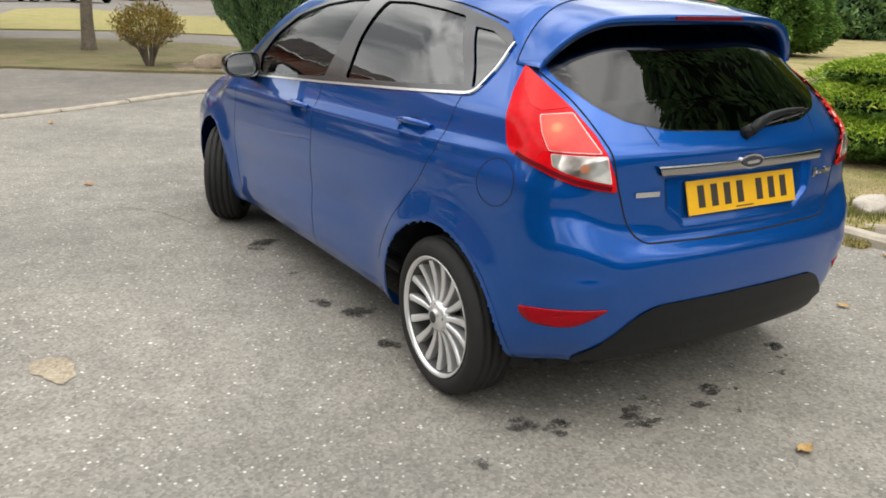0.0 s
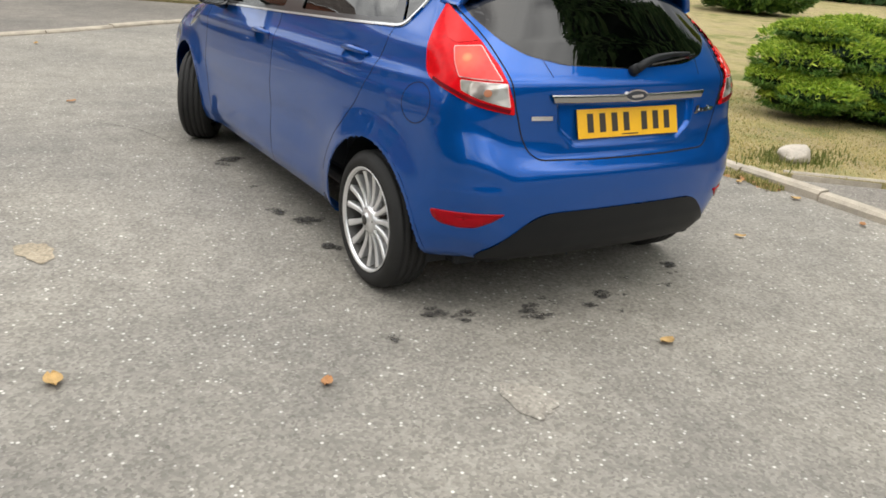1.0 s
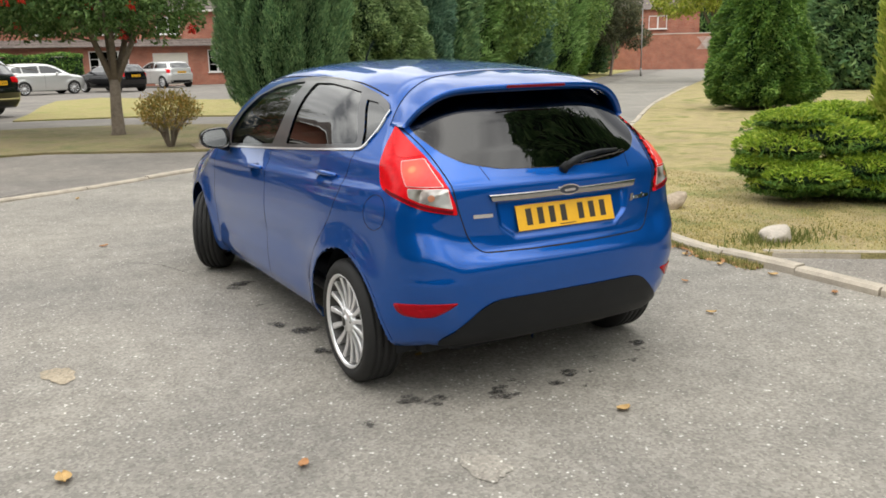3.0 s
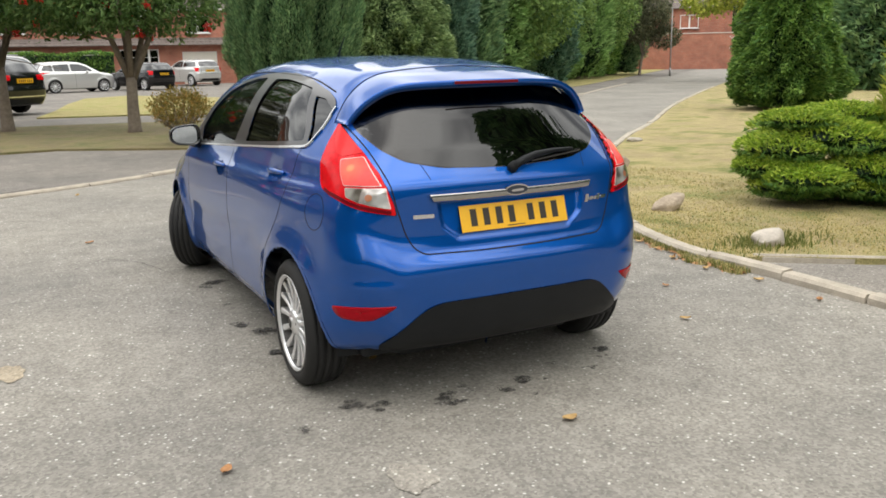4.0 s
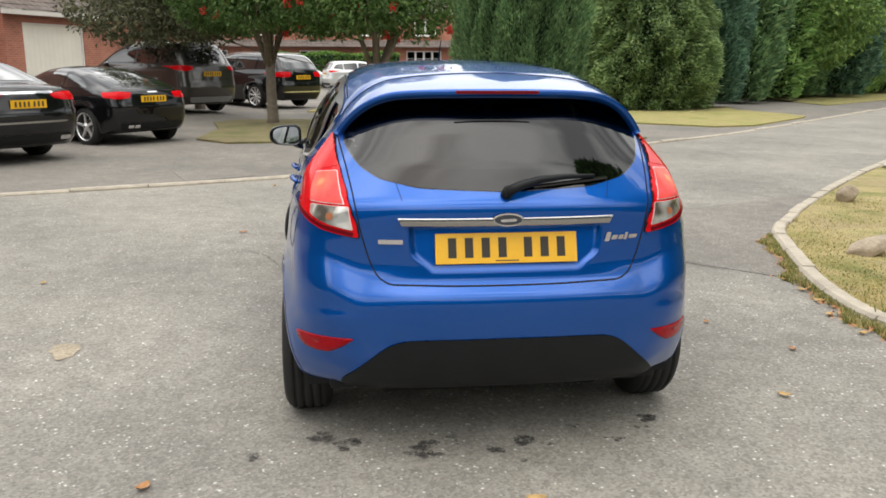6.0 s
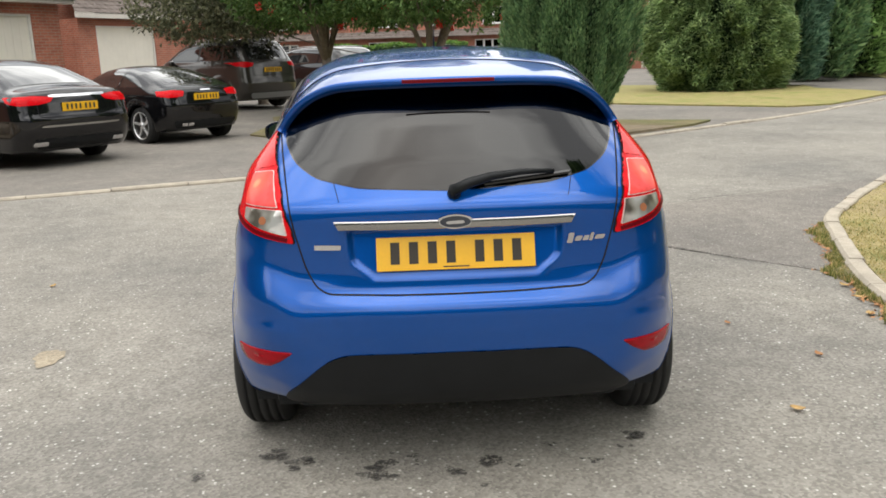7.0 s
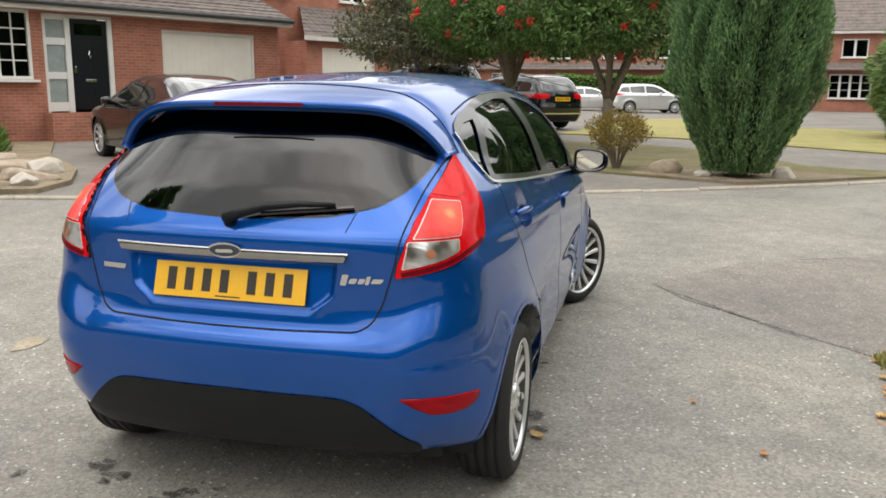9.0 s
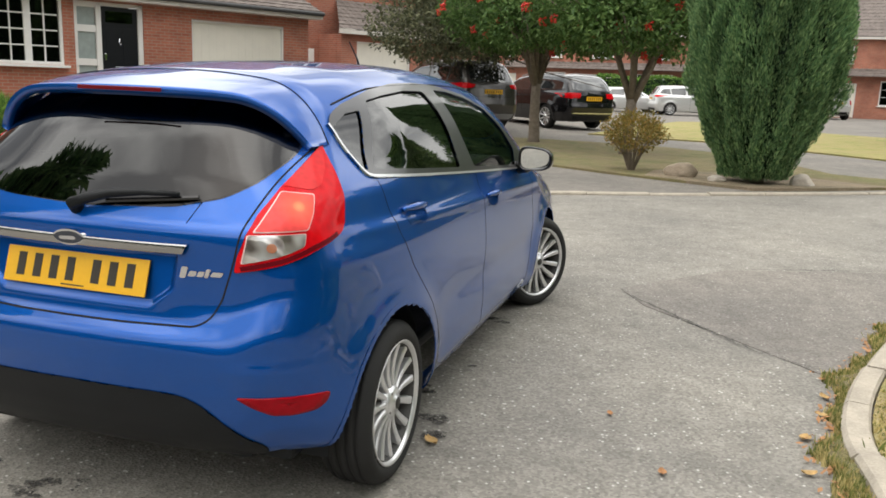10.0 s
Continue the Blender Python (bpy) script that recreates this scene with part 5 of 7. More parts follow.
def leaf_litter(n):
    r = np.random.default_rng(61)
    q = kerb_weeds(r, n) + np.column_stack([-0.03 - 0.05 * r.random(n), r.normal(0, 0.02, n)])
    a = r.random(n) * 2 * np.pi
    L, z = 0.010 + 0.012 * r.random(n), 0.006 + 0.02 * r.random(n)
    u = np.stack([np.cos(a), np.sin(a), r.normal(0, 0.35, n)], -1) * L[:, None]
    w = np.stack([-np.sin(a), np.cos(a), r.normal(0, 0.35, n)], -1) * L[:, None] * 0.55
    c = np.column_stack([q, z])
    v = np.stack([c - u, c + w, c + u, c - w], 1).reshape(-1, 3)
    return tagged(piece("leaf_litter", v, np.arange(4 * n).reshape(-1, 4), M_LEAF_ORANGE), "small brown dead leaves along the kerb", "leaves", kind="stuff")


M_LEAF_ORANGE = worn("orange_leaf", (0.38, 0.19, 0.08), 0.8, 0.3, 30, 200, 0.2)
weed_mat()
leaf_litter(260)
blades("dry_grass", near_lawn, 60000, 0.015, M_GRASS, "short dry straw-coloured grass on the lawn", 3)
blades("green_grass", near_lawn, 16000, 0.016, M_GRASS_GREEN, "green tufts among the dry lawn grass", 4)
blades("kerb_weeds", kerb_weeds, 4200, 0.034, M_GRASS, "dry weeds and grass growing over the kerb", 5, 0.004)
blades("kerb_grass", kerb_weeds, 3600, 0.038, M_GRASS_GREEN, "green weeds growing along the kerb", 8, 0.004)
blades("stone_grass", lambda r, n: np.array([3.12, 0.80]) + r.normal(0, 1, (n, 2)) * np.array([0.22, 0.12]), 700, 0.055, M_GRASS_GREEN, "longer green grass round the white stone", 6)


def boulder(name, x, y, z, sx, sy, sz, mat, label, seed, turn=0.0, group="", tilt=0.0):
    """A rough stone, flattened below, with chipped faces."""
    r = np.random.default_rng(seed)
    bm = bmesh.new()
    bmesh.ops.create_icosphere(bm, subdivisions=4, radius=1.0)
    cuts = [Vector(c).normalized() for c in r.normal(0, 1, (14, 3))]
    dep = 0.62 + 0.26 * r.random(14)
    for v in bm.verts:
        p = v.co.normalized()
        for c, d in zip(cuts, dep):
            k = p.dot(c)
            if k > d:
                p = p - c * (k - d) * 0.85
        p = p * (1 + 0.05 * noise.noise(v.co * 2.3 + Vector((seed, 0, 0))) + 0.02 * noise.noise(v.co * 7))
        v.co = Vector((p.x * sx, p.y * sy, max(p.z, -0.45) * sz))
    ob = part(name, bm, mat, None, "", True)
    ob.matrix_basis = pose(x, y, z + 0.30 * sz, 0, 0, turn) @ Matrix.Rotation(radians(tilt), 4, "Y")
    return tagged(ob, label, "stone", group)


boulder("field_stone", 3.10, 0.80, 0.04, 0.165, 0.12, 0.115, M_STONE, "pale rounded stone lying on the dry lawn", 3, 20, "stones on the lawn")
boulder("field_stone", 3.46, 2.32, 0.06, 0.20, 0.13, 0.085, M_STONE_BROWN, "angular slab of pale brown stone tilted on the lawn", 11, -15, "stones on the lawn", -24)
boulder("field_stone", 4.82, 4.72, 0.06, 0.15, 0.09, 0.12, M_STONE_BROWN, "small grey-brown stone standing on the lawn", 15, -10, "stones on the lawn", -50)
boulder("field_stone", 7.3, 7.45, 0.04, 0.16, 0.1, 0.07, M_STONE, "small pale stone near the road edge", 19, 0, "stones on the lawn")
boulder("field_stone", 1.45, 11.2, 0.05, 0.28, 0.2, 0.22, M_STONE_BROWN, "brown rock beside the clipped conifer", 23, 0, "rocks on the verge")
boulder("field_stone", 3.25, 10.95, 0.05, 0.20, 0.16, 0.15, M_STONE, "pale rock at the conifer's foot", 27, 0, "rocks on the verge")
boulder("field_stone", 2.0, 10.75, 0.05, 0.15, 0.12, 0.10, M_STONE, "small pale rock at the conifer's foot", 29, 0, "rocks on the verge")


def stain(x, y, r, seed, parts=3):
    """A damp mark: several small irregular blots close together."""
    q = np.random.default_rng(seed)
    vs, fs = [], []
    for k in range(parts):
        cx, cy = x + q.normal(0, r * 0.55), y + q.normal(0, r * 0.4)
        rr = r * (0.20 + 0.28 * q.random())
        n = 18
        a0 = q.random(4) * 6.28
        b = len(vs)
        z = 0.0042 + 0.0005 * k
        for i in range(n):
            t = 2 * np.pi * i / n
            w = rr * (1 + 0.30 * math.sin(2 * t + a0[0]) + 0.22 * math.sin(3 * t + a0[1]) + 0.18 * math.sin(7 * t + a0[2]))
            vs.append((cx + w * math.cos(t) * 1.2, cy + w * math.sin(t), z))
        fs.append(tuple(range(b, b + n)))
    ob = piece("damp_stain", vs, fs, M_DAMP)
    return tagged(ob, "dark damp blot on the tarmac beside the car", "stain", "damp stains round the car")


for i, (x, y, r) in enumerate(((-0.68, -0.385, 0.05), (-0.585, -0.445, 0.045), (-0.285, -0.52, 0.065), (-0.15, -0.475, 0.02), (-0.01, -0.56, 0.035), (0.11, -0.49, 0.045), (0.2, -0.535, 0.03),
                               (0.47, -0.51, 0.03), (0.60, -0.43, 0.03), (0.67, -0.345, 0.045), (0.35, -0.39, 0.02), (-0.25, -0.39, 0.02), (-0.17, -0.43, 0.022), (-0.95, -0.51, 0.03), (0.08, -0.65, 0.02),
                               (-0.80, 0.45, 0.06), (-0.72, 0.82, 0.07), (-0.85, 0.97, 0.05), (-0.81, 1.97, 0.11), (-0.83, 1.42, 0.03), (0.66, 2.12, 0.07), (0.66, 0.87, 0.05), (0.79, 0.57, 0.06), (0.84, 0.40, 0.05), (0.76, 1.27, 0.03))):
    stain(x, y, r, 100 + i, 4 + int(r > 0.03) * 2 + int(r > 0.04) * 3)


def pale_patch(x, y, rx, ry, seed, mat, label):
    q = np.random.default_rng(seed)
    a = q.random(4) * 6.28
    vs = []
    for i in range(36):
        t = 2 * np.pi * i / 36
        w = 1 + 0.16 * math.sin(2 * t + a[0]) + 0.12 * math.sin(3 * t + a[1]) + 0.08 * math.sin(8 * t + a[2])
        vs.append((x + rx * w * math.cos(t), y + ry * w * math.sin(t), 0.0042))
    return tagged(piece("tarmac_mark", vs, [tuple(range(36))], mat), label, "stain")


M_SAND = tarmac("sandy_mark", (0.36, 0.305, 0.225), (0.5, 0.46, 0.38))
pale_patch(-2.03, 0.80, 0.075, 0.12, 1, M_SAND, "sandy yellow mark on the tarmac")
pale_patch(-0.72, -1.07, 0.07, 0.13, 2, tarmac("scuffed_tarmac", (0.315, 0.292, 0.255), (0.68, 0.66, 0.60)), "pale scuffed mark on the tarmac")
cover = piece("manhole_frame", *slab([(-2.86, 8.01), (-2.51, 7.05), (-1.74, 7.51), (-2.05, 8.44)], 0.0, 0.028), M_DARKROAD)
tagged(cover, "dark patched rectangle of tarmac in the pale drive", "road patch", kind="structure")


def crack(points, width, label, seed):
    q = np.random.default_rng(seed)
    p = smooth_line(points, 0.03)
    p = p + q.normal(0, 0.006, p.shape)
    w = width * (0.4 + 0.9 * q.random(len(p))) * np.sin(np.linspace(0.15, math.pi - 0.1, len(p)))
    t = np.gradient(p, axis=0)
    t /= np.linalg.norm(t, axis=1, keepdims=True)
    n = np.stack([-t[:, 1], t[:, 0]], -1) * w[:, None] / 2
    vs = np.vstack([np.column_stack([p + n, np.full(len(p), 0.0085)]), np.column_stack([p - n, np.full(len(p), 0.0085)])])
    k = len(p)
    return tagged(piece("tarmac_crack", vs, [(i, i + 1, k + i + 1, k + i) for i in range(k - 1)], M_DAMP), label, "crack")


crack([(1.31, 3.2), (1.58, 2.86), (1.93, 2.42), (2.18, 2.12), (2.47, 1.93)], 0.028, "dark crack along the relaid tarmac", 4)
crack([(2.05, 4.33), (2.8, 4.65), (3.4, 4.9)], 0.02, "fine crack at the relaid strip's far edge", 5)
crack([(-1.5, 3.2), (-1.2, 2.9), (-0.98, 2.3)], 0.012, "hairline crack in the tarmac", 6)


def fallen_leaf(x, y, turn, size, seed, mat):
    q = np.random.default_rng(seed)
    vs, fs = [], []
    m = 7
    for i in range(m):
        t = i / (m - 1)
        w = 0.34 * math.sin(math.pi * (0.06 + 0.9 * t)) ** 0.8
        z = 0.006 + 0.16 * size * (t - 0.5) ** 2 * 4 * q.random()
        for s in (-1, 0, 1):
            vs.append(((t - 0.5) * size, s * w * size, z + 0.12 * size * abs(s)))
    for i in range(m - 1):
        for j in range(2):
            fs.append((i * 3 + j, i * 3 + j + 1, i * 3 + j + 4, i * 3 + j + 3))
    ob = piece("fallen_leaf", vs, fs, mat)
    ob.matrix_basis = pose(x, y, 0.002, 0, 0, turn)
    return tagged(ob, "dry curled brown leaf lying on the tarmac", "leaf", "fallen leaves on the tarmac")


for i, (x, y, s) in enumerate(((0.05, -0.95, 0.07), (1.38, -0.18, 0.06), (-2.10, -0.36, 0.09), (-1.30, -0.71, 0.06), (-1.46, 3.83, 0.07), (0.86, 0.33, 0.07), (1.75, 0.4, 0.05), (2.3, 0.95, 0.07), (2.28, 0.6, 0.06), (2.36, 0.2, 0.07),
                               (1.5, 0.9, 0.04), (-1.4, 6.7, 0.07), (-0.4, 0.1, 0.05), (2.40, 1.25, 0.06), (2.44, 1.5, 0.06), (-2.6, 2.2, 0.05), (2.32, -0.3, 0.06), (2.45, 1.0, 0.06))):
    fallen_leaf(x, y, 137 * i, s, 200 + i, M_LEAF_ORANGE if i in (6, 3, 10, 4, 16) else M_LEAF_FALLEN)

# ---- trees and shrubs ----
def sprays(pts, out, up, n_len, n_wid, r, jitter=0.5):
    """Leaf or spray faces: diamonds at pts, pointing along a mix of outward and upward, loosely turned."""
    m = len(pts)
    d = out + np.array([0, 0, 1.0]) * np.reshape(up, (-1, 1)) + r.normal(0, jitter, (m, 3))
    d /= np.linalg.norm(d, axis=1, keepdims=True)
    q = r.normal(0, 1, (m, 3))
    s = np.cross(d, q)
    s /= np.maximum(np.linalg.norm(s, axis=1, keepdims=True), 1e-6)
    L = (n_len * (0.55 + 0.9 * r.random(m)))[:, None]
    W = (n_wid * (0.55 + 0.9 * r.random(m)))[:, None]
    bend = np.cross(s, d) * L * 0.18
    v = np.stack([pts - d * L * 0.5, pts + s * W * 0.5 + bend, pts + d * L * 0.5, pts - s * W * 0.5 + bend], 1).reshape(-1, 3)
    return v, np.arange(4 * m).reshape(-1, 4)


def lumpy(a, z, seed):
    return (np.sin(3 * a + 1.7 * z + seed) + np.sin(5 * a - 2.3 * z + 2 * seed) + 0.8 * np.sin(8 * a + 4.1 * z + 3 * seed) + 0.7 * np.sin(11 * a - 7 * z + seed)) / 3.5


def conifer(name, x, y, shape, n, spray, wid, mats, label, seed, up=0.7, rough=0.12, trunk=True, group="", base=0.0, jitter=0.4, category="conifer", plumes=0):
    """A conifer from its outline (height, radius): thousands of small sprays over a core coloured as inner shade."""
    r = np.random.default_rng(seed)
    root = thing(name, label, category, group, at=pose(x, y, base))
    zz, rr = np.array(shape).T
    w = np.interp(np.linspace(zz[0], zz[-1], 400), zz, rr) + 0.05
    cdf = np.cumsum(w) / w.sum()
    z = np.interp(r.random(n), cdf, np.linspace(zz[0], zz[-1], 400))
    a = r.random(n) * 2 * np.pi
    rad = np.interp(z, zz, rr) * (1 + rough * lumpy(a, z, seed)) * (0.80 + 0.26 * r.random(n) ** 0.6)
    if plumes:
        ph = np.sin(plumes * a + 1.3 * np.sin(2.1 * z + seed) + 0.8 * np.sin(3 * a)) + 0.7 * np.sin((plumes + 6) * a - 2.2 * z + 1.1 * np.sin(4.3 * z))
        rad = rad * (1 + 0.045 * ph)
        keep_it = r.random(n) < np.clip(0.72 + 0.40 * ph, 0.22, 1)
        a, z, rad = a[keep_it], z[keep_it], rad[keep_it]
    out = np.stack([np.cos(a), np.sin(a), 0 * a], -1)
    pts = out * rad[:, None] + np.array([0, 0, 1.0]) * z[:, None]
    v, f = sprays(pts, out, up, spray, wid, r, jitter)
    piece("crown", v, f, mats[0], root, "dense sprays of foliage")
    # solid core, coloured dark for the shade between the sprays
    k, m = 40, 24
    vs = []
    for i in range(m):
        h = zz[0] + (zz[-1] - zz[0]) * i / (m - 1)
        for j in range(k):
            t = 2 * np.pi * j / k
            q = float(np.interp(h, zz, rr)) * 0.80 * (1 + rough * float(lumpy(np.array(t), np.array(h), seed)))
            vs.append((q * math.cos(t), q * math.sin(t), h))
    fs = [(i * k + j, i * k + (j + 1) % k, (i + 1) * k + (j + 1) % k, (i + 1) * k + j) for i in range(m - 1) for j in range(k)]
    piece("inner_crown", vs, fs, mats[1], root, "smooth crown core coloured dark for inner shade")
    if trunk:
        piece("trunk", *tube([(0, 0, -0.1), (0.02, 0.01, zz[0] + 0.3), (0, 0, zz[-1] * 0.6)], [0.16 * rr.max(), 0.12 * rr.max(), 0.05], 10), M_BARK, root)
    return root


def leafy_tree(name, x, y, limbs, blobs, n, leaf, wid, mat, label, seed, trunk_r=0.13, fork=1.6, berries=0, group="", lean=(0, 0), core=0.55, category="tree"):
    """A broad-leaved tree: tapered trunk, bent limbs into each clump, and leaves in uneven clumps."""
    r = np.random.default_rng(seed)
    root = thing(name, label, category, group, at=pose(x, y, 0))
    piece("trunk", *tube([(0, 0, -0.1), (0.02, 0.0, 0.15), (lean[0] * 0.5, lean[1] * 0.5, fork * 0.55), (lean[0], lean[1], fork)], [trunk_r * 1.5, trunk_r * 1.1, trunk_r * 0.92, trunk_r * 0.85], 12), M_BARK, root, "grey-brown bark", smooth=True)
    for cx, cy, cz, rx, ry, rz in blobs[:limbs]:
        mid = (lean[0] * 0.72 + cx * 0.28 + r.normal(0, 0.06), lean[1] * 0.72 + cy * 0.28 + r.normal(0, 0.06), fork + (cz - fork) * 0.5)
        q = (lean[0] * 0.42 + cx * 0.58, lean[1] * 0.42 + cy * 0.58, fork + (cz - fork) * 0.85)
        piece("limb", *tube([(lean[0], lean[1], fork - 0.12), mid, q, (cx, cy, cz + 0.3 * rz)], [trunk_r * 0.6, trunk_r * 0.42, trunk_r * 0.25, trunk_r * 0.1], 8), M_BARK, root, smooth=True)
        for k in range(3):
            e = np.array([cx, cy, cz]) + r.normal(0, 0.6, 3) * np.array([rx, ry, rz])
            piece("twig", *tube([mid, tuple((np.array(mid) + e) / 2 + r.normal(0, 0.08, 3)), tuple(e)], [trunk_r * 0.22, trunk_r * 0.13, trunk_r * 0.05], 6), M_BARK, root)
    vol = np.array([b[3] * b[4] * b[5] for b in blobs]) ** 0.67
    pick = r.choice(len(blobs), n, p=vol / vol.sum())
    B = np.array(blobs)[pick]
    d = r.normal(0, 1, (n, 3))
    d /= np.linalg.norm(d, axis=1, keepdims=True)
    a, zz = np.arctan2(d[:, 1], d[:, 0]), d[:, 2]
    k = (core + (1.08 - core) * r.random(n) ** 0.5) * (1 + 0.22 * lumpy(a, zz * 2.0, seed + pick))
    pts = B[:, :3] + d * B[:, 3:] * k[:, None]
    v, f = sprays(pts, d, -0.25, leaf, wid, r, 0.9)
    piece("crown", v, f, mat, root, "loose clumps of leaves")
    if berries:
        bm = bmesh.new()
        for _ in range(22):
            c = Vector(r.normal(0, 0.042, 3))
            bmesh.ops.create_icosphere(bm, subdivisions=1, radius=0.026, matrix=Matrix.Translation(c))
        first = part("fruit_head", bm, M_BERRY, root, "bright red rowan fruit", True)
        for i in range(berries):
            b = blobs[int(r.integers(len(blobs)))]
            e = r.normal(0, 1, 3)
            e[2] = -abs(e[2]) * 0.6 + 0.2
            e /= np.linalg.norm(e)
            o = first if i == 0 else attach(new("fruit_head", first.data), root, "bright red rowan fruit")
            o.matrix_basis = Matrix.Translation(Vector(b[:3]) + Vector(e * np.array(b[3:]) * 1.04))
    return root


# the clipped conifer on the verge, and the dark spruce across the drive
conifer("clipped_conifer", 2.54, 11.0, [(0.10, 0.44), (0.35, 0.54), (0.8, 0.78), (1.5, 1.03), (2.2, 1.06), (3.0, 0.99), (4.2, 0.80), (5.4, 0.48), (6.3, 0.05)], 190000, 0.080, 0.020, (M_CYPRESS, M_CYPRESS_IN),
        "dense dark green clipped conifer tapering to its foot", 5, 1.5, 0.15, base=0.06, jitter=0.3, plumes=15)
conifer("dark_spruce", 9.85, 24.2, [(0.05, 1.75), (0.8, 2.15), (2.0, 2.2), (3.5, 1.9), (5.0, 1.45), (7.0, 0.8), (9.2, 0.05)], 105000, 0.24, 0.038, (M_SPRUCE, M_CYPRESS_IN),
        "broad olive-green spruce reaching the ground", 8, -0.15, 0.18, base=0.05, plumes=11)
conifer("blue_conifer", 12.4, 25.2, [(0.3, 1.0), (1.5, 1.35), (3.5, 1.3), (5.5, 0.9), (7.5, 0.3), (8.2, 0.03)], 36000, 0.32, 0.06, (M_BLUECON, M_CYPRESS_IN), "narrow bluish-green conifer beside the spruce", 9, 0.5, 0.14, plumes=9)
conifer("lawn_fir", 15.6, 11.7, [(0.12, 0.95), (0.45, 1.27), (1.1, 1.22), (2.0, 1.02), (3.0, 0.78), (4.2, 0.42), (5.2, 0.04)], 52000, 0.17, 0.040, (M_FIR, M_CYPRESS_IN), "dark green young fir with feathery drooping branches", 10, -0.1, 0.26, base=0.04, plumes=10)
# spreading juniper and golden conifer on the island
def juniper(x, y):
    r = np.random.default_rng(31)
    root = thing("spreading_juniper", "low spreading juniper, lime green on top and dark beneath", "shrub", at=pose(x, y, 0.04))
    pads = [(0, 0, 0.62, 0.62, 0.50, 0.20), (0.42, -0.30, 0.55, 0.60, 0.45, 0.20), (-0.42, 0.12, 0.52, 0.42, 0.40, 0.17), (0.15, 0.38, 0.66, 0.55, 0.40, 0.17), (0.72, -0.05, 0.62, 0.5, 0.5, 0.2), (0.22, -0.42, 0.33, 0.55, 0.36, 0.17),
            (-0.45, -0.2, 0.27, 0.40, 0.34, 0.15), (0.85, -0.48, 0.36, 0.5, 0.4, 0.18), (-0.2, 0.1, 0.78, 0.40, 0.34, 0.11), (0.4, 0.1, 0.82, 0.45, 0.36, 0.11), (-0.6, 0.15, 0.36, 0.26, 0.3, 0.14),
            (0.1, -0.15, 0.19, 0.60, 0.50, 0.16), (-0.38, 0.0, 0.17, 0.42, 0.36, 0.14), (0.65, -0.32, 0.20, 0.55, 0.46, 0.16), (0.25, -0.5, 0.16, 0.5, 0.3, 0.13)]
    n = 46000
    B = np.array(pads)[r.integers(0, len(pads), n)]
    a = r.random(n) * 2 * np.pi
    k = np.sqrt(r.random(n))
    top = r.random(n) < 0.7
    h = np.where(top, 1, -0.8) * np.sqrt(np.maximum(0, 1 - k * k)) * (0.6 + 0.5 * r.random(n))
    lump = 1 + 0.22 * lumpy(a, B[:, 2] * 3, 4.0)
    out = np.stack([np.cos(a), np.sin(a), 0 * a], -1)
    pts = B[:, :3] + out * (B[:, 3:5].mean(1) * k * lump)[:, None] + np.array([0, 0, 1.0]) * (B[:, 5] * h)[:, None]
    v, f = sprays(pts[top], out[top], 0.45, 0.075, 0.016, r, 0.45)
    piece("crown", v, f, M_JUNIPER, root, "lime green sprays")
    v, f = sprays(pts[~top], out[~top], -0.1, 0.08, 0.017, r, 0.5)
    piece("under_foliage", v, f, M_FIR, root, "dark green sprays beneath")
    # dark cores in the pads paint in the shade under the sprays
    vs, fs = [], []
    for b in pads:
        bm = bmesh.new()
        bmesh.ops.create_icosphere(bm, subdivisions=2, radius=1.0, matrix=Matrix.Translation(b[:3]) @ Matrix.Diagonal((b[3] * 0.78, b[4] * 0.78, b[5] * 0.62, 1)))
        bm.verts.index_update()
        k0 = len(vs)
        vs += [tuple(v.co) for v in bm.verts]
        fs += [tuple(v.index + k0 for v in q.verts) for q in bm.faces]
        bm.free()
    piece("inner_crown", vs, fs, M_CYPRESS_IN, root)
    for i in range(9):
        b = pads[i]
        piece("stem", *tube([(0.1, 0.0, -0.05), (b[0] * 0.5 + 0.05, b[1] * 0.5, b[2] * 0.35), (b[0], b[1], b[2] * 0.9)], [0.035, 0.025, 0.012], 7), M_BARK, root)
    return root


juniper(5.05, 1.95)
conifer("golden_conifer", 6.15, 1.15, [(0.15, 0.62), (0.6, 0.75), (1.2, 0.78), (1.9, 0.76), (2.6, 0.66), (3.2, 0.42), (3.7, 0.04)], 42000, 0.12, 0.022, (M_GOLD, M_CYPRESS_IN), "golden-green upright conifer behind the juniper", 14, 1.2, 0.18, base=0.04, plumes=9)
conifer("side_conifer", 5.75, 0.95, [(0.15, 0.45), (0.5, 0.5), (0.9, 0.42), (1.25, 0.22), (1.4, 0.03)], 14000, 0.12, 0.020, (M_FIR, M_CYPRESS_IN), "dark green feathery conifer beside the juniper", 15, 1.0, 0.22, base=0.04)


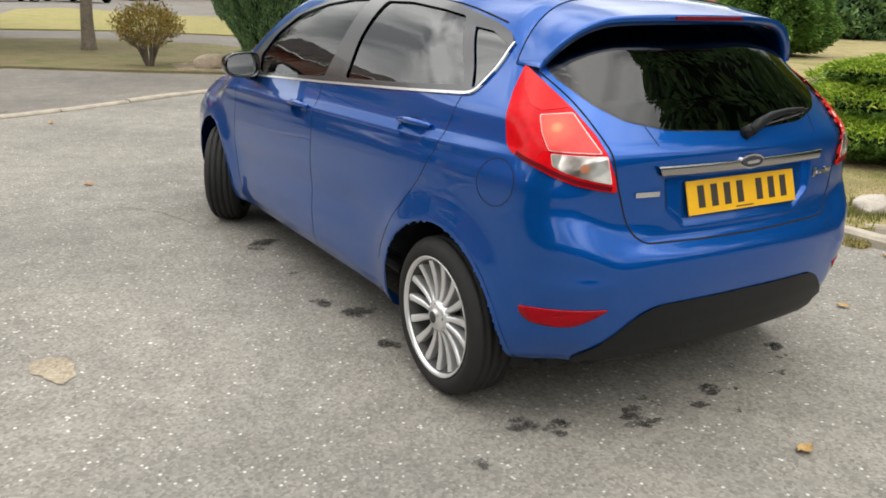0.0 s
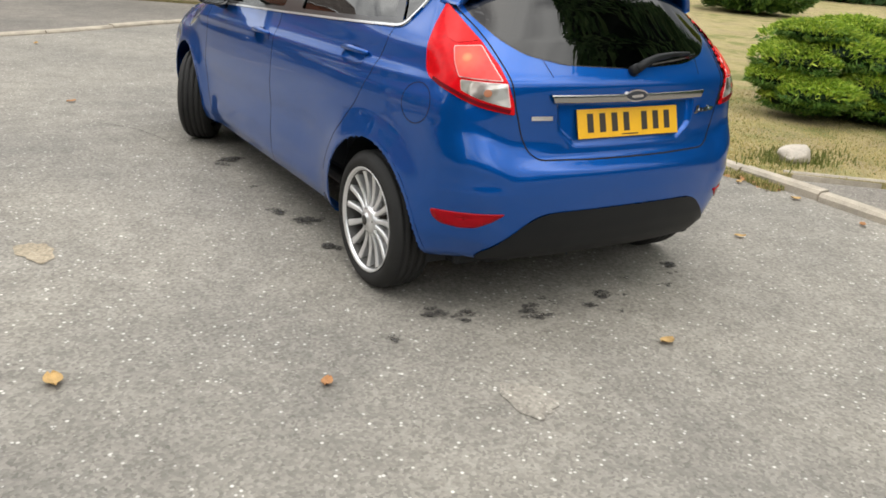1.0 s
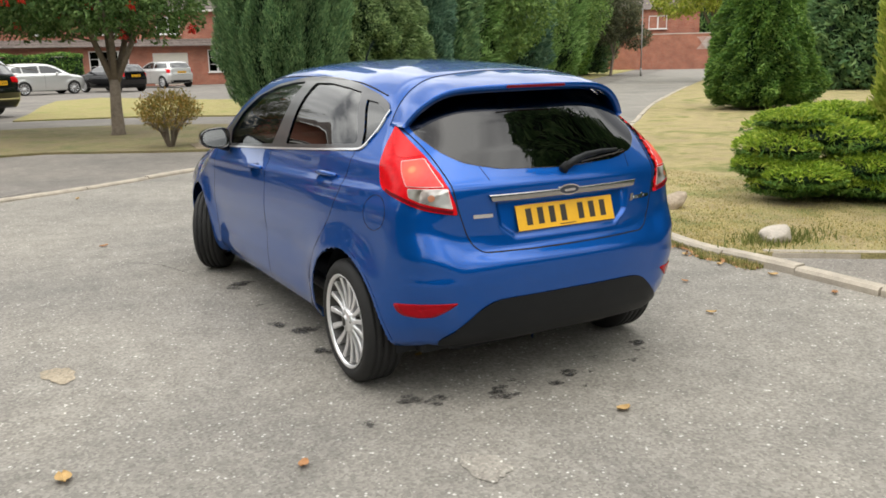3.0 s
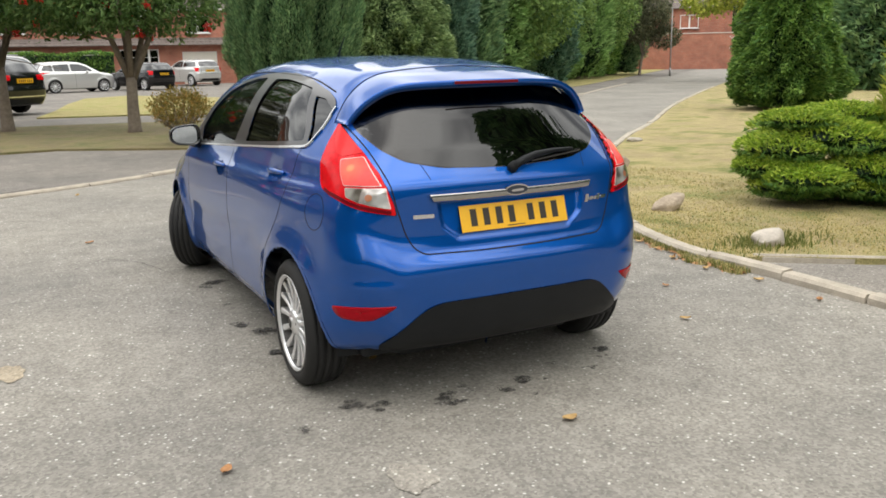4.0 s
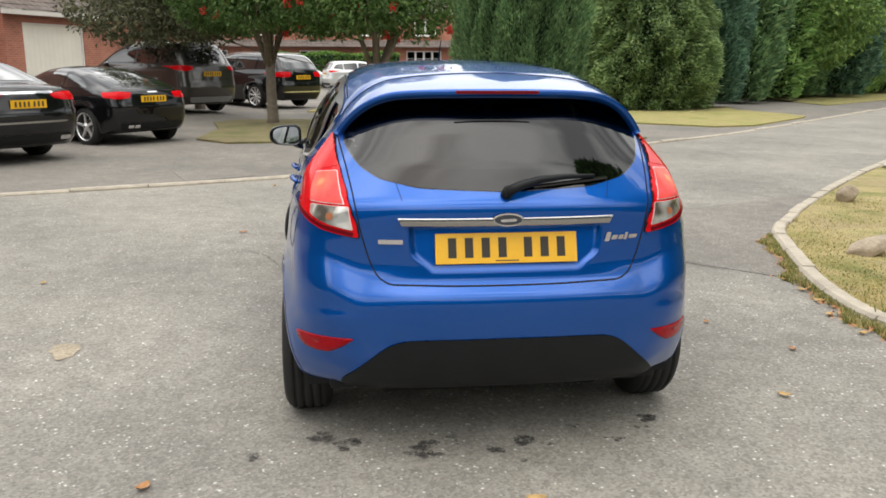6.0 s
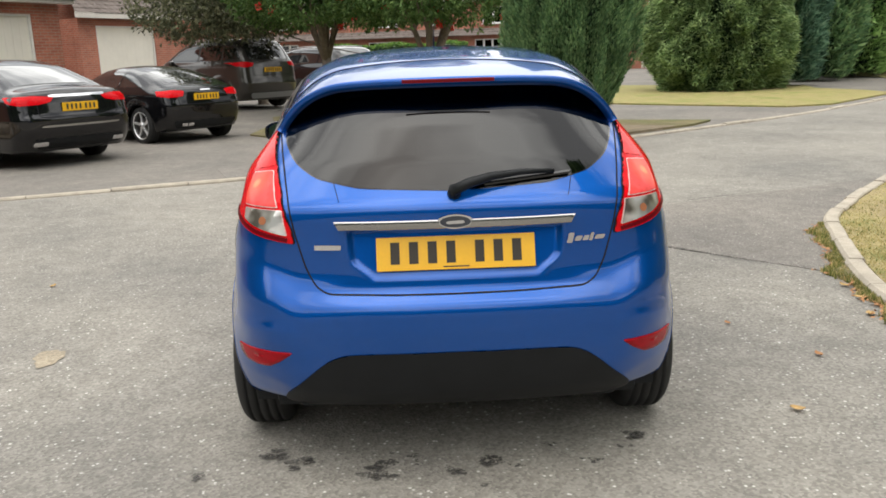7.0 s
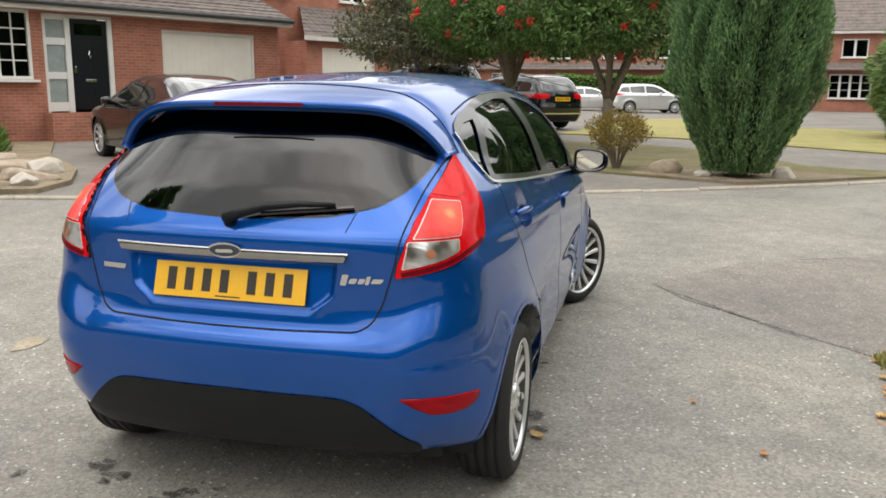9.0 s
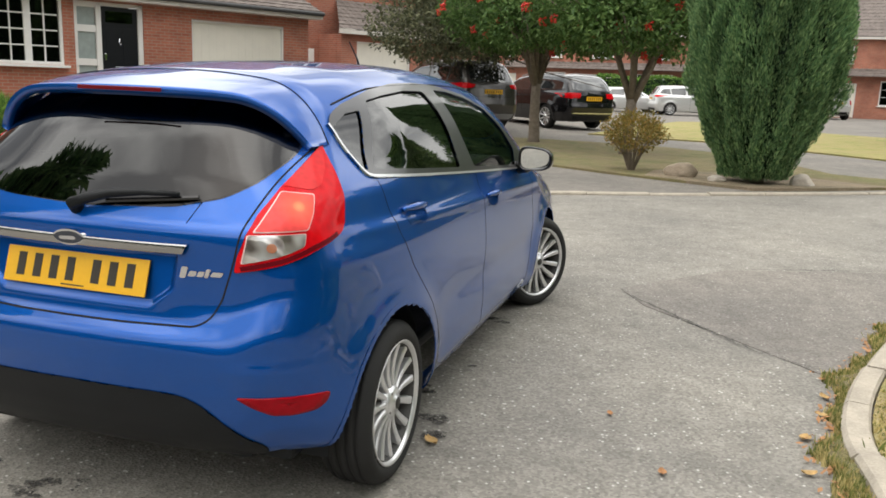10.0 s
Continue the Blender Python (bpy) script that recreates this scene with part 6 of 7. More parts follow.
def twiggy_shrub(x, y):
    r = np.random.default_rng(44)
    root = thing("verge_shrub", "sparse rounded shrub with olive and rusty leaves", "shrub", at=pose(x, y, 0.05))
    n = 3800
    d = r.normal(0, 1, (n, 3))
    d /= np.linalg.norm(d, axis=1, keepdims=True)
    k = 0.45 + 0.6 * r.random(n) ** 0.6
    pts = np.array([0, 0, 0.66]) + d * np.array([0.52, 0.5, 0.34]) * k[:, None] * (1 + 0.25 * lumpy(np.arctan2(d[:, 1], d[:, 0]), d[:, 2] * 3, 3.0))[:, None]
    v, f = sprays(pts, d, 0.6, 0.060, 0.020, r, 0.7)
    piece("crown", v, f, M_SHRUB, root, "small olive and rust leaves")
    for i in range(34):
        e = d[i] * np.array([0.45, 0.45, 0.36]) + np.array([0, 0, 0.6])
        piece("stem", *tube([(0.02 * d[i, 0], 0.02 * d[i, 1], -0.08), (e[0] * 0.35, e[1] * 0.35, 0.28), tuple(e)], [0.014, 0.010, 0.004], 6), M_BARK, root)
    return root


twiggy_shrub(0.62, 11.75)
ROWAN = [(-1.0, 0.2, 2.85, 1.15, 1.1, 0.70), (0.95, -0.2, 2.8, 1.1, 1.0, 0.70), (0.0, 0.8, 3.1, 1.2, 1.0, 0.8), (-0.2, -0.9, 2.8, 1.1, 0.9, 0.62), (0.1, 0.1, 3.8, 1.4, 1.4, 1.0), (-1.5, -0.3, 3.3, 0.9, 0.9, 0.8), (1.5, 0.4, 3.3, 0.9, 0.9, 0.8), (0.3, -0.3, 4.9, 1.2, 1.2, 0.9), (-0.6, 0.3, 5.6, 1.2, 1.2, 1.0), (0.2, 0.1, 6.6, 1.0, 1.0, 0.9)]
leafy_tree("rowan_tree", -2.25, 17.4, 7, ROWAN, 30000, 0.13, 0.050, M_ROWAN, "rowan tree with red berry clusters and grey trunk", 51, 0.13, 1.45, 60, "rowan trees on the verge")
leafy_tree("rowan_tree", 0.19, 15.2, 7, [(b[0] * 0.9, b[1] * 0.9, b[2] - 0.1, *b[3:]) for b in ROWAN], 27000, 0.13, 0.050, M_ROWAN, "rowan tree with red berries behind the olive shrub", 52, 0.125, 1.2, 56, "rowan trees on the verge", (0.05, 0.0))
leafy_tree("bronze_tree", -4.9, 23.0, 7, [(-1.4, -2.4, 2.95, 1.6, 1.4, 0.95), (0.5, -2.2, 2.9, 1.6, 1.3, 0.9), (-0.5, -3.4, 2.75, 1.5, 1.2, 0.8), (-0.5, -1.5, 3.5, 1.6, 1.4, 1.0), (-0.3, -2.4, 4.6, 1.9, 1.8, 1.3), (1.7, -2.8, 2.95, 1.3, 1.0, 0.8), (0.0, -2.6, 5.8, 1.5, 1.4, 1.0), (1.9, -2.2, 4.2, 1.4, 1.3, 1.0)], 27000, 0.13, 0.06, M_DARKLEAF,
           "broad tree with dark bronze-green leaves over the parked cars", 53, 0.15, 1.9)
# tall trees along the far side of the road
ROW = [(15.2, 28.6, 13.0, 1.6, M_CYPRESS, 0.5), (17.8, 30.8, 14.5, 1.8, M_LEYLAND, 0.2), (20.6, 34.2, 15.0, 2.0, M_CYPRESS, 0.3), (23.4, 35.0, 13.0, 1.8, M_BLUECON, 0.4), (26.4, 38.8, 15.0, 2.1, M_LEYLAND, 0.6), (30.0, 41.0, 15.5, 2.2, M_LEYLAND, 0.5),
       (34.0, 45.0, 15.0, 2.3, M_FIR, 0.3), (38.5, 48.0, 16.0, 2.4, M_CYPRESS, 0.4), (60.0, 82.0, 18.0, 4.0, M_LEYLAND, 0.4), (68.0, 76.0, 18.0, 4.2, M_FIR, 0.4), (76.0, 70.0, 17.0, 4.2, M_LEYLAND, 0.4)]
for i, (x, y, h, rad, mt, up) in enumerate(ROW):
    conifer("tall_conifer", x, y, [(0.25, rad * 0.7), (h * 0.12, rad), (h * 0.4, rad * 1.05), (h * 0.7, rad * 0.75), (h * 0.92, rad * 0.3), (h, 0.03)], 26000, 0.42, 0.085, (mt, M_CYPRESS_IN), "tall dense evergreen in a roadside row", 60 + i, up, 0.2, group="roadside evergreens", plumes=8)
for i, (x, y, s) in enumerate(((19.4, 31.6, 1.1), (24.6, 37.6, 1.2), (32.0, 43.2, 1.3))):
    bl = [(-1.4 * s, -0.6, 3.2 * s, 1.6 * s, 1.4 * s, 1.3 * s), (1.5 * s, -0.4, 3.4 * s, 1.7 * s, 1.5 * s, 1.4 * s), (0, -1.4 * s, 3.9 * s, 1.8 * s, 1.3 * s, 1.2 * s), (0.4, -1.0 * s, 2.2 * s, 1.5 * s, 1.2 * s, 0.9 * s), (0.2, 0.8 * s, 5.6 * s, 2.0 * s, 1.8 * s, 1.4 * s), (-0.4, -0.3, 6.6 * s, 1.8 * s, 1.7 * s, 1.3 * s)]
    leafy_tree("roadside_tree", x, y, 6, bl, 15000, 0.22, 0.12, M_LIME, "light green broad-leaved tree in front of the evergreens", 80 + i, 0.13 * s, 1.6 * s, 0, "roadside broad-leaved trees")
for i, (x, y, h, rad) in enumerate(((27.5, 17.2, 8.0, 2.0), (30.5, 15.0, 8.5, 2.1), (33.5, 12.5, 8.0, 2.1), (36.5, 9.5, 8.5, 2.2), (31.5, 20.0, 8.5, 2.0), (40.0, 6.0, 9.0, 2.4))):
    conifer("boundary_conifer", x, y, [(0.1, rad * 0.85), (h * 0.12, rad), (h * 0.5, rad * 0.95), (h * 0.8, rad * 0.5), (h, 0.03)], 11000, 0.45, 0.10, (M_CYPRESS, M_CYPRESS_IN), "dark evergreen in the boundary row behind the lawn", 90 + i, 0.4, 0.2, group="boundary evergreens")
# tall trees behind the camera, mirrored in the rear window; an added unseen hedge closes the road
for i, (x, y, h, rad) in enumerate(((9.0, -3.2, 19.0, 3.2), (13.5, -0.6, 13.0, 2.6), (-9.6, -3.2, 12.5, 2.3), (-13.5, -0.5, 9.0, 2.2))):
    conifer("garden_conifer", x, y, [(0.2, rad * 0.8), (h * 0.15, rad), (h * 0.5, rad * 0.9), (h * 0.8, rad * 0.5), (h, 0.03)], 8000, 0.45, 0.15, (M_CYPRESS, M_CYPRESS_IN), "tall dark evergreen standing behind the road", 110 + i, 0.3, 0.25, group="evergreens behind the road")
leafy_tree("yellowing_tree", 32.7, 29.5, 6, [(-2.4, 0.3, 4.6, 1.7, 1.4, 1.2), (1.6, -0.6, 4.7, 1.8, 1.5, 1.2), (-0.4, -0.9, 5.0, 1.8, 1.5, 1.3), (2.6, -1.6, 5.6, 1.9, 1.6, 1.4), (-1.2, 0.6, 6.4, 2.0, 1.8, 1.4), (0.8, 0.0, 7.6, 2.1, 1.8, 1.4)], 22000, 0.20, 0.10, M_GOLD,
           "light tree with yellowing leaves beside the road", 131, 0.14, 2.6)
leafy_tree("leaning_tree", 38.3, 44.6, 5, [(-1.2, -0.2, 3.4, 1.6, 1.4, 1.1), (1.1, 0.3, 3.8, 1.6, 1.4, 1.2), (0.3, -0.6, 4.6, 1.6, 1.4, 1.1), (-0.7, 0.4, 5.4, 1.5, 1.4, 1.1), (1.9, -0.4, 2.7, 1.2, 1.0, 0.8)], 15000, 0.19, 0.08, M_DARKLEAF,
           "small dark-leaved tree leaning over the roadside lawn", 137, 0.10, 1.5, lean=(0.25, 0.0))
post = thing("street_post", "thin grey metal post standing in the roadside lawn", "post", at=pose(38.6, 41.7, 0.0))
piece("pole", *tube([(0, 0, -0.05), (0, 0, 1.2), (0, 0, 4.6)], [0.055, 0.045, 0.038], 10), M_DISC, post, smooth=True)
piece("base_sleeve", *tube([(0, 0, -0.05), (0, 0, 0.55)], [0.075, 0.07], 10), M_DISC, post, smooth=True)

# ---- houses ----
def wall_mesh(u0, u1, z0, z1, holes, thick=0.28):
    """A wall in the xz plane, its face at y = 0, with openings cut through it."""
    us = sorted({u0, u1, *[h[0] for h in holes], *[h[1] for h in holes]})
    zs = sorted({z0, z1, *[h[2] for h in holes], *[h[3] for h in holes]})
    parts = []
    def solid(a, b):
        return u0 <= a <= u1 and z0 <= b <= z1 and not any(h[0] < a < h[1] and h[2] < b < h[3] for h in holes)
    vs, fs = [], []
    def quad(*p):
        k = len(vs)
        vs.extend(p)
        fs.append((k, k + 1, k + 2, k + 3))
    for i in range(len(us) - 1):
        for j in range(len(zs) - 1):
            a, b, c, d = us[i], us[i + 1], zs[j], zs[j + 1]
            if not solid((a + b) / 2, (c + d) / 2):
                continue
            quad((a, 0, c), (b, 0, c), (b, 0, d), (a, 0, d))
            quad((b, thick, c), (a, thick, c), (a, thick, d), (b, thick, d))
            for (p, q, r, s, na, nb) in ((a, c, a, d, a - 1e-3, (c + d) / 2), (b, d, b, c, b + 1e-3, (c + d) / 2), (a, d, b, d, (a + b) / 2, d + 1e-3), (b, c, a, c, (a + b) / 2, c - 1e-3)):
                if not solid(na, nb):
                    quad((p, 0, q), (r, 0, s), (r, thick, s), (p, thick, q))
    return vs, fs


def tiled_roof(name, u0, u1, y0, z0, y1, z1, parent, course=0.27, hip0=0.0, hip1=0.0):
    """A roof slope of overlapping courses of rolled tiles; hips draw the upper ends in."""
    roof = attach(new(name), parent, "courses of brown concrete tiles")
    n = max(2, int(math.hypot(y1 - y0, z1 - z0) / course))
    for i in range(n):
        a, b = i / n, min((i + 1.25) / n, 1.0)
        ua, ub, uc, ud = u0 + hip0 * a, u1 - hip1 * a, u0 + hip0 * b, u1 - hip1 * b
        m = max(6, int((ub - ua) / 0.075))
        q = np.linspace(0, 1, m + 1)
        lu, hu = ua + (ub - ua) * q, uc + (ud - uc) * q
        roll = 0.022 * np.abs(np.sin(lu * math.pi / 0.30 + i * 0.4)) + 0.006 * np.sin(lu * 1.7 + i * 2.3)
        lo = (y0 + (y1 - y0) * a, z0 + (z1 - z0) * a)
        hi = (y0 + (y1 - y0) * b, z0 + (z1 - z0) * b)
        vs = np.vstack([np.column_stack([lu, np.full(m + 1, lo[0]), np.full(m + 1, lo[1])]), np.column_stack([lu, np.full(m + 1, lo[0]), lo[1] + 0.045 + roll]),
                        np.column_stack([hu, np.full(m + 1, hi[0]), hi[1] + 0.012 + roll])])
        k = m + 1
        piece("tile_course", vs, [(r * k + j, r * k + j + 1, (r + 1) * k + j + 1, (r + 1) * k + j) for r in range(2) for j in range(m)], M_TILE, roof)
    return roof


def window(parent, u0, u1, z0, z1, cols, rows, lights, y=0.06):
    w = attach(new("window"), parent, "white framed window with small panes")
    fr = 0.07
    for (cx, cz, sx, sz) in (((u0 + u1) / 2, z1 - fr / 2, u1 - u0, fr), ((u0 + u1) / 2, z0 + fr / 2, u1 - u0, fr), (u0 + fr / 2, (z0 + z1) / 2, fr, z1 - z0 - 2 * fr), (u1 - fr / 2, (z0 + z1) / 2, fr, z1 - z0 - 2 * fr)):
        block("frame_bar", cx, y, cz, sx, 0.09, sz, M_WHITE, w, bevel=0.006)
    pitch = (u1 - u0 - fr) / lights
    for k in range(1, lights):
        block("mullion", u0 + fr / 2 + k * pitch, y, (z0 + z1) / 2, 0.15, 0.085, z1 - z0 - 2 * fr, M_WHITE, w, bevel=0.006)
    for k in range(lights):
        a, b = u0 + fr / 2 + k * pitch + 0.075, u0 + fr / 2 + (k + 1) * pitch - 0.075
        block("window_pane", (a + b) / 2, y + 0.02, (z0 + z1) / 2, b - a, 0.008, z1 - z0 - 2 * fr, M_PANE, w, bevel=0)
        for c in range(1, cols):
            block("glazing_bar", a + (b - a) * c / cols, y, (z0 + z1) / 2, 0.028, 0.05, z1 - z0 - 2 * fr, M_WHITE, w, bevel=0)
        for r in range(1, rows):
            block("glazing_bar", (a + b) / 2, y, z0 + fr + (z1 - z0 - 2 * fr) * r / rows, b - a, 0.048, 0.028, M_WHITE, w, bevel=0)
    block("window_sill", (u0 + u1) / 2, -0.04, z0 - 0.035, u1 - u0 + 0.16, 0.24, 0.06, M_WHITE, w, bevel=0.01)
    # dark sheet behind the panes takes the place of an unlit room
    block("unlit_room_sheet", (u0 + u1) / 2, 0.55, (z0 + z1) / 2, u1 - u0 + 0.3, 0.03, z1 - z0 + 0.3, M_ROOMDARK, w, bevel=0)
    return w


def garage_door(parent, u0, u1, z0, z1):
    g = attach(new("garage_door"), parent, "cream up-and-over garage door")
    block("door_leaf", (u0 + u1) / 2, 0.14, (z0 + z1) / 2, u1 - u0 - 0.1, 0.05, z1 - z0 - 0.05, M_CREAM, g, bevel=0.006)
    n = 12
    for i in range(n):
        block("door_rib", u0 + 0.1 + (u1 - u0 - 0.2) * (i + 0.5) / n, 0.112, (z0 + z1) / 2, (u1 - u0 - 0.2) / n - 0.008, 0.006, z1 - z0 - 0.25, M_CREAM, g, bevel=0.003)
    for x in (u0 + 0.025, u1 - 0.025):
        block("door_jamb", x, 0.10, (z0 + z1) / 2, 0.05, 0.12, z1 - z0, M_WHITE, g, bevel=0.004)
    block("door_head", (u0 + u1) / 2, 0.10, z1 - 0.025, u1 - u0 - 0.1, 0.12, 0.05, M_WHITE, g, bevel=0.004)
    block("door_pull", (u0 + u1) / 2, 0.09, z0 + 0.95, 0.06, 0.03, 0.14, M_GREYPLASTIC, g, bevel=0.004)
    return g


HOUSE_TURN = math.degrees(math.atan2(0.879, 0.477))


def house_a():
    h = thing("brick_house", "red-brick house with brown tiled roof and black front door", "house", at=pose(-13.65, 11.36, 0.0, 0, 0, HOUSE_TURN))
    holes = [(-0.72, 2.26, 1.48, 3.02), (2.52, 4.18, 0.72, 2.98), (5.46, 8.24, 0.05, 2.76)]
    piece("wall", *wall_mesh(-9.0, 9.05, -0.2, 3.12, holes), M_BRICK, h, "red stretcher-bond brick wall")
    window(h, -0.72, 2.26, 1.48, 3.02, 2, 4, 4)
    for x0 in (9.05,):
        block("side_wall", x0 - 0.14, 3.0, 1.46, 0.28, 5.4, 3.32, M_BRICK, h, bevel=0)
    # entrance: side light and panelled black door
    e = attach(new("entrance"), h, "white framed entrance with glazed side light")
    for cx, sx in ((2.56, 0.08), (3.10, 0.12), (4.12, 0.12)):
        block("frame_post", cx, 0.08, 1.85, sx, 0.10, 2.26, M_WHITE, e, bevel=0.006)
    block("frame_head", 3.35, 0.08, 2.94, 1.66, 0.10, 0.08, M_WHITE, e, bevel=0.006)
    for z0, z1 in ((0.98, 1.50), (1.66, 2.28), (2.44, 2.86)):
        block("window_pane", 2.82, 0.10, (z0 + z1) / 2, 0.40, 0.01, z1 - z0, M_FROST, e, bevel=0)
    for zc, sz in ((0.86, 0.22), (1.58, 0.16), (2.36, 0.16), (2.88, 0.06)):
        block("side_rail", 2.82, 0.09, zc, 0.44, 0.06, sz, M_WHITE, e, bevel=0.004)
    d = attach(new("front_door"), e, "black panelled front door")
    block("door_leaf", 3.61, 0.11, 1.84, 0.90, 0.05, 2.10, M_BLACKDOOR, d, bevel=0.004)
    for x in (3.40, 3.82):
        for z0, z1 in ((0.92, 1.35), (1.60, 2.40)):
            block("door_panel", x, 0.082, (z0 + z1) / 2, 0.26, 0.012, z1 - z0, M_BLACKDOOR, d, bevel=0.004)
    block("fan_light", 3.61, 0.080, 2.66, 0.66, 0.012, 0.26, M_PANE, d, bevel=0)
    block("letter_plate", 3.61, 0.078, 1.47, 0.26, 0.012, 0.06, M_CHROME, d, bevel=0.004)
    piece("door_knocker", *tube([(3.61, 0.07, 2.16), (3.585, 0.055, 2.08), (3.61, 0.05, 2.0), (3.635, 0.055, 2.06)], 0.014, 8), M_CHROME, d)
    block("door_handle", 3.24, 0.06, 1.72, 0.05, 0.05, 0.16, M_CHROME, d, bevel=0.006)
    block("entrance_step", 3.35, -0.22, 0.32, 1.9, 0.55, 0.8, M_BRICK, h, bevel=0.01)
    # dark sheet in place of the unlit hall
    block("unlit_hall_sheet", 3.35, 0.9, 1.8, 1.7, 0.05, 2.4, M_ROOMDARK, e, bevel=0)
    garage_door(h, 5.46, 8.24, 0.05, 2.76)
    # lean-to roof, fascia and gutter; upper storey behind
    tiled_roof("roof", -9.2, 9.3, -0.36, 3.20, 1.35, 3.86, h)
    tiled_roof("garage_roof", 5.0, 9.3, 1.30, 3.85, 3.6, 4.85, h, hip1=2.2)
    block("fascia", 0.05, -0.345, 3.12, 18.5, 0.03, 0.19, M_FASCIA, h, "pale painted fascia board")
    block("soffit", 0.05, -0.17, 3.035, 18.5, 0.34, 0.02, M_FASCIA, h)
    piece("gutter", *tube([(-9.2, -0.41, 3.19), (9.3, -0.41, 3.17)], 0.055, 10), M_GREYPLASTIC, h)
    block("upper_wall", -1.7, 1.75, 5.0, 14.9, 0.8, 2.6, M_BRICK, h, bevel=0)
    block("rear_wall", 8.0, 4.1, 5.6, 5.0, 0.3, 3.6, M_BRICK, h, bevel=0)
    block("lead_flashing", -1.7, 1.335, 3.86, 14.9, 0.02, 0.16, M_GREYPLASTIC, h, bevel=0)
    tiled_roof("upper_roof", -9.4, 5.4, 0.95, 6.3, 4.0, 8.0, h)
    return h


def house_b():
    h = thing("brick_garage_house", "red-brick house with projecting cream-doored garage and tiled roof", "house", at=pose(-11.6, 27.9, 0.0, 0, 0, HOUSE_TURN))
    piece("wall", *wall_mesh(-0.75, 4.2, -0.2, 3.1, [(0.02, 2.82, 0.05, 2.86)]), M_BRICK, h, "red brick wall")
    garage_door(h, 0.02, 2.82, 0.05, 2.86)
    block("side_wall", -0.61, 3.2, 1.45, 0.28, 5.8, 3.3, M_BRICK, h, bevel=0)
    block("side_wall", 4.06, 3.2, 1.45, 0.28, 5.8, 3.3, M_BRICK, h, bevel=0)
    tiled_roof("roof", -1.1, 4.6, -0.36, 3.25, 1.5, 4.5, h, hip0=1.2, hip1=0.0)
    piece("upper_wall", [(a, 1.5 + b, c) for a, b, c in wall_mesh(-4.0, 5.0, 2.6, 7.4, [(-1.9, -0.45, 4.85, 6.25), (2.2, 3.6, 4.85, 6.25)])[0]], wall_mesh(-4.0, 5.0, 2.6, 7.4, [(-1.9, -0.45, 4.85, 6.25), (2.2, 3.6, 4.85, 6.25)])[1], M_BRICK, h)
    for k in (-1.9, 2.2):
        window(h, k, k + 1.45 if k < 0 else k + 1.4, 4.85, 6.25, 1, 1, 2).matrix_basis = pose(0, 1.5, 0)
    tiled_roof("upper_roof", -4.4, 5.4, 1.1, 7.35, 4.5, 9.2, h)
    block("fascia", 1.75, -0.345, 3.2, 5.7, 0.03, 0.2, M_FASCIA, h, "pale painted fascia board")
    for x in (-1.75, -1.25):
        block("meter_box", x, 1.44, 2.25, 0.42, 0.12, 0.55, M_WHITE, h, bevel=0.01)
    block("lower_wall", -2.4, 1.62, 1.2, 3.3, 0.24, 2.9, M_BRICK, h, bevel=0)
    block("front_porch_wall", 7.2, 1.5, 1.45, 6.0, 0.3, 3.3, M_BRICK, h, bevel=0)
    tiled_roof("porch_roof", 4.2, 10.4, 1.1, 3.2, 4.5, 4.9, h)
    return h


def house_row():
    h = thing("brick_terrace", "row of red-brick houses with white windows and garages", "house", at=pose(-16.0, 62.0, 0.0, 0, 0, -7))
    holes = []
    for k in range(5):
        b = k * 8.0
        holes += [(b + 0.8, b + 3.2, 0.05, 2.3), (b + 4.6, b + 7.2, 0.9, 2.5), (b + 1.2, b + 2.8, 3.6, 4.8), (b + 5.2, b + 6.8, 3.6, 4.8)]
    piece("wall", *wall_mesh(-2.0, 42.0, -0.2, 5.3, holes), M_BRICK, h, "red brick terrace wall")
    for k in range(5):
        b = k * 8.0
        garage_door(h, b + 0.8, b + 3.2, 0.05, 2.3)
        window(h, b + 4.6, b + 7.2, 0.9, 2.5, 1, 3, 4)
        window(h, b + 1.2, b + 2.8, 3.6, 4.8, 1, 1, 2)
        window(h, b + 5.2, b + 6.8, 3.6, 4.8, 1, 1, 2)
    tiled_roof("roof", -2.3, 42.3, -0.4, 5.3, 4.4, 8.6, h, 0.4)
    tiled_roof("porch_roof", -2.0, 42.0, -0.8, 2.75, 0.1, 3.3, h, 0.3)
    block("fascia", 20, -0.38, 5.24, 44.6, 0.03, 0.2, M_FASCIA, h)
    return h


def far_wall():
    h = thing("garden_wall_house", "brick house and wall with trellis far down the road", "house", at=pose(46.0, 68.0, 0.0, 0, 0, -38))
    piece("wall", *wall_mesh(0.0, 34.0, -0.2, 3.4, [(4, 6.4, 0.05, 2.4)]), M_BRICK, h, "long red brick wall")
    garage_door(h, 4.0, 6.4, 0.05, 2.4)
    block("upper_wall", 9.0, 3.0, 4.0, 18.0, 0.3, 4.0, M_BRICK, h, bevel=0)
    for k in (2.0, 8.0, 13.0):
        w = window(h, k, k + 1.8, 4.0, 5.3, 1, 1, 2)
        w.matrix_basis = pose(0, 2.78, 0)
    tiled_roof("roof", -0.5, 18.5, 2.5, 5.9, 6.5, 8.6, h, 0.4)
    for i in range(14):
        for s in (-1, 1):
            b = block("trellis_slat", 0, 0, 0, 0.04, 0.02, 1.6, M_WHITE, h, bevel=0, m=pose(18 + i * 0.22, -0.05, 2.5, 0, s * 40, 0))
    block("coping", 17.0, 0.14, 3.43, 34.2, 0.4, 0.07, M_FASCIA, h, bevel=0.01)
    return h


house_a()
house_b()
house_row()
far_wall()

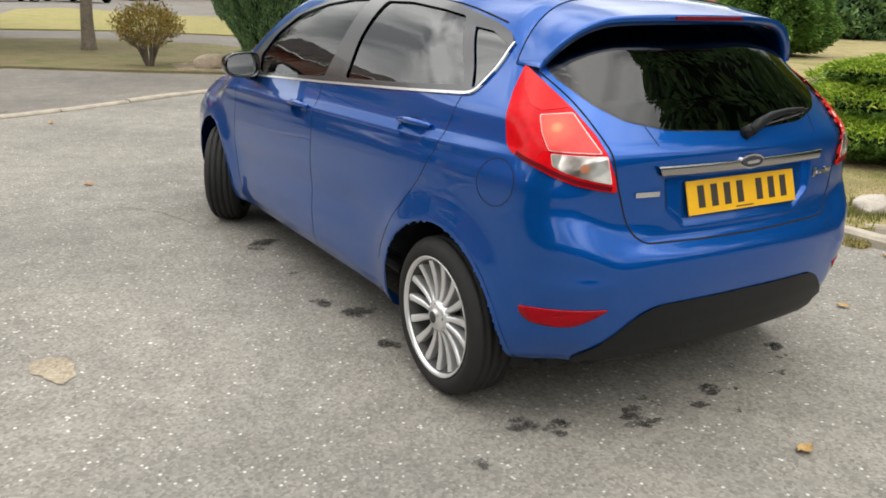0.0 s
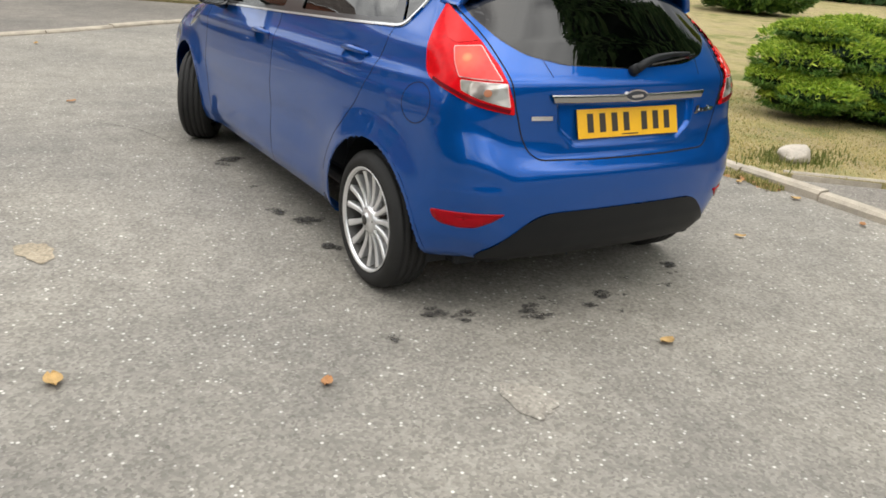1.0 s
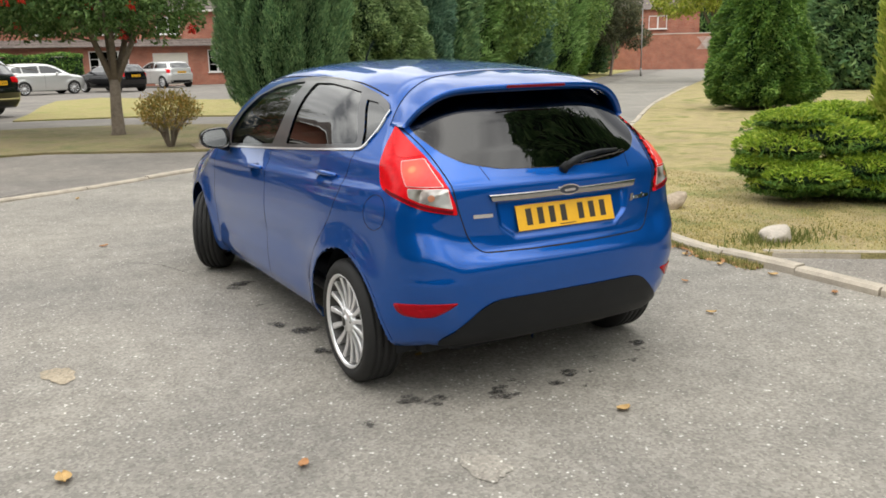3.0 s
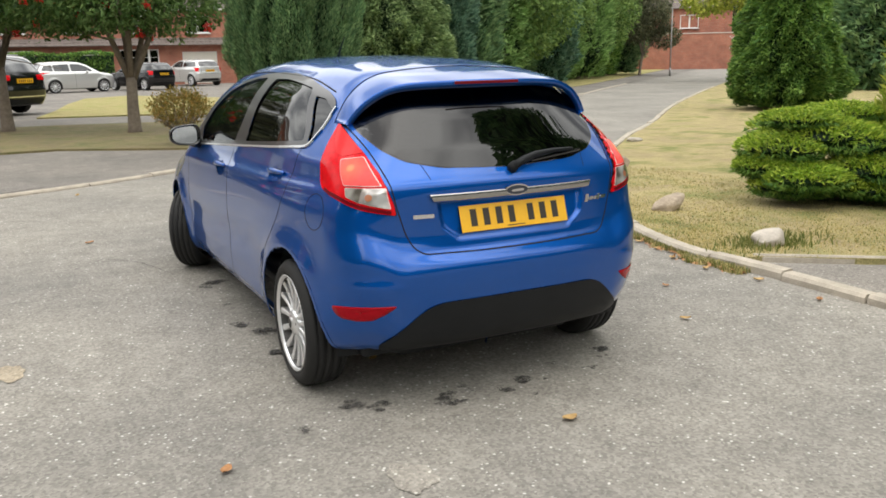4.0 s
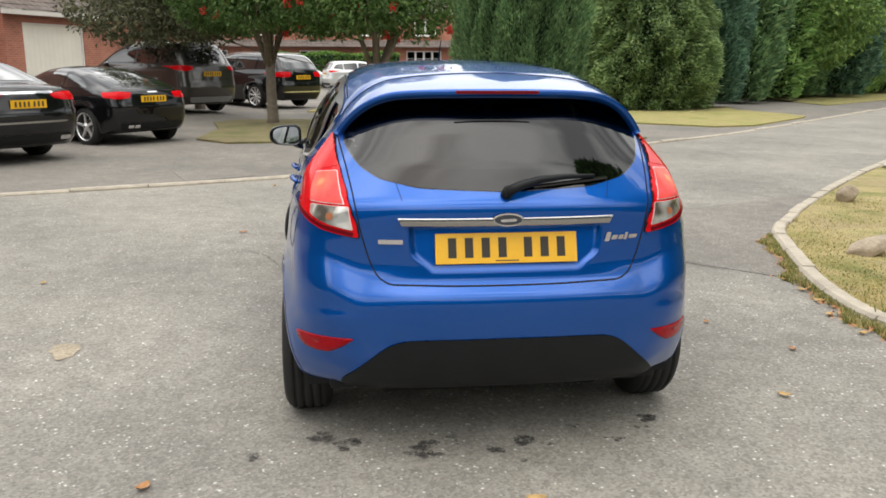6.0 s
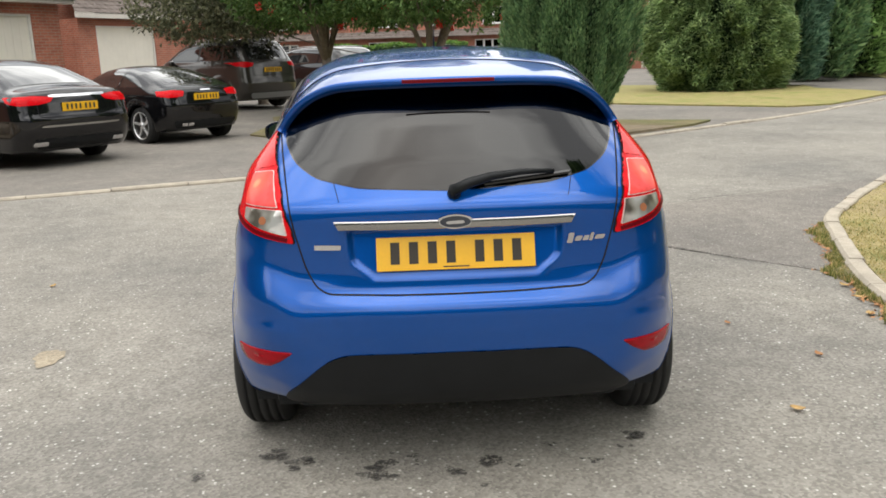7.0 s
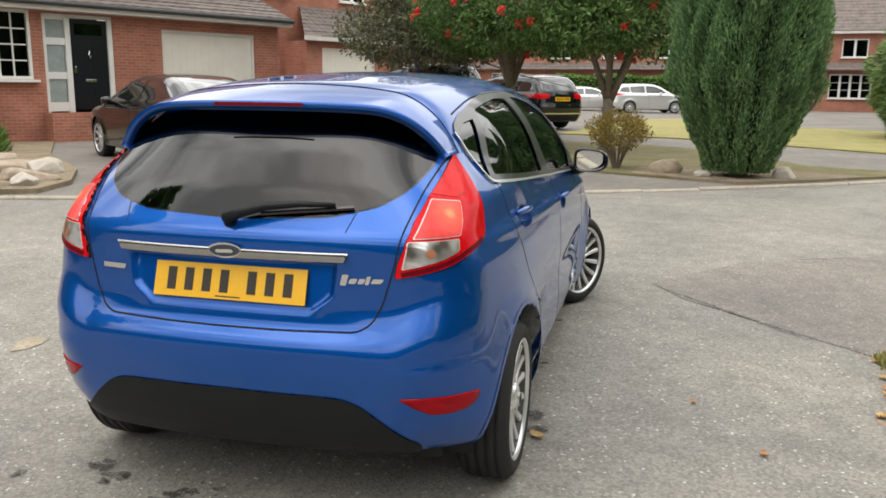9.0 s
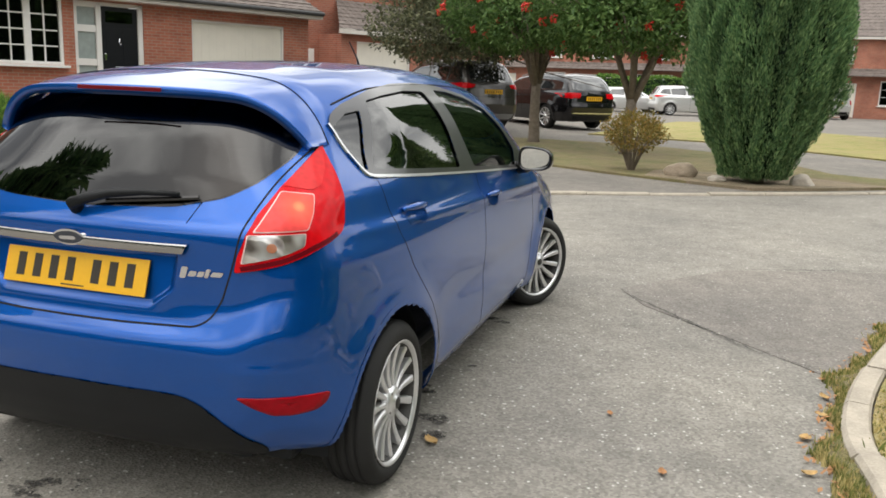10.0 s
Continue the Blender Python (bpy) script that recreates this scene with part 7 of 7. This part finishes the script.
# rock garden before the house
bed = piece("rock_bed", *slab([(-16, 2.45), (-9.3, 4.75), (-7.0, 5.55), (-6.35, 5.95), (-6.6, 6.9), (-7.6, 8.3), (-10.0, 10.6), (-12.2, 13.4), (-14.0, 12.0), (-20, 8)], -0.1, 0.09), M_SOIL)
tagged(bed, "dry sandy rock garden bed in front of the house", "flower bed", kind="structure")
for i, (x, y, sx, sy, sz, mt) in enumerate(((-7.2, 6.75, 0.55, 0.3, 0.15, M_STONE_BROWN), (-8.3, 7.7, 0.5, 0.35, 0.15, M_STONE_BROWN), (-9.0, 8.2, 0.4, 0.3, 0.22, M_STONE_BROWN), (-8.0, 6.6, 0.5, 0.3, 0.2, M_STONE_BROWN), (-9.4, 7.2, 0.5, 0.4, 0.17, M_STONE_BROWN),
                                            (-10.4, 8.4, 0.5, 0.35, 0.25, M_STONE_BROWN), (-7.6, 7.6, 0.3, 0.25, 0.2, M_STONE), (-9.9, 6.3, 0.4, 0.3, 0.14, M_STONE_BROWN), (-11.0, 7.2, 0.6, 0.4, 0.3, M_STONE_BROWN), (-6.8, 6.25, 0.25, 0.2, 0.14, M_STONE))):
    boulder("garden_rock", x, y, 0.07, sx, sy, sz, mt, "weathered rock set in the dry garden bed", 300 + i, 37 * i, "rocks in the garden bed")
leafy = np.random.default_rng(77)
gr = thing("grassy_shrub", "soft green grassy shrub against the brick wall", "shrub", at=pose(-11.6, 10.2, 0.08))
d = leafy.normal(0, 1, (5000, 3))
d /= np.linalg.norm(d, axis=1, keepdims=True)
d[:, 2] = np.abs(d[:, 2])
v, f = sprays(d * np.array([0.8, 0.8, 0.85]) * (0.5 + 0.5 * leafy.random(5000))[:, None], d, 0.9, 0.22, 0.02, leafy, 0.35)
piece("crown", v, f, M_FIR, gr, "fine arching green leaves")

# ---- parked cars ----
M_CARGLASS = material("dark_car_glass", (0.015, 0.017, 0.018), 0.03, 0.0, 1.0, 0.9)
M_BLACKPAINT = paint("black_car_paint", (0.010, 0.010, 0.012), 0.3, 0.25)
M_GREYPAINT = paint("dark_grey_car_paint", (0.055, 0.050, 0.046), 0.3, 0.3)
M_WHITEPAINT = paint("white_car_paint", (0.62, 0.62, 0.61), 0.03, 0.35)
M_SILVERPLASTIC = material("silver_plastic", (0.35, 0.35, 0.35), 0.45, 0.5)


def parked_car(name, label, at, paint_mat, half, height, belt, wb, top, rear, front, lamp, glass_rear, side_windows, plate_z, tyre=0.33, spokes=10, roof_narrow=0.70, bow=0.16, extras=(), low=M_BLACKPLASTIC, res=1.0, roof_rails=False, group="parked cars"):
    """A parked car from its side and end profiles, with doors' glass, lamps, plate and wheels as parts."""
    car = thing(name, label, "car", group, at=at)
    wide = profile([(0.12, half - 0.14), (0.25, half - 0.05), (0.45, half - 0.015), (0.65, half), (belt - 0.08, half - 0.015), (belt, half - 0.06), (belt + 0.06, half - 0.10), (height, half * roof_narrow - 0.02)], 0.02)
    ptop, prear, pfront = profile(top, 0.05), profile(rear, 0.02), profile(front, 0.03)
    yr, yf = min(r[1] for r in rear), max(r[1] for r in front)
    taper = profile([(yr - 0.2, 0.80), (yr + 0.1, 0.90), (yr + 0.55, 0.97), (0.5, 1.0), (wb - 0.2, 1.0), (yf - 0.4, 0.94), (yf, 0.80)], 0.12)
    def form(p):
        x, y, z = np.abs(p[:, 0]), p[:, 1], p[:, 2]
        w = wide(z) * taper(y)
        for a in (0.0, wb):
            w = w + 0.02 * np.exp(-((np.hypot(y - a, z - tyre) - tyre * 1.2) / 0.06) ** 2) * step01(z, belt - 0.1, belt - 0.3)
        body = smax(x - w, z - (ptop(y) - 0.10 * x ** 2), 0.16)
        body = smax(body, prear(z) + bow * x ** 2.4 - y, 0.18)
        body = smax(body, y - pfront(z) + 0.25 * x ** 2.4, 0.2)
        return np.maximum(body, 0.22 - z)
    nx, ny, nz = int(60 * res), int(120 * res), int(52 * res)
    vs, fs, ns = shell(form, ((-0.35, 0.0, 0.5), (0.35, wb, belt - 0.05)), ((-1.1, yr - 0.3, 0.05), (1.1, yf + 0.3, height + 0.25)), nx, ny, nz)
    c = vs[fs].mean(1)
    cut = np.zeros(len(fs), bool)
    for a in (0.0, wb):
        cut |= (np.hypot(c[:, 1] - a, c[:, 2] - tyre) < tyre * 1.14) & (np.abs(c[:, 0]) > 0.5) & (c[:, 2] < belt - 0.1)
    cut |= c[:, 2] < 0.225
    v, f, n = keep(vs, fs, ns, ~cut)
    piece("body", v, f, paint_mat, car, "", n)
    for view, sg in (("left", -1), ("right", 1)):
        for o in side_windows:
            v, f, n = patch(form, o, view, 0.004, 0.004, 60, 6, 1)
            piece("side_window", v, f, M_CARGLASS, car, "dark side glass", n)
        for a in (0.0, wb):
            t = np.linspace(-0.05 * math.pi, 1.05 * math.pi, 50)
            v, f, n = band(form, [(a + tyre * 1.16 * math.cos(k), tyre + tyre * 1.16 * math.sin(k)) for k in t], view, 0.035, 0.004, False, 60, 0)
            piece("arch_lip", v, f, paint_mat, car, "", n)
            lv, lf = lathe([(sg * (half - 0.40), tyre * 1.17), (sg * (half - 0.07), tyre * 1.15), (sg * (half - 0.07), tyre * 1.1), (sg * (half - 0.40), tyre * 1.1)], 32)
            lv = lv + np.array([0, a, tyre])
            half_ring = [q for q in lf if lv[list(q)][:, 2].mean() > tyre]
            piece("arch_liner", lv, half_ring, M_BLACKPLASTIC, car)
            make_wheel("wheel", car, pose(sg * (half - 0.13), a, tyre, 0, 0, 0 if sg > 0 else 180) @ Matrix.Rotation(0.4 + a, 4, "X"), spokes, tyre, tyre * 0.72, 0.21, None, False)
        door = [(wb * 0.42, belt), (wb * 0.42, 0.32)]
        v, f, n = band(form, door, view, 0.008, 0.0015, False, 30, 0)
        piece("panel_gap", v, f, M_GAP, car, "", n)
        lv, ln = on_body(form, [(wb * 0.66, belt - 0.02)], view, 0.0)
        m = attach(new("door_mirror"), car)
        px, py, pz = lv[0]
        piece("mirror_housing", *tube([(px, py + 0.02, pz), (px + sg * 0.1, py, pz + 0.03), (px + sg * 0.14, py - 0.01, pz + 0.05), (px + sg * 0.23, py - 0.02, pz + 0.06)], [0.03, 0.05, 0.075, 0.05], 10), paint_mat, m, smooth=True)
        ro = [(sg * a, b) for a, b in lamp]
        v, f, n = patch(form, ro, "rear", 0.008, 0.006, 60, 5, 1, 0.004)
        piece("tail_lamp", v, f, M_LAMP_RED, car, "red tail lamp", n)
    if glass_rear:
        g = glass_rear + [(-a, b) for a, b in glass_rear[::-1] if a > 0]
        v, f, n = patch(form, g, "rear", 0.005, 0.004, 80, 8, 1)
        piece("rear_window", v, f, M_CARGLASS, car, "dark rear window", n)
    v, f, n = patch(form, [(-0.66, 0.40), (0.66, 0.40), (0.60, 0.27), (-0.60, 0.27)], "rear", 0.006, 0.004, 60, 4, 1)
    piece("lower_bumper_panel", v, f, low, car, "", n)
    p, n0 = on_body(form, [(0.0, plate_z)], "rear", 0.01)
    pl = block("number_plate", 0, 0, 0, 0.52, 0.01, 0.111, M_PLATE, car, "yellow number plate with dark bars", bevel=0.002)
    pl.matrix_basis = Matrix.Translation(p[0])
    for i in range(7):
        block("plate_bar", -0.19 + i * 0.062 + (0.02 if i > 3 else 0), -0.0065, 0, 0.028, 0.002, 0.07, M_INK, pl, bevel=0)
    gap = [(-half * 0.62, belt - 0.08), (-half * 0.60, plate_z - 0.12), (half * 0.60, plate_z - 0.12), (half * 0.62, belt - 0.08)]
    v, f, n = band(form, gap, "rear", 0.010, 0.0015, False, 60, 2)
    piece("panel_gap", v, f, M_GAP, car, "", n)
    for kind, a0, a1, z0, z1, mt in extras:
        v, f, n = patch(form, [(a0, z0), (a1, z0), (a1, z1), (a0, z1)], "rear", 0.012, 0.004, 40, 4, 1)
        piece(kind, v, f, mt, car, "", n)
    if roof_rails:
        for sg in (-1, 1):
            ys = np.linspace(-0.35, wb * 0.62, 8)
            pts = []
            for yy in ys:
                q = solve(form, np.array([[sg * half * 0.60, yy, belt]]), np.array([[0, 0, 1.0]]), 0, 1.2)[0]
                pts.append((q[0], q[1], q[2] + 0.035))
            piece("roof_rail", *tube(pts, 0.016, 8), M_SILVERPLASTIC, car, "silver roof rail", smooth=True)
    block("underbody", 0, wb / 2, 0.26, half * 1.5, wb + 0.9, 0.10, M_BLACKPLASTIC, car, bevel=0.02)
    return car


SEDAN = dict(half=0.935, height=1.46, belt=0.98, wb=2.90,
             top=[(-1.3, 0.99), (-1.12, 1.03), (-0.85, 1.055), (-0.62, 1.075), (-0.3, 1.20), (0.1, 1.345), (0.5, 1.43), (1.1, 1.462), (1.6, 1.44), (1.95, 1.36), (2.75, 1.02), (3.3, 0.95), (3.85, 0.74)],
             rear=[(0.2, -0.92), (0.32, -1.05), (0.5, -1.12), (0.66, -1.13), (0.72, -1.10), (0.95, -1.075), (1.04, -1.08), (1.2, -0.9), (1.5, -0.2)], front=[(0.2, 3.65), (0.5, 3.82), (0.8, 3.78), (1.0, 3.5)],
             lamp=[(0.34, 0.935), (0.60, 0.955), (0.83, 0.945), (0.86, 0.87), (0.78, 0.835), (0.55, 0.845), (0.40, 0.87)], plate_z=0.80, tyre=0.34, spokes=10, roof_narrow=0.66,
             glass_rear=None, side_windows=[[(-0.42, 1.03), (0.0, 1.21), (0.45, 1.335), (0.9, 1.345), (0.92, 1.02), (0.2, 1.01)], [(1.0, 1.02), (1.0, 1.345), (1.45, 1.33), (1.95, 1.19), (2.2, 1.02)]])
COUPE = dict(half=0.905, height=1.35, belt=0.94, wb=2.50,
             top=[(-1.0, 0.92), (-0.78, 0.975), (-0.55, 1.02), (-0.2, 1.13), (0.25, 1.26), (0.7, 1.335), (1.05, 1.352), (1.45, 1.31), (1.75, 1.21), (2.3, 0.95), (3.0, 0.83), (3.4, 0.68)],
             rear=[(0.2, -0.60), (0.32, -0.72), (0.5, -0.78), (0.68, -0.785), (0.78, -0.76), (0.92, -0.755), (0.98, -0.76), (1.1, -0.6), (1.4, 0.1)], front=[(0.2, 3.2), (0.5, 3.36), (0.8, 3.25), (1.0, 2.8)],
             lamp=[(0.42, 0.91), (0.62, 0.925), (0.80, 0.91), (0.83, 0.83), (0.70, 0.80), (0.46, 0.815)], plate_z=0.80, tyre=0.325, spokes=5, roof_narrow=0.66,
             glass_rear=None, side_windows=[[(-0.05, 0.985), (0.15, 1.10), (0.45, 1.20), (0.62, 1.215), (0.62, 0.98)], [(0.68, 0.98), (0.68, 1.225), (1.2, 1.24), (1.6, 1.15), (1.95, 0.98)]])
SUV = dict(half=0.92, height=1.68, belt=1.10, wb=2.69,
           top=[(-1.1, 1.52), (-0.85, 1.60), (-0.4, 1.66), (0.3, 1.69), (1.0, 1.69), (1.5, 1.65), (1.85, 1.54), (2.6, 1.13), (3.2, 1.03), (3.6, 0.88)],
           rear=[(0.2, -0.75), (0.4, -0.90), (0.62, -0.93), (0.75, -0.90), (1.0, -0.87), (1.12, -0.84), (1.3, -0.72), (1.55, -0.56), (1.7, -0.4)], front=[(0.2, 3.35), (0.5, 3.52), (0.9, 3.5), (1.1, 3.2)],
           lamp=[(0.50, 1.10), (0.74, 1.13), (0.84, 1.11), (0.85, 1.03), (0.76, 0.995), (0.55, 1.02)], plate_z=0.93, tyre=0.35, spokes=10, roof_narrow=0.74,
           glass_rear=[(0.0, 1.16), (0.50, 1.165), (0.60, 1.20), (0.56, 1.45), (0.50, 1.54), (0.0, 1.56)], side_windows=[[(-0.62, 1.22), (-0.45, 1.45), (-0.05, 1.50), (0.0, 1.17)], [(0.06, 1.17), (0.02, 1.50), (0.85, 1.55), (0.88, 1.15)], [(0.96, 1.15), (0.95, 1.55), (1.45, 1.53), (1.9, 1.35), (2.15, 1.14)]])
ESTATE = dict(half=0.91, height=1.50, belt=0.98, wb=2.71,
              top=[(-1.2, 1.36), (-0.9, 1.42), (-0.3, 1.48), (0.6, 1.505), (1.2, 1.49), (1.7, 1.41), (2.5, 1.02), (3.1, 0.94), (3.6, 0.75)],
              rear=[(0.2, -0.88), (0.4, -1.02), (0.62, -1.05), (0.72, -1.02), (0.95, -1.0), (1.05, -0.96), (1.25, -0.82), (1.45, -0.66)], front=[(0.2, 3.45), (0.5, 3.62), (0.8, 3.55), (1.0, 3.2)],
              lamp=[(0.42, 0.98), (0.70, 0.99), (0.84, 0.97), (0.85, 0.86), (0.70, 0.84), (0.44, 0.86)], plate_z=0.84, tyre=0.33, spokes=10, roof_narrow=0.72,
              glass_rear=[(0.0, 1.05), (0.55, 1.055), (0.63, 1.08), (0.56, 1.33), (0.50, 1.38), (0.0, 1.40)], side_windows=[[(-0.70, 1.10), (-0.55, 1.28), (-0.05, 1.335), (0.0, 1.04)], [(0.06, 1.04), (0.04, 1.34), (0.82, 1.375), (0.85, 1.02)], [(0.93, 1.02), (0.92, 1.375), (1.4, 1.35), (1.85, 1.19), (2.1, 1.01)]])
HATCH = dict(half=0.86, height=1.42, belt=0.96, wb=2.49,
             top=[(-0.8, 1.32), (-0.45, 1.37), (0.3, 1.41), (1.0, 1.42), (1.5, 1.37), (1.8, 1.27), (2.3, 1.0), (2.9, 0.93), (3.3, 0.75)],
             rear=[(0.2, -0.50), (0.4, -0.62), (0.65, -0.64), (0.8, -0.60), (1.0, -0.57), (1.2, -0.46), (1.4, -0.34)], front=[(0.2, 3.05), (0.5, 3.18), (0.8, 3.12), (1.0, 2.8)],
             lamp=[(0.62, 0.96), (0.76, 0.97), (0.79, 0.78), (0.66, 0.76)], plate_z=0.80, tyre=0.31, spokes=10, roof_narrow=0.74,
             glass_rear=[(0.0, 1.02), (0.50, 1.03), (0.60, 1.06), (0.54, 1.28), (0.0, 1.31)], side_windows=[[(-0.35, 1.03), (-0.22, 1.27), (0.75, 1.32), (0.78, 1.0)], [(0.85, 1.0), (0.84, 1.32), (1.35, 1.29), (1.7, 1.15), (1.9, 1.0)]])

sed = parked_car("parked_saloon", "black saloon car parked nose-in before the house", pose(-5.95, 9.75, 0.022, 0, 0, 54) @ Matrix.Scale(1.08, 4), M_BLACKPAINT, **SEDAN,
                 extras=[("boot_strip", -0.42, 0.42, 0.930, 0.962, M_CHROME), ("exhaust_tip", -0.66, -0.48, 0.31, 0.36, M_CHROME), ("exhaust_tip", 0.48, 0.66, 0.31, 0.36, M_CHROME), ("bumper_strip", -0.6, 0.6, 0.55, 0.575, M_SATIN)])
cou = parked_car("parked_coupe", "black coupe with five-spoke wheels parked on the drive", pose(-4.52, 12.6, 0.024, 0, 0, 50) @ Matrix.Scale(1.03, 4), M_BLACKPAINT, **COUPE,
                 extras=[("bright_badge", -0.10, 0.10, 0.905, 0.925, M_CHROME), ("exhaust_tip", -0.50, -0.40, 0.31, 0.36, M_CHROME), ("exhaust_tip", -0.38, -0.28, 0.31, 0.36, M_CHROME)])
parked_car("parked_suv", "dark grey sport utility car with silver roof rails under the tree", pose(-4.87, 21.2, ground_z(-4.87, 21.2), 0, 0, 49) @ Matrix.Scale(1.17, 4), M_GREYPAINT, **SUV, low=M_SILVERPLASTIC, roof_rails=True)
parked_car("parked_estate", "black estate car with roof rails parked by the green", pose(-2.64, 25.4, ground_z(-3.4, 25.4), 0, 0, 46) @ Matrix.Scale(1.2, 4), M_BLACKPAINT, **ESTATE, roof_rails=True, extras=[("bumper_strip", -0.7, 0.7, 0.44, 0.465, M_CHROME)])
parked_car("parked_white_suv", "white sport utility car parked across the green", pose(-0.6, 47.0, 0.02, 0, 0, -70), M_WHITEPAINT, **SUV, res=0.7)
parked_car("parked_white_hatchback", "white hatchback parked at the far end of the green", pose(8.9, 53.0, 0.02, 0, 0, 22) @ Matrix.Scale(1.22, 4), M_WHITEPAINT, **HATCH, res=0.7)
parked_car("parked_hatchback", "black hatchback parked beside the white one", pose(5.1, 47.0, 0.02, 0, 0, 30) @ Matrix.Scale(1.12, 4), M_BLACKPAINT, **HATCH, res=0.7)
parked_car("parked_silver_car", "pale estate car parked behind the white one", pose(-4.2, 49.0, 0.02, 0, 0, -70), M_WHITEPAINT, **ESTATE, res=0.7)


for car_ob, spec, ya, yb, wa, wb_ in ((sed, SEDAN, -0.56, 0.30, 0.66, 0.52), (cou, COUPE, -0.42, 0.50, 0.58, 0.48)):
    pt = profile(spec["top"], 0.05)
    n, m = 16, 14
    vs = []
    for i in range(m):
        yy = ya + (yb - ya) * i / (m - 1)
        w = wa + (wb_ - wa) * i / (m - 1)
        for j in range(n):
            s = -1 + 2 * j / (n - 1)
            xx = w * s
            bowed = 0.05 * s * s
            vs.append((xx, yy + bowed, float(pt(yy + bowed)) - 0.10 * xx * xx + 0.006 - 0.012 * s ** 4))
    fs = [(i * n + j, i * n + j + 1, (i + 1) * n + j + 1, (i + 1) * n + j) for i in range(m - 1) for j in range(n - 1)]
    piece("rear_window", vs, fs, M_CARGLASS, car_ob, "sloping rear window mirroring the sky", smooth=True)

# clipped hedges before the far houses
def hedge(name, x0, y0, x1, y1, depth, h, n, seed, mats, label):
    r = np.random.default_rng(seed)
    root = thing(name, label, "hedge")
    L = math.hypot(x1 - x0, y1 - y0)
    d = np.array([(x1 - x0) / L, (y1 - y0) / L, 0])
    q = np.array([-d[1], d[0], 0])
    t = r.random(n) * L
    face = r.random(n)
    off = np.where(face < 0.6, -depth / 2, (r.random(n) - 0.5) * depth)
    z = np.where(face < 0.6, r.random(n) * h, h)
    off = off + 0.12 * np.sin(t * 2.1) + r.normal(0, 0.06, n)
    z = z + 0.08 * np.sin(t * 1.7) * (z > h * 0.9) + r.normal(0, 0.04, n)
    pts = np.array([x0, y0, 0]) + t[:, None] * d + off[:, None] * q + np.maximum(z, 0.02)[:, None] * np.array([0, 0, 1.0])
    out = np.where((face < 0.6)[:, None], -q, np.array([0, 0, 1.0]))
    v, f = sprays(pts, out, 0.3, 0.22, 0.10, r, 0.7)
    piece("crown", v, f, mats[0], root, "clipped leafy face")
    c = np.array([x0 + x1, y0 + y1]) / 2
    # block coloured dark as the shade within the hedge
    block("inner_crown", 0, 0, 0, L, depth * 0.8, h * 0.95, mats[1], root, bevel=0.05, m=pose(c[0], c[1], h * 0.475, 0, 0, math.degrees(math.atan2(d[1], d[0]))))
    return root


hedge("garden_hedge", -6.0, 56.0, 3.6, 55.0, 1.2, 2.2, 5000, 401, (M_FIR, M_CYPRESS_IN), "clipped green hedge in front of the far houses")
# made-up screen that blocks sky between the row trees in window reflections
hedge("boundary_hedge", 15.0, 33.5, 45.0, 57.5, 2.0, 9.0, 12000, 407, (M_CYPRESS, M_CYPRESS_IN), "added dark evergreen screen closing sky gaps behind the roadside row")
hedge("boundary_hedge", 10.0, 61.0, 40.0, 56.0, 1.6, 4.5, 9000, 402, (M_CYPRESS, M_CYPRESS_IN), "tall dark hedge closing the parking area")
# three hedges out of view, added tall so low reflections on the car go dark
hedge("boundary_hedge", -40.0, -26.0, 40.0, -28.0, 2.0, 8.0, 16000, 403, (M_CYPRESS, M_CYPRESS_IN), "unseen tall dark hedge, added behind the road for the tailgate to mirror")
hedge("boundary_hedge", -34.0, -26.0, -26.0, 8.0, 2.0, 6.5, 9000, 404, (M_CYPRESS, M_CYPRESS_IN), "unseen tall dark hedge, added beside the garden to darken reflections")
hedge("boundary_hedge", 44.0, 6.0, 40.0, -28.0, 2.0, 7.5, 9000, 405, (M_CYPRESS, M_CYPRESS_IN), "unseen tall dark hedge, added beyond the lawn to darken reflections")
hedge("boundary_hedge", 40.0, 52.0, 47.0, 66.0, 2.0, 5.0, 4000, 406, (M_CYPRESS, M_CYPRESS_IN), "dark hedge beside the far wall")
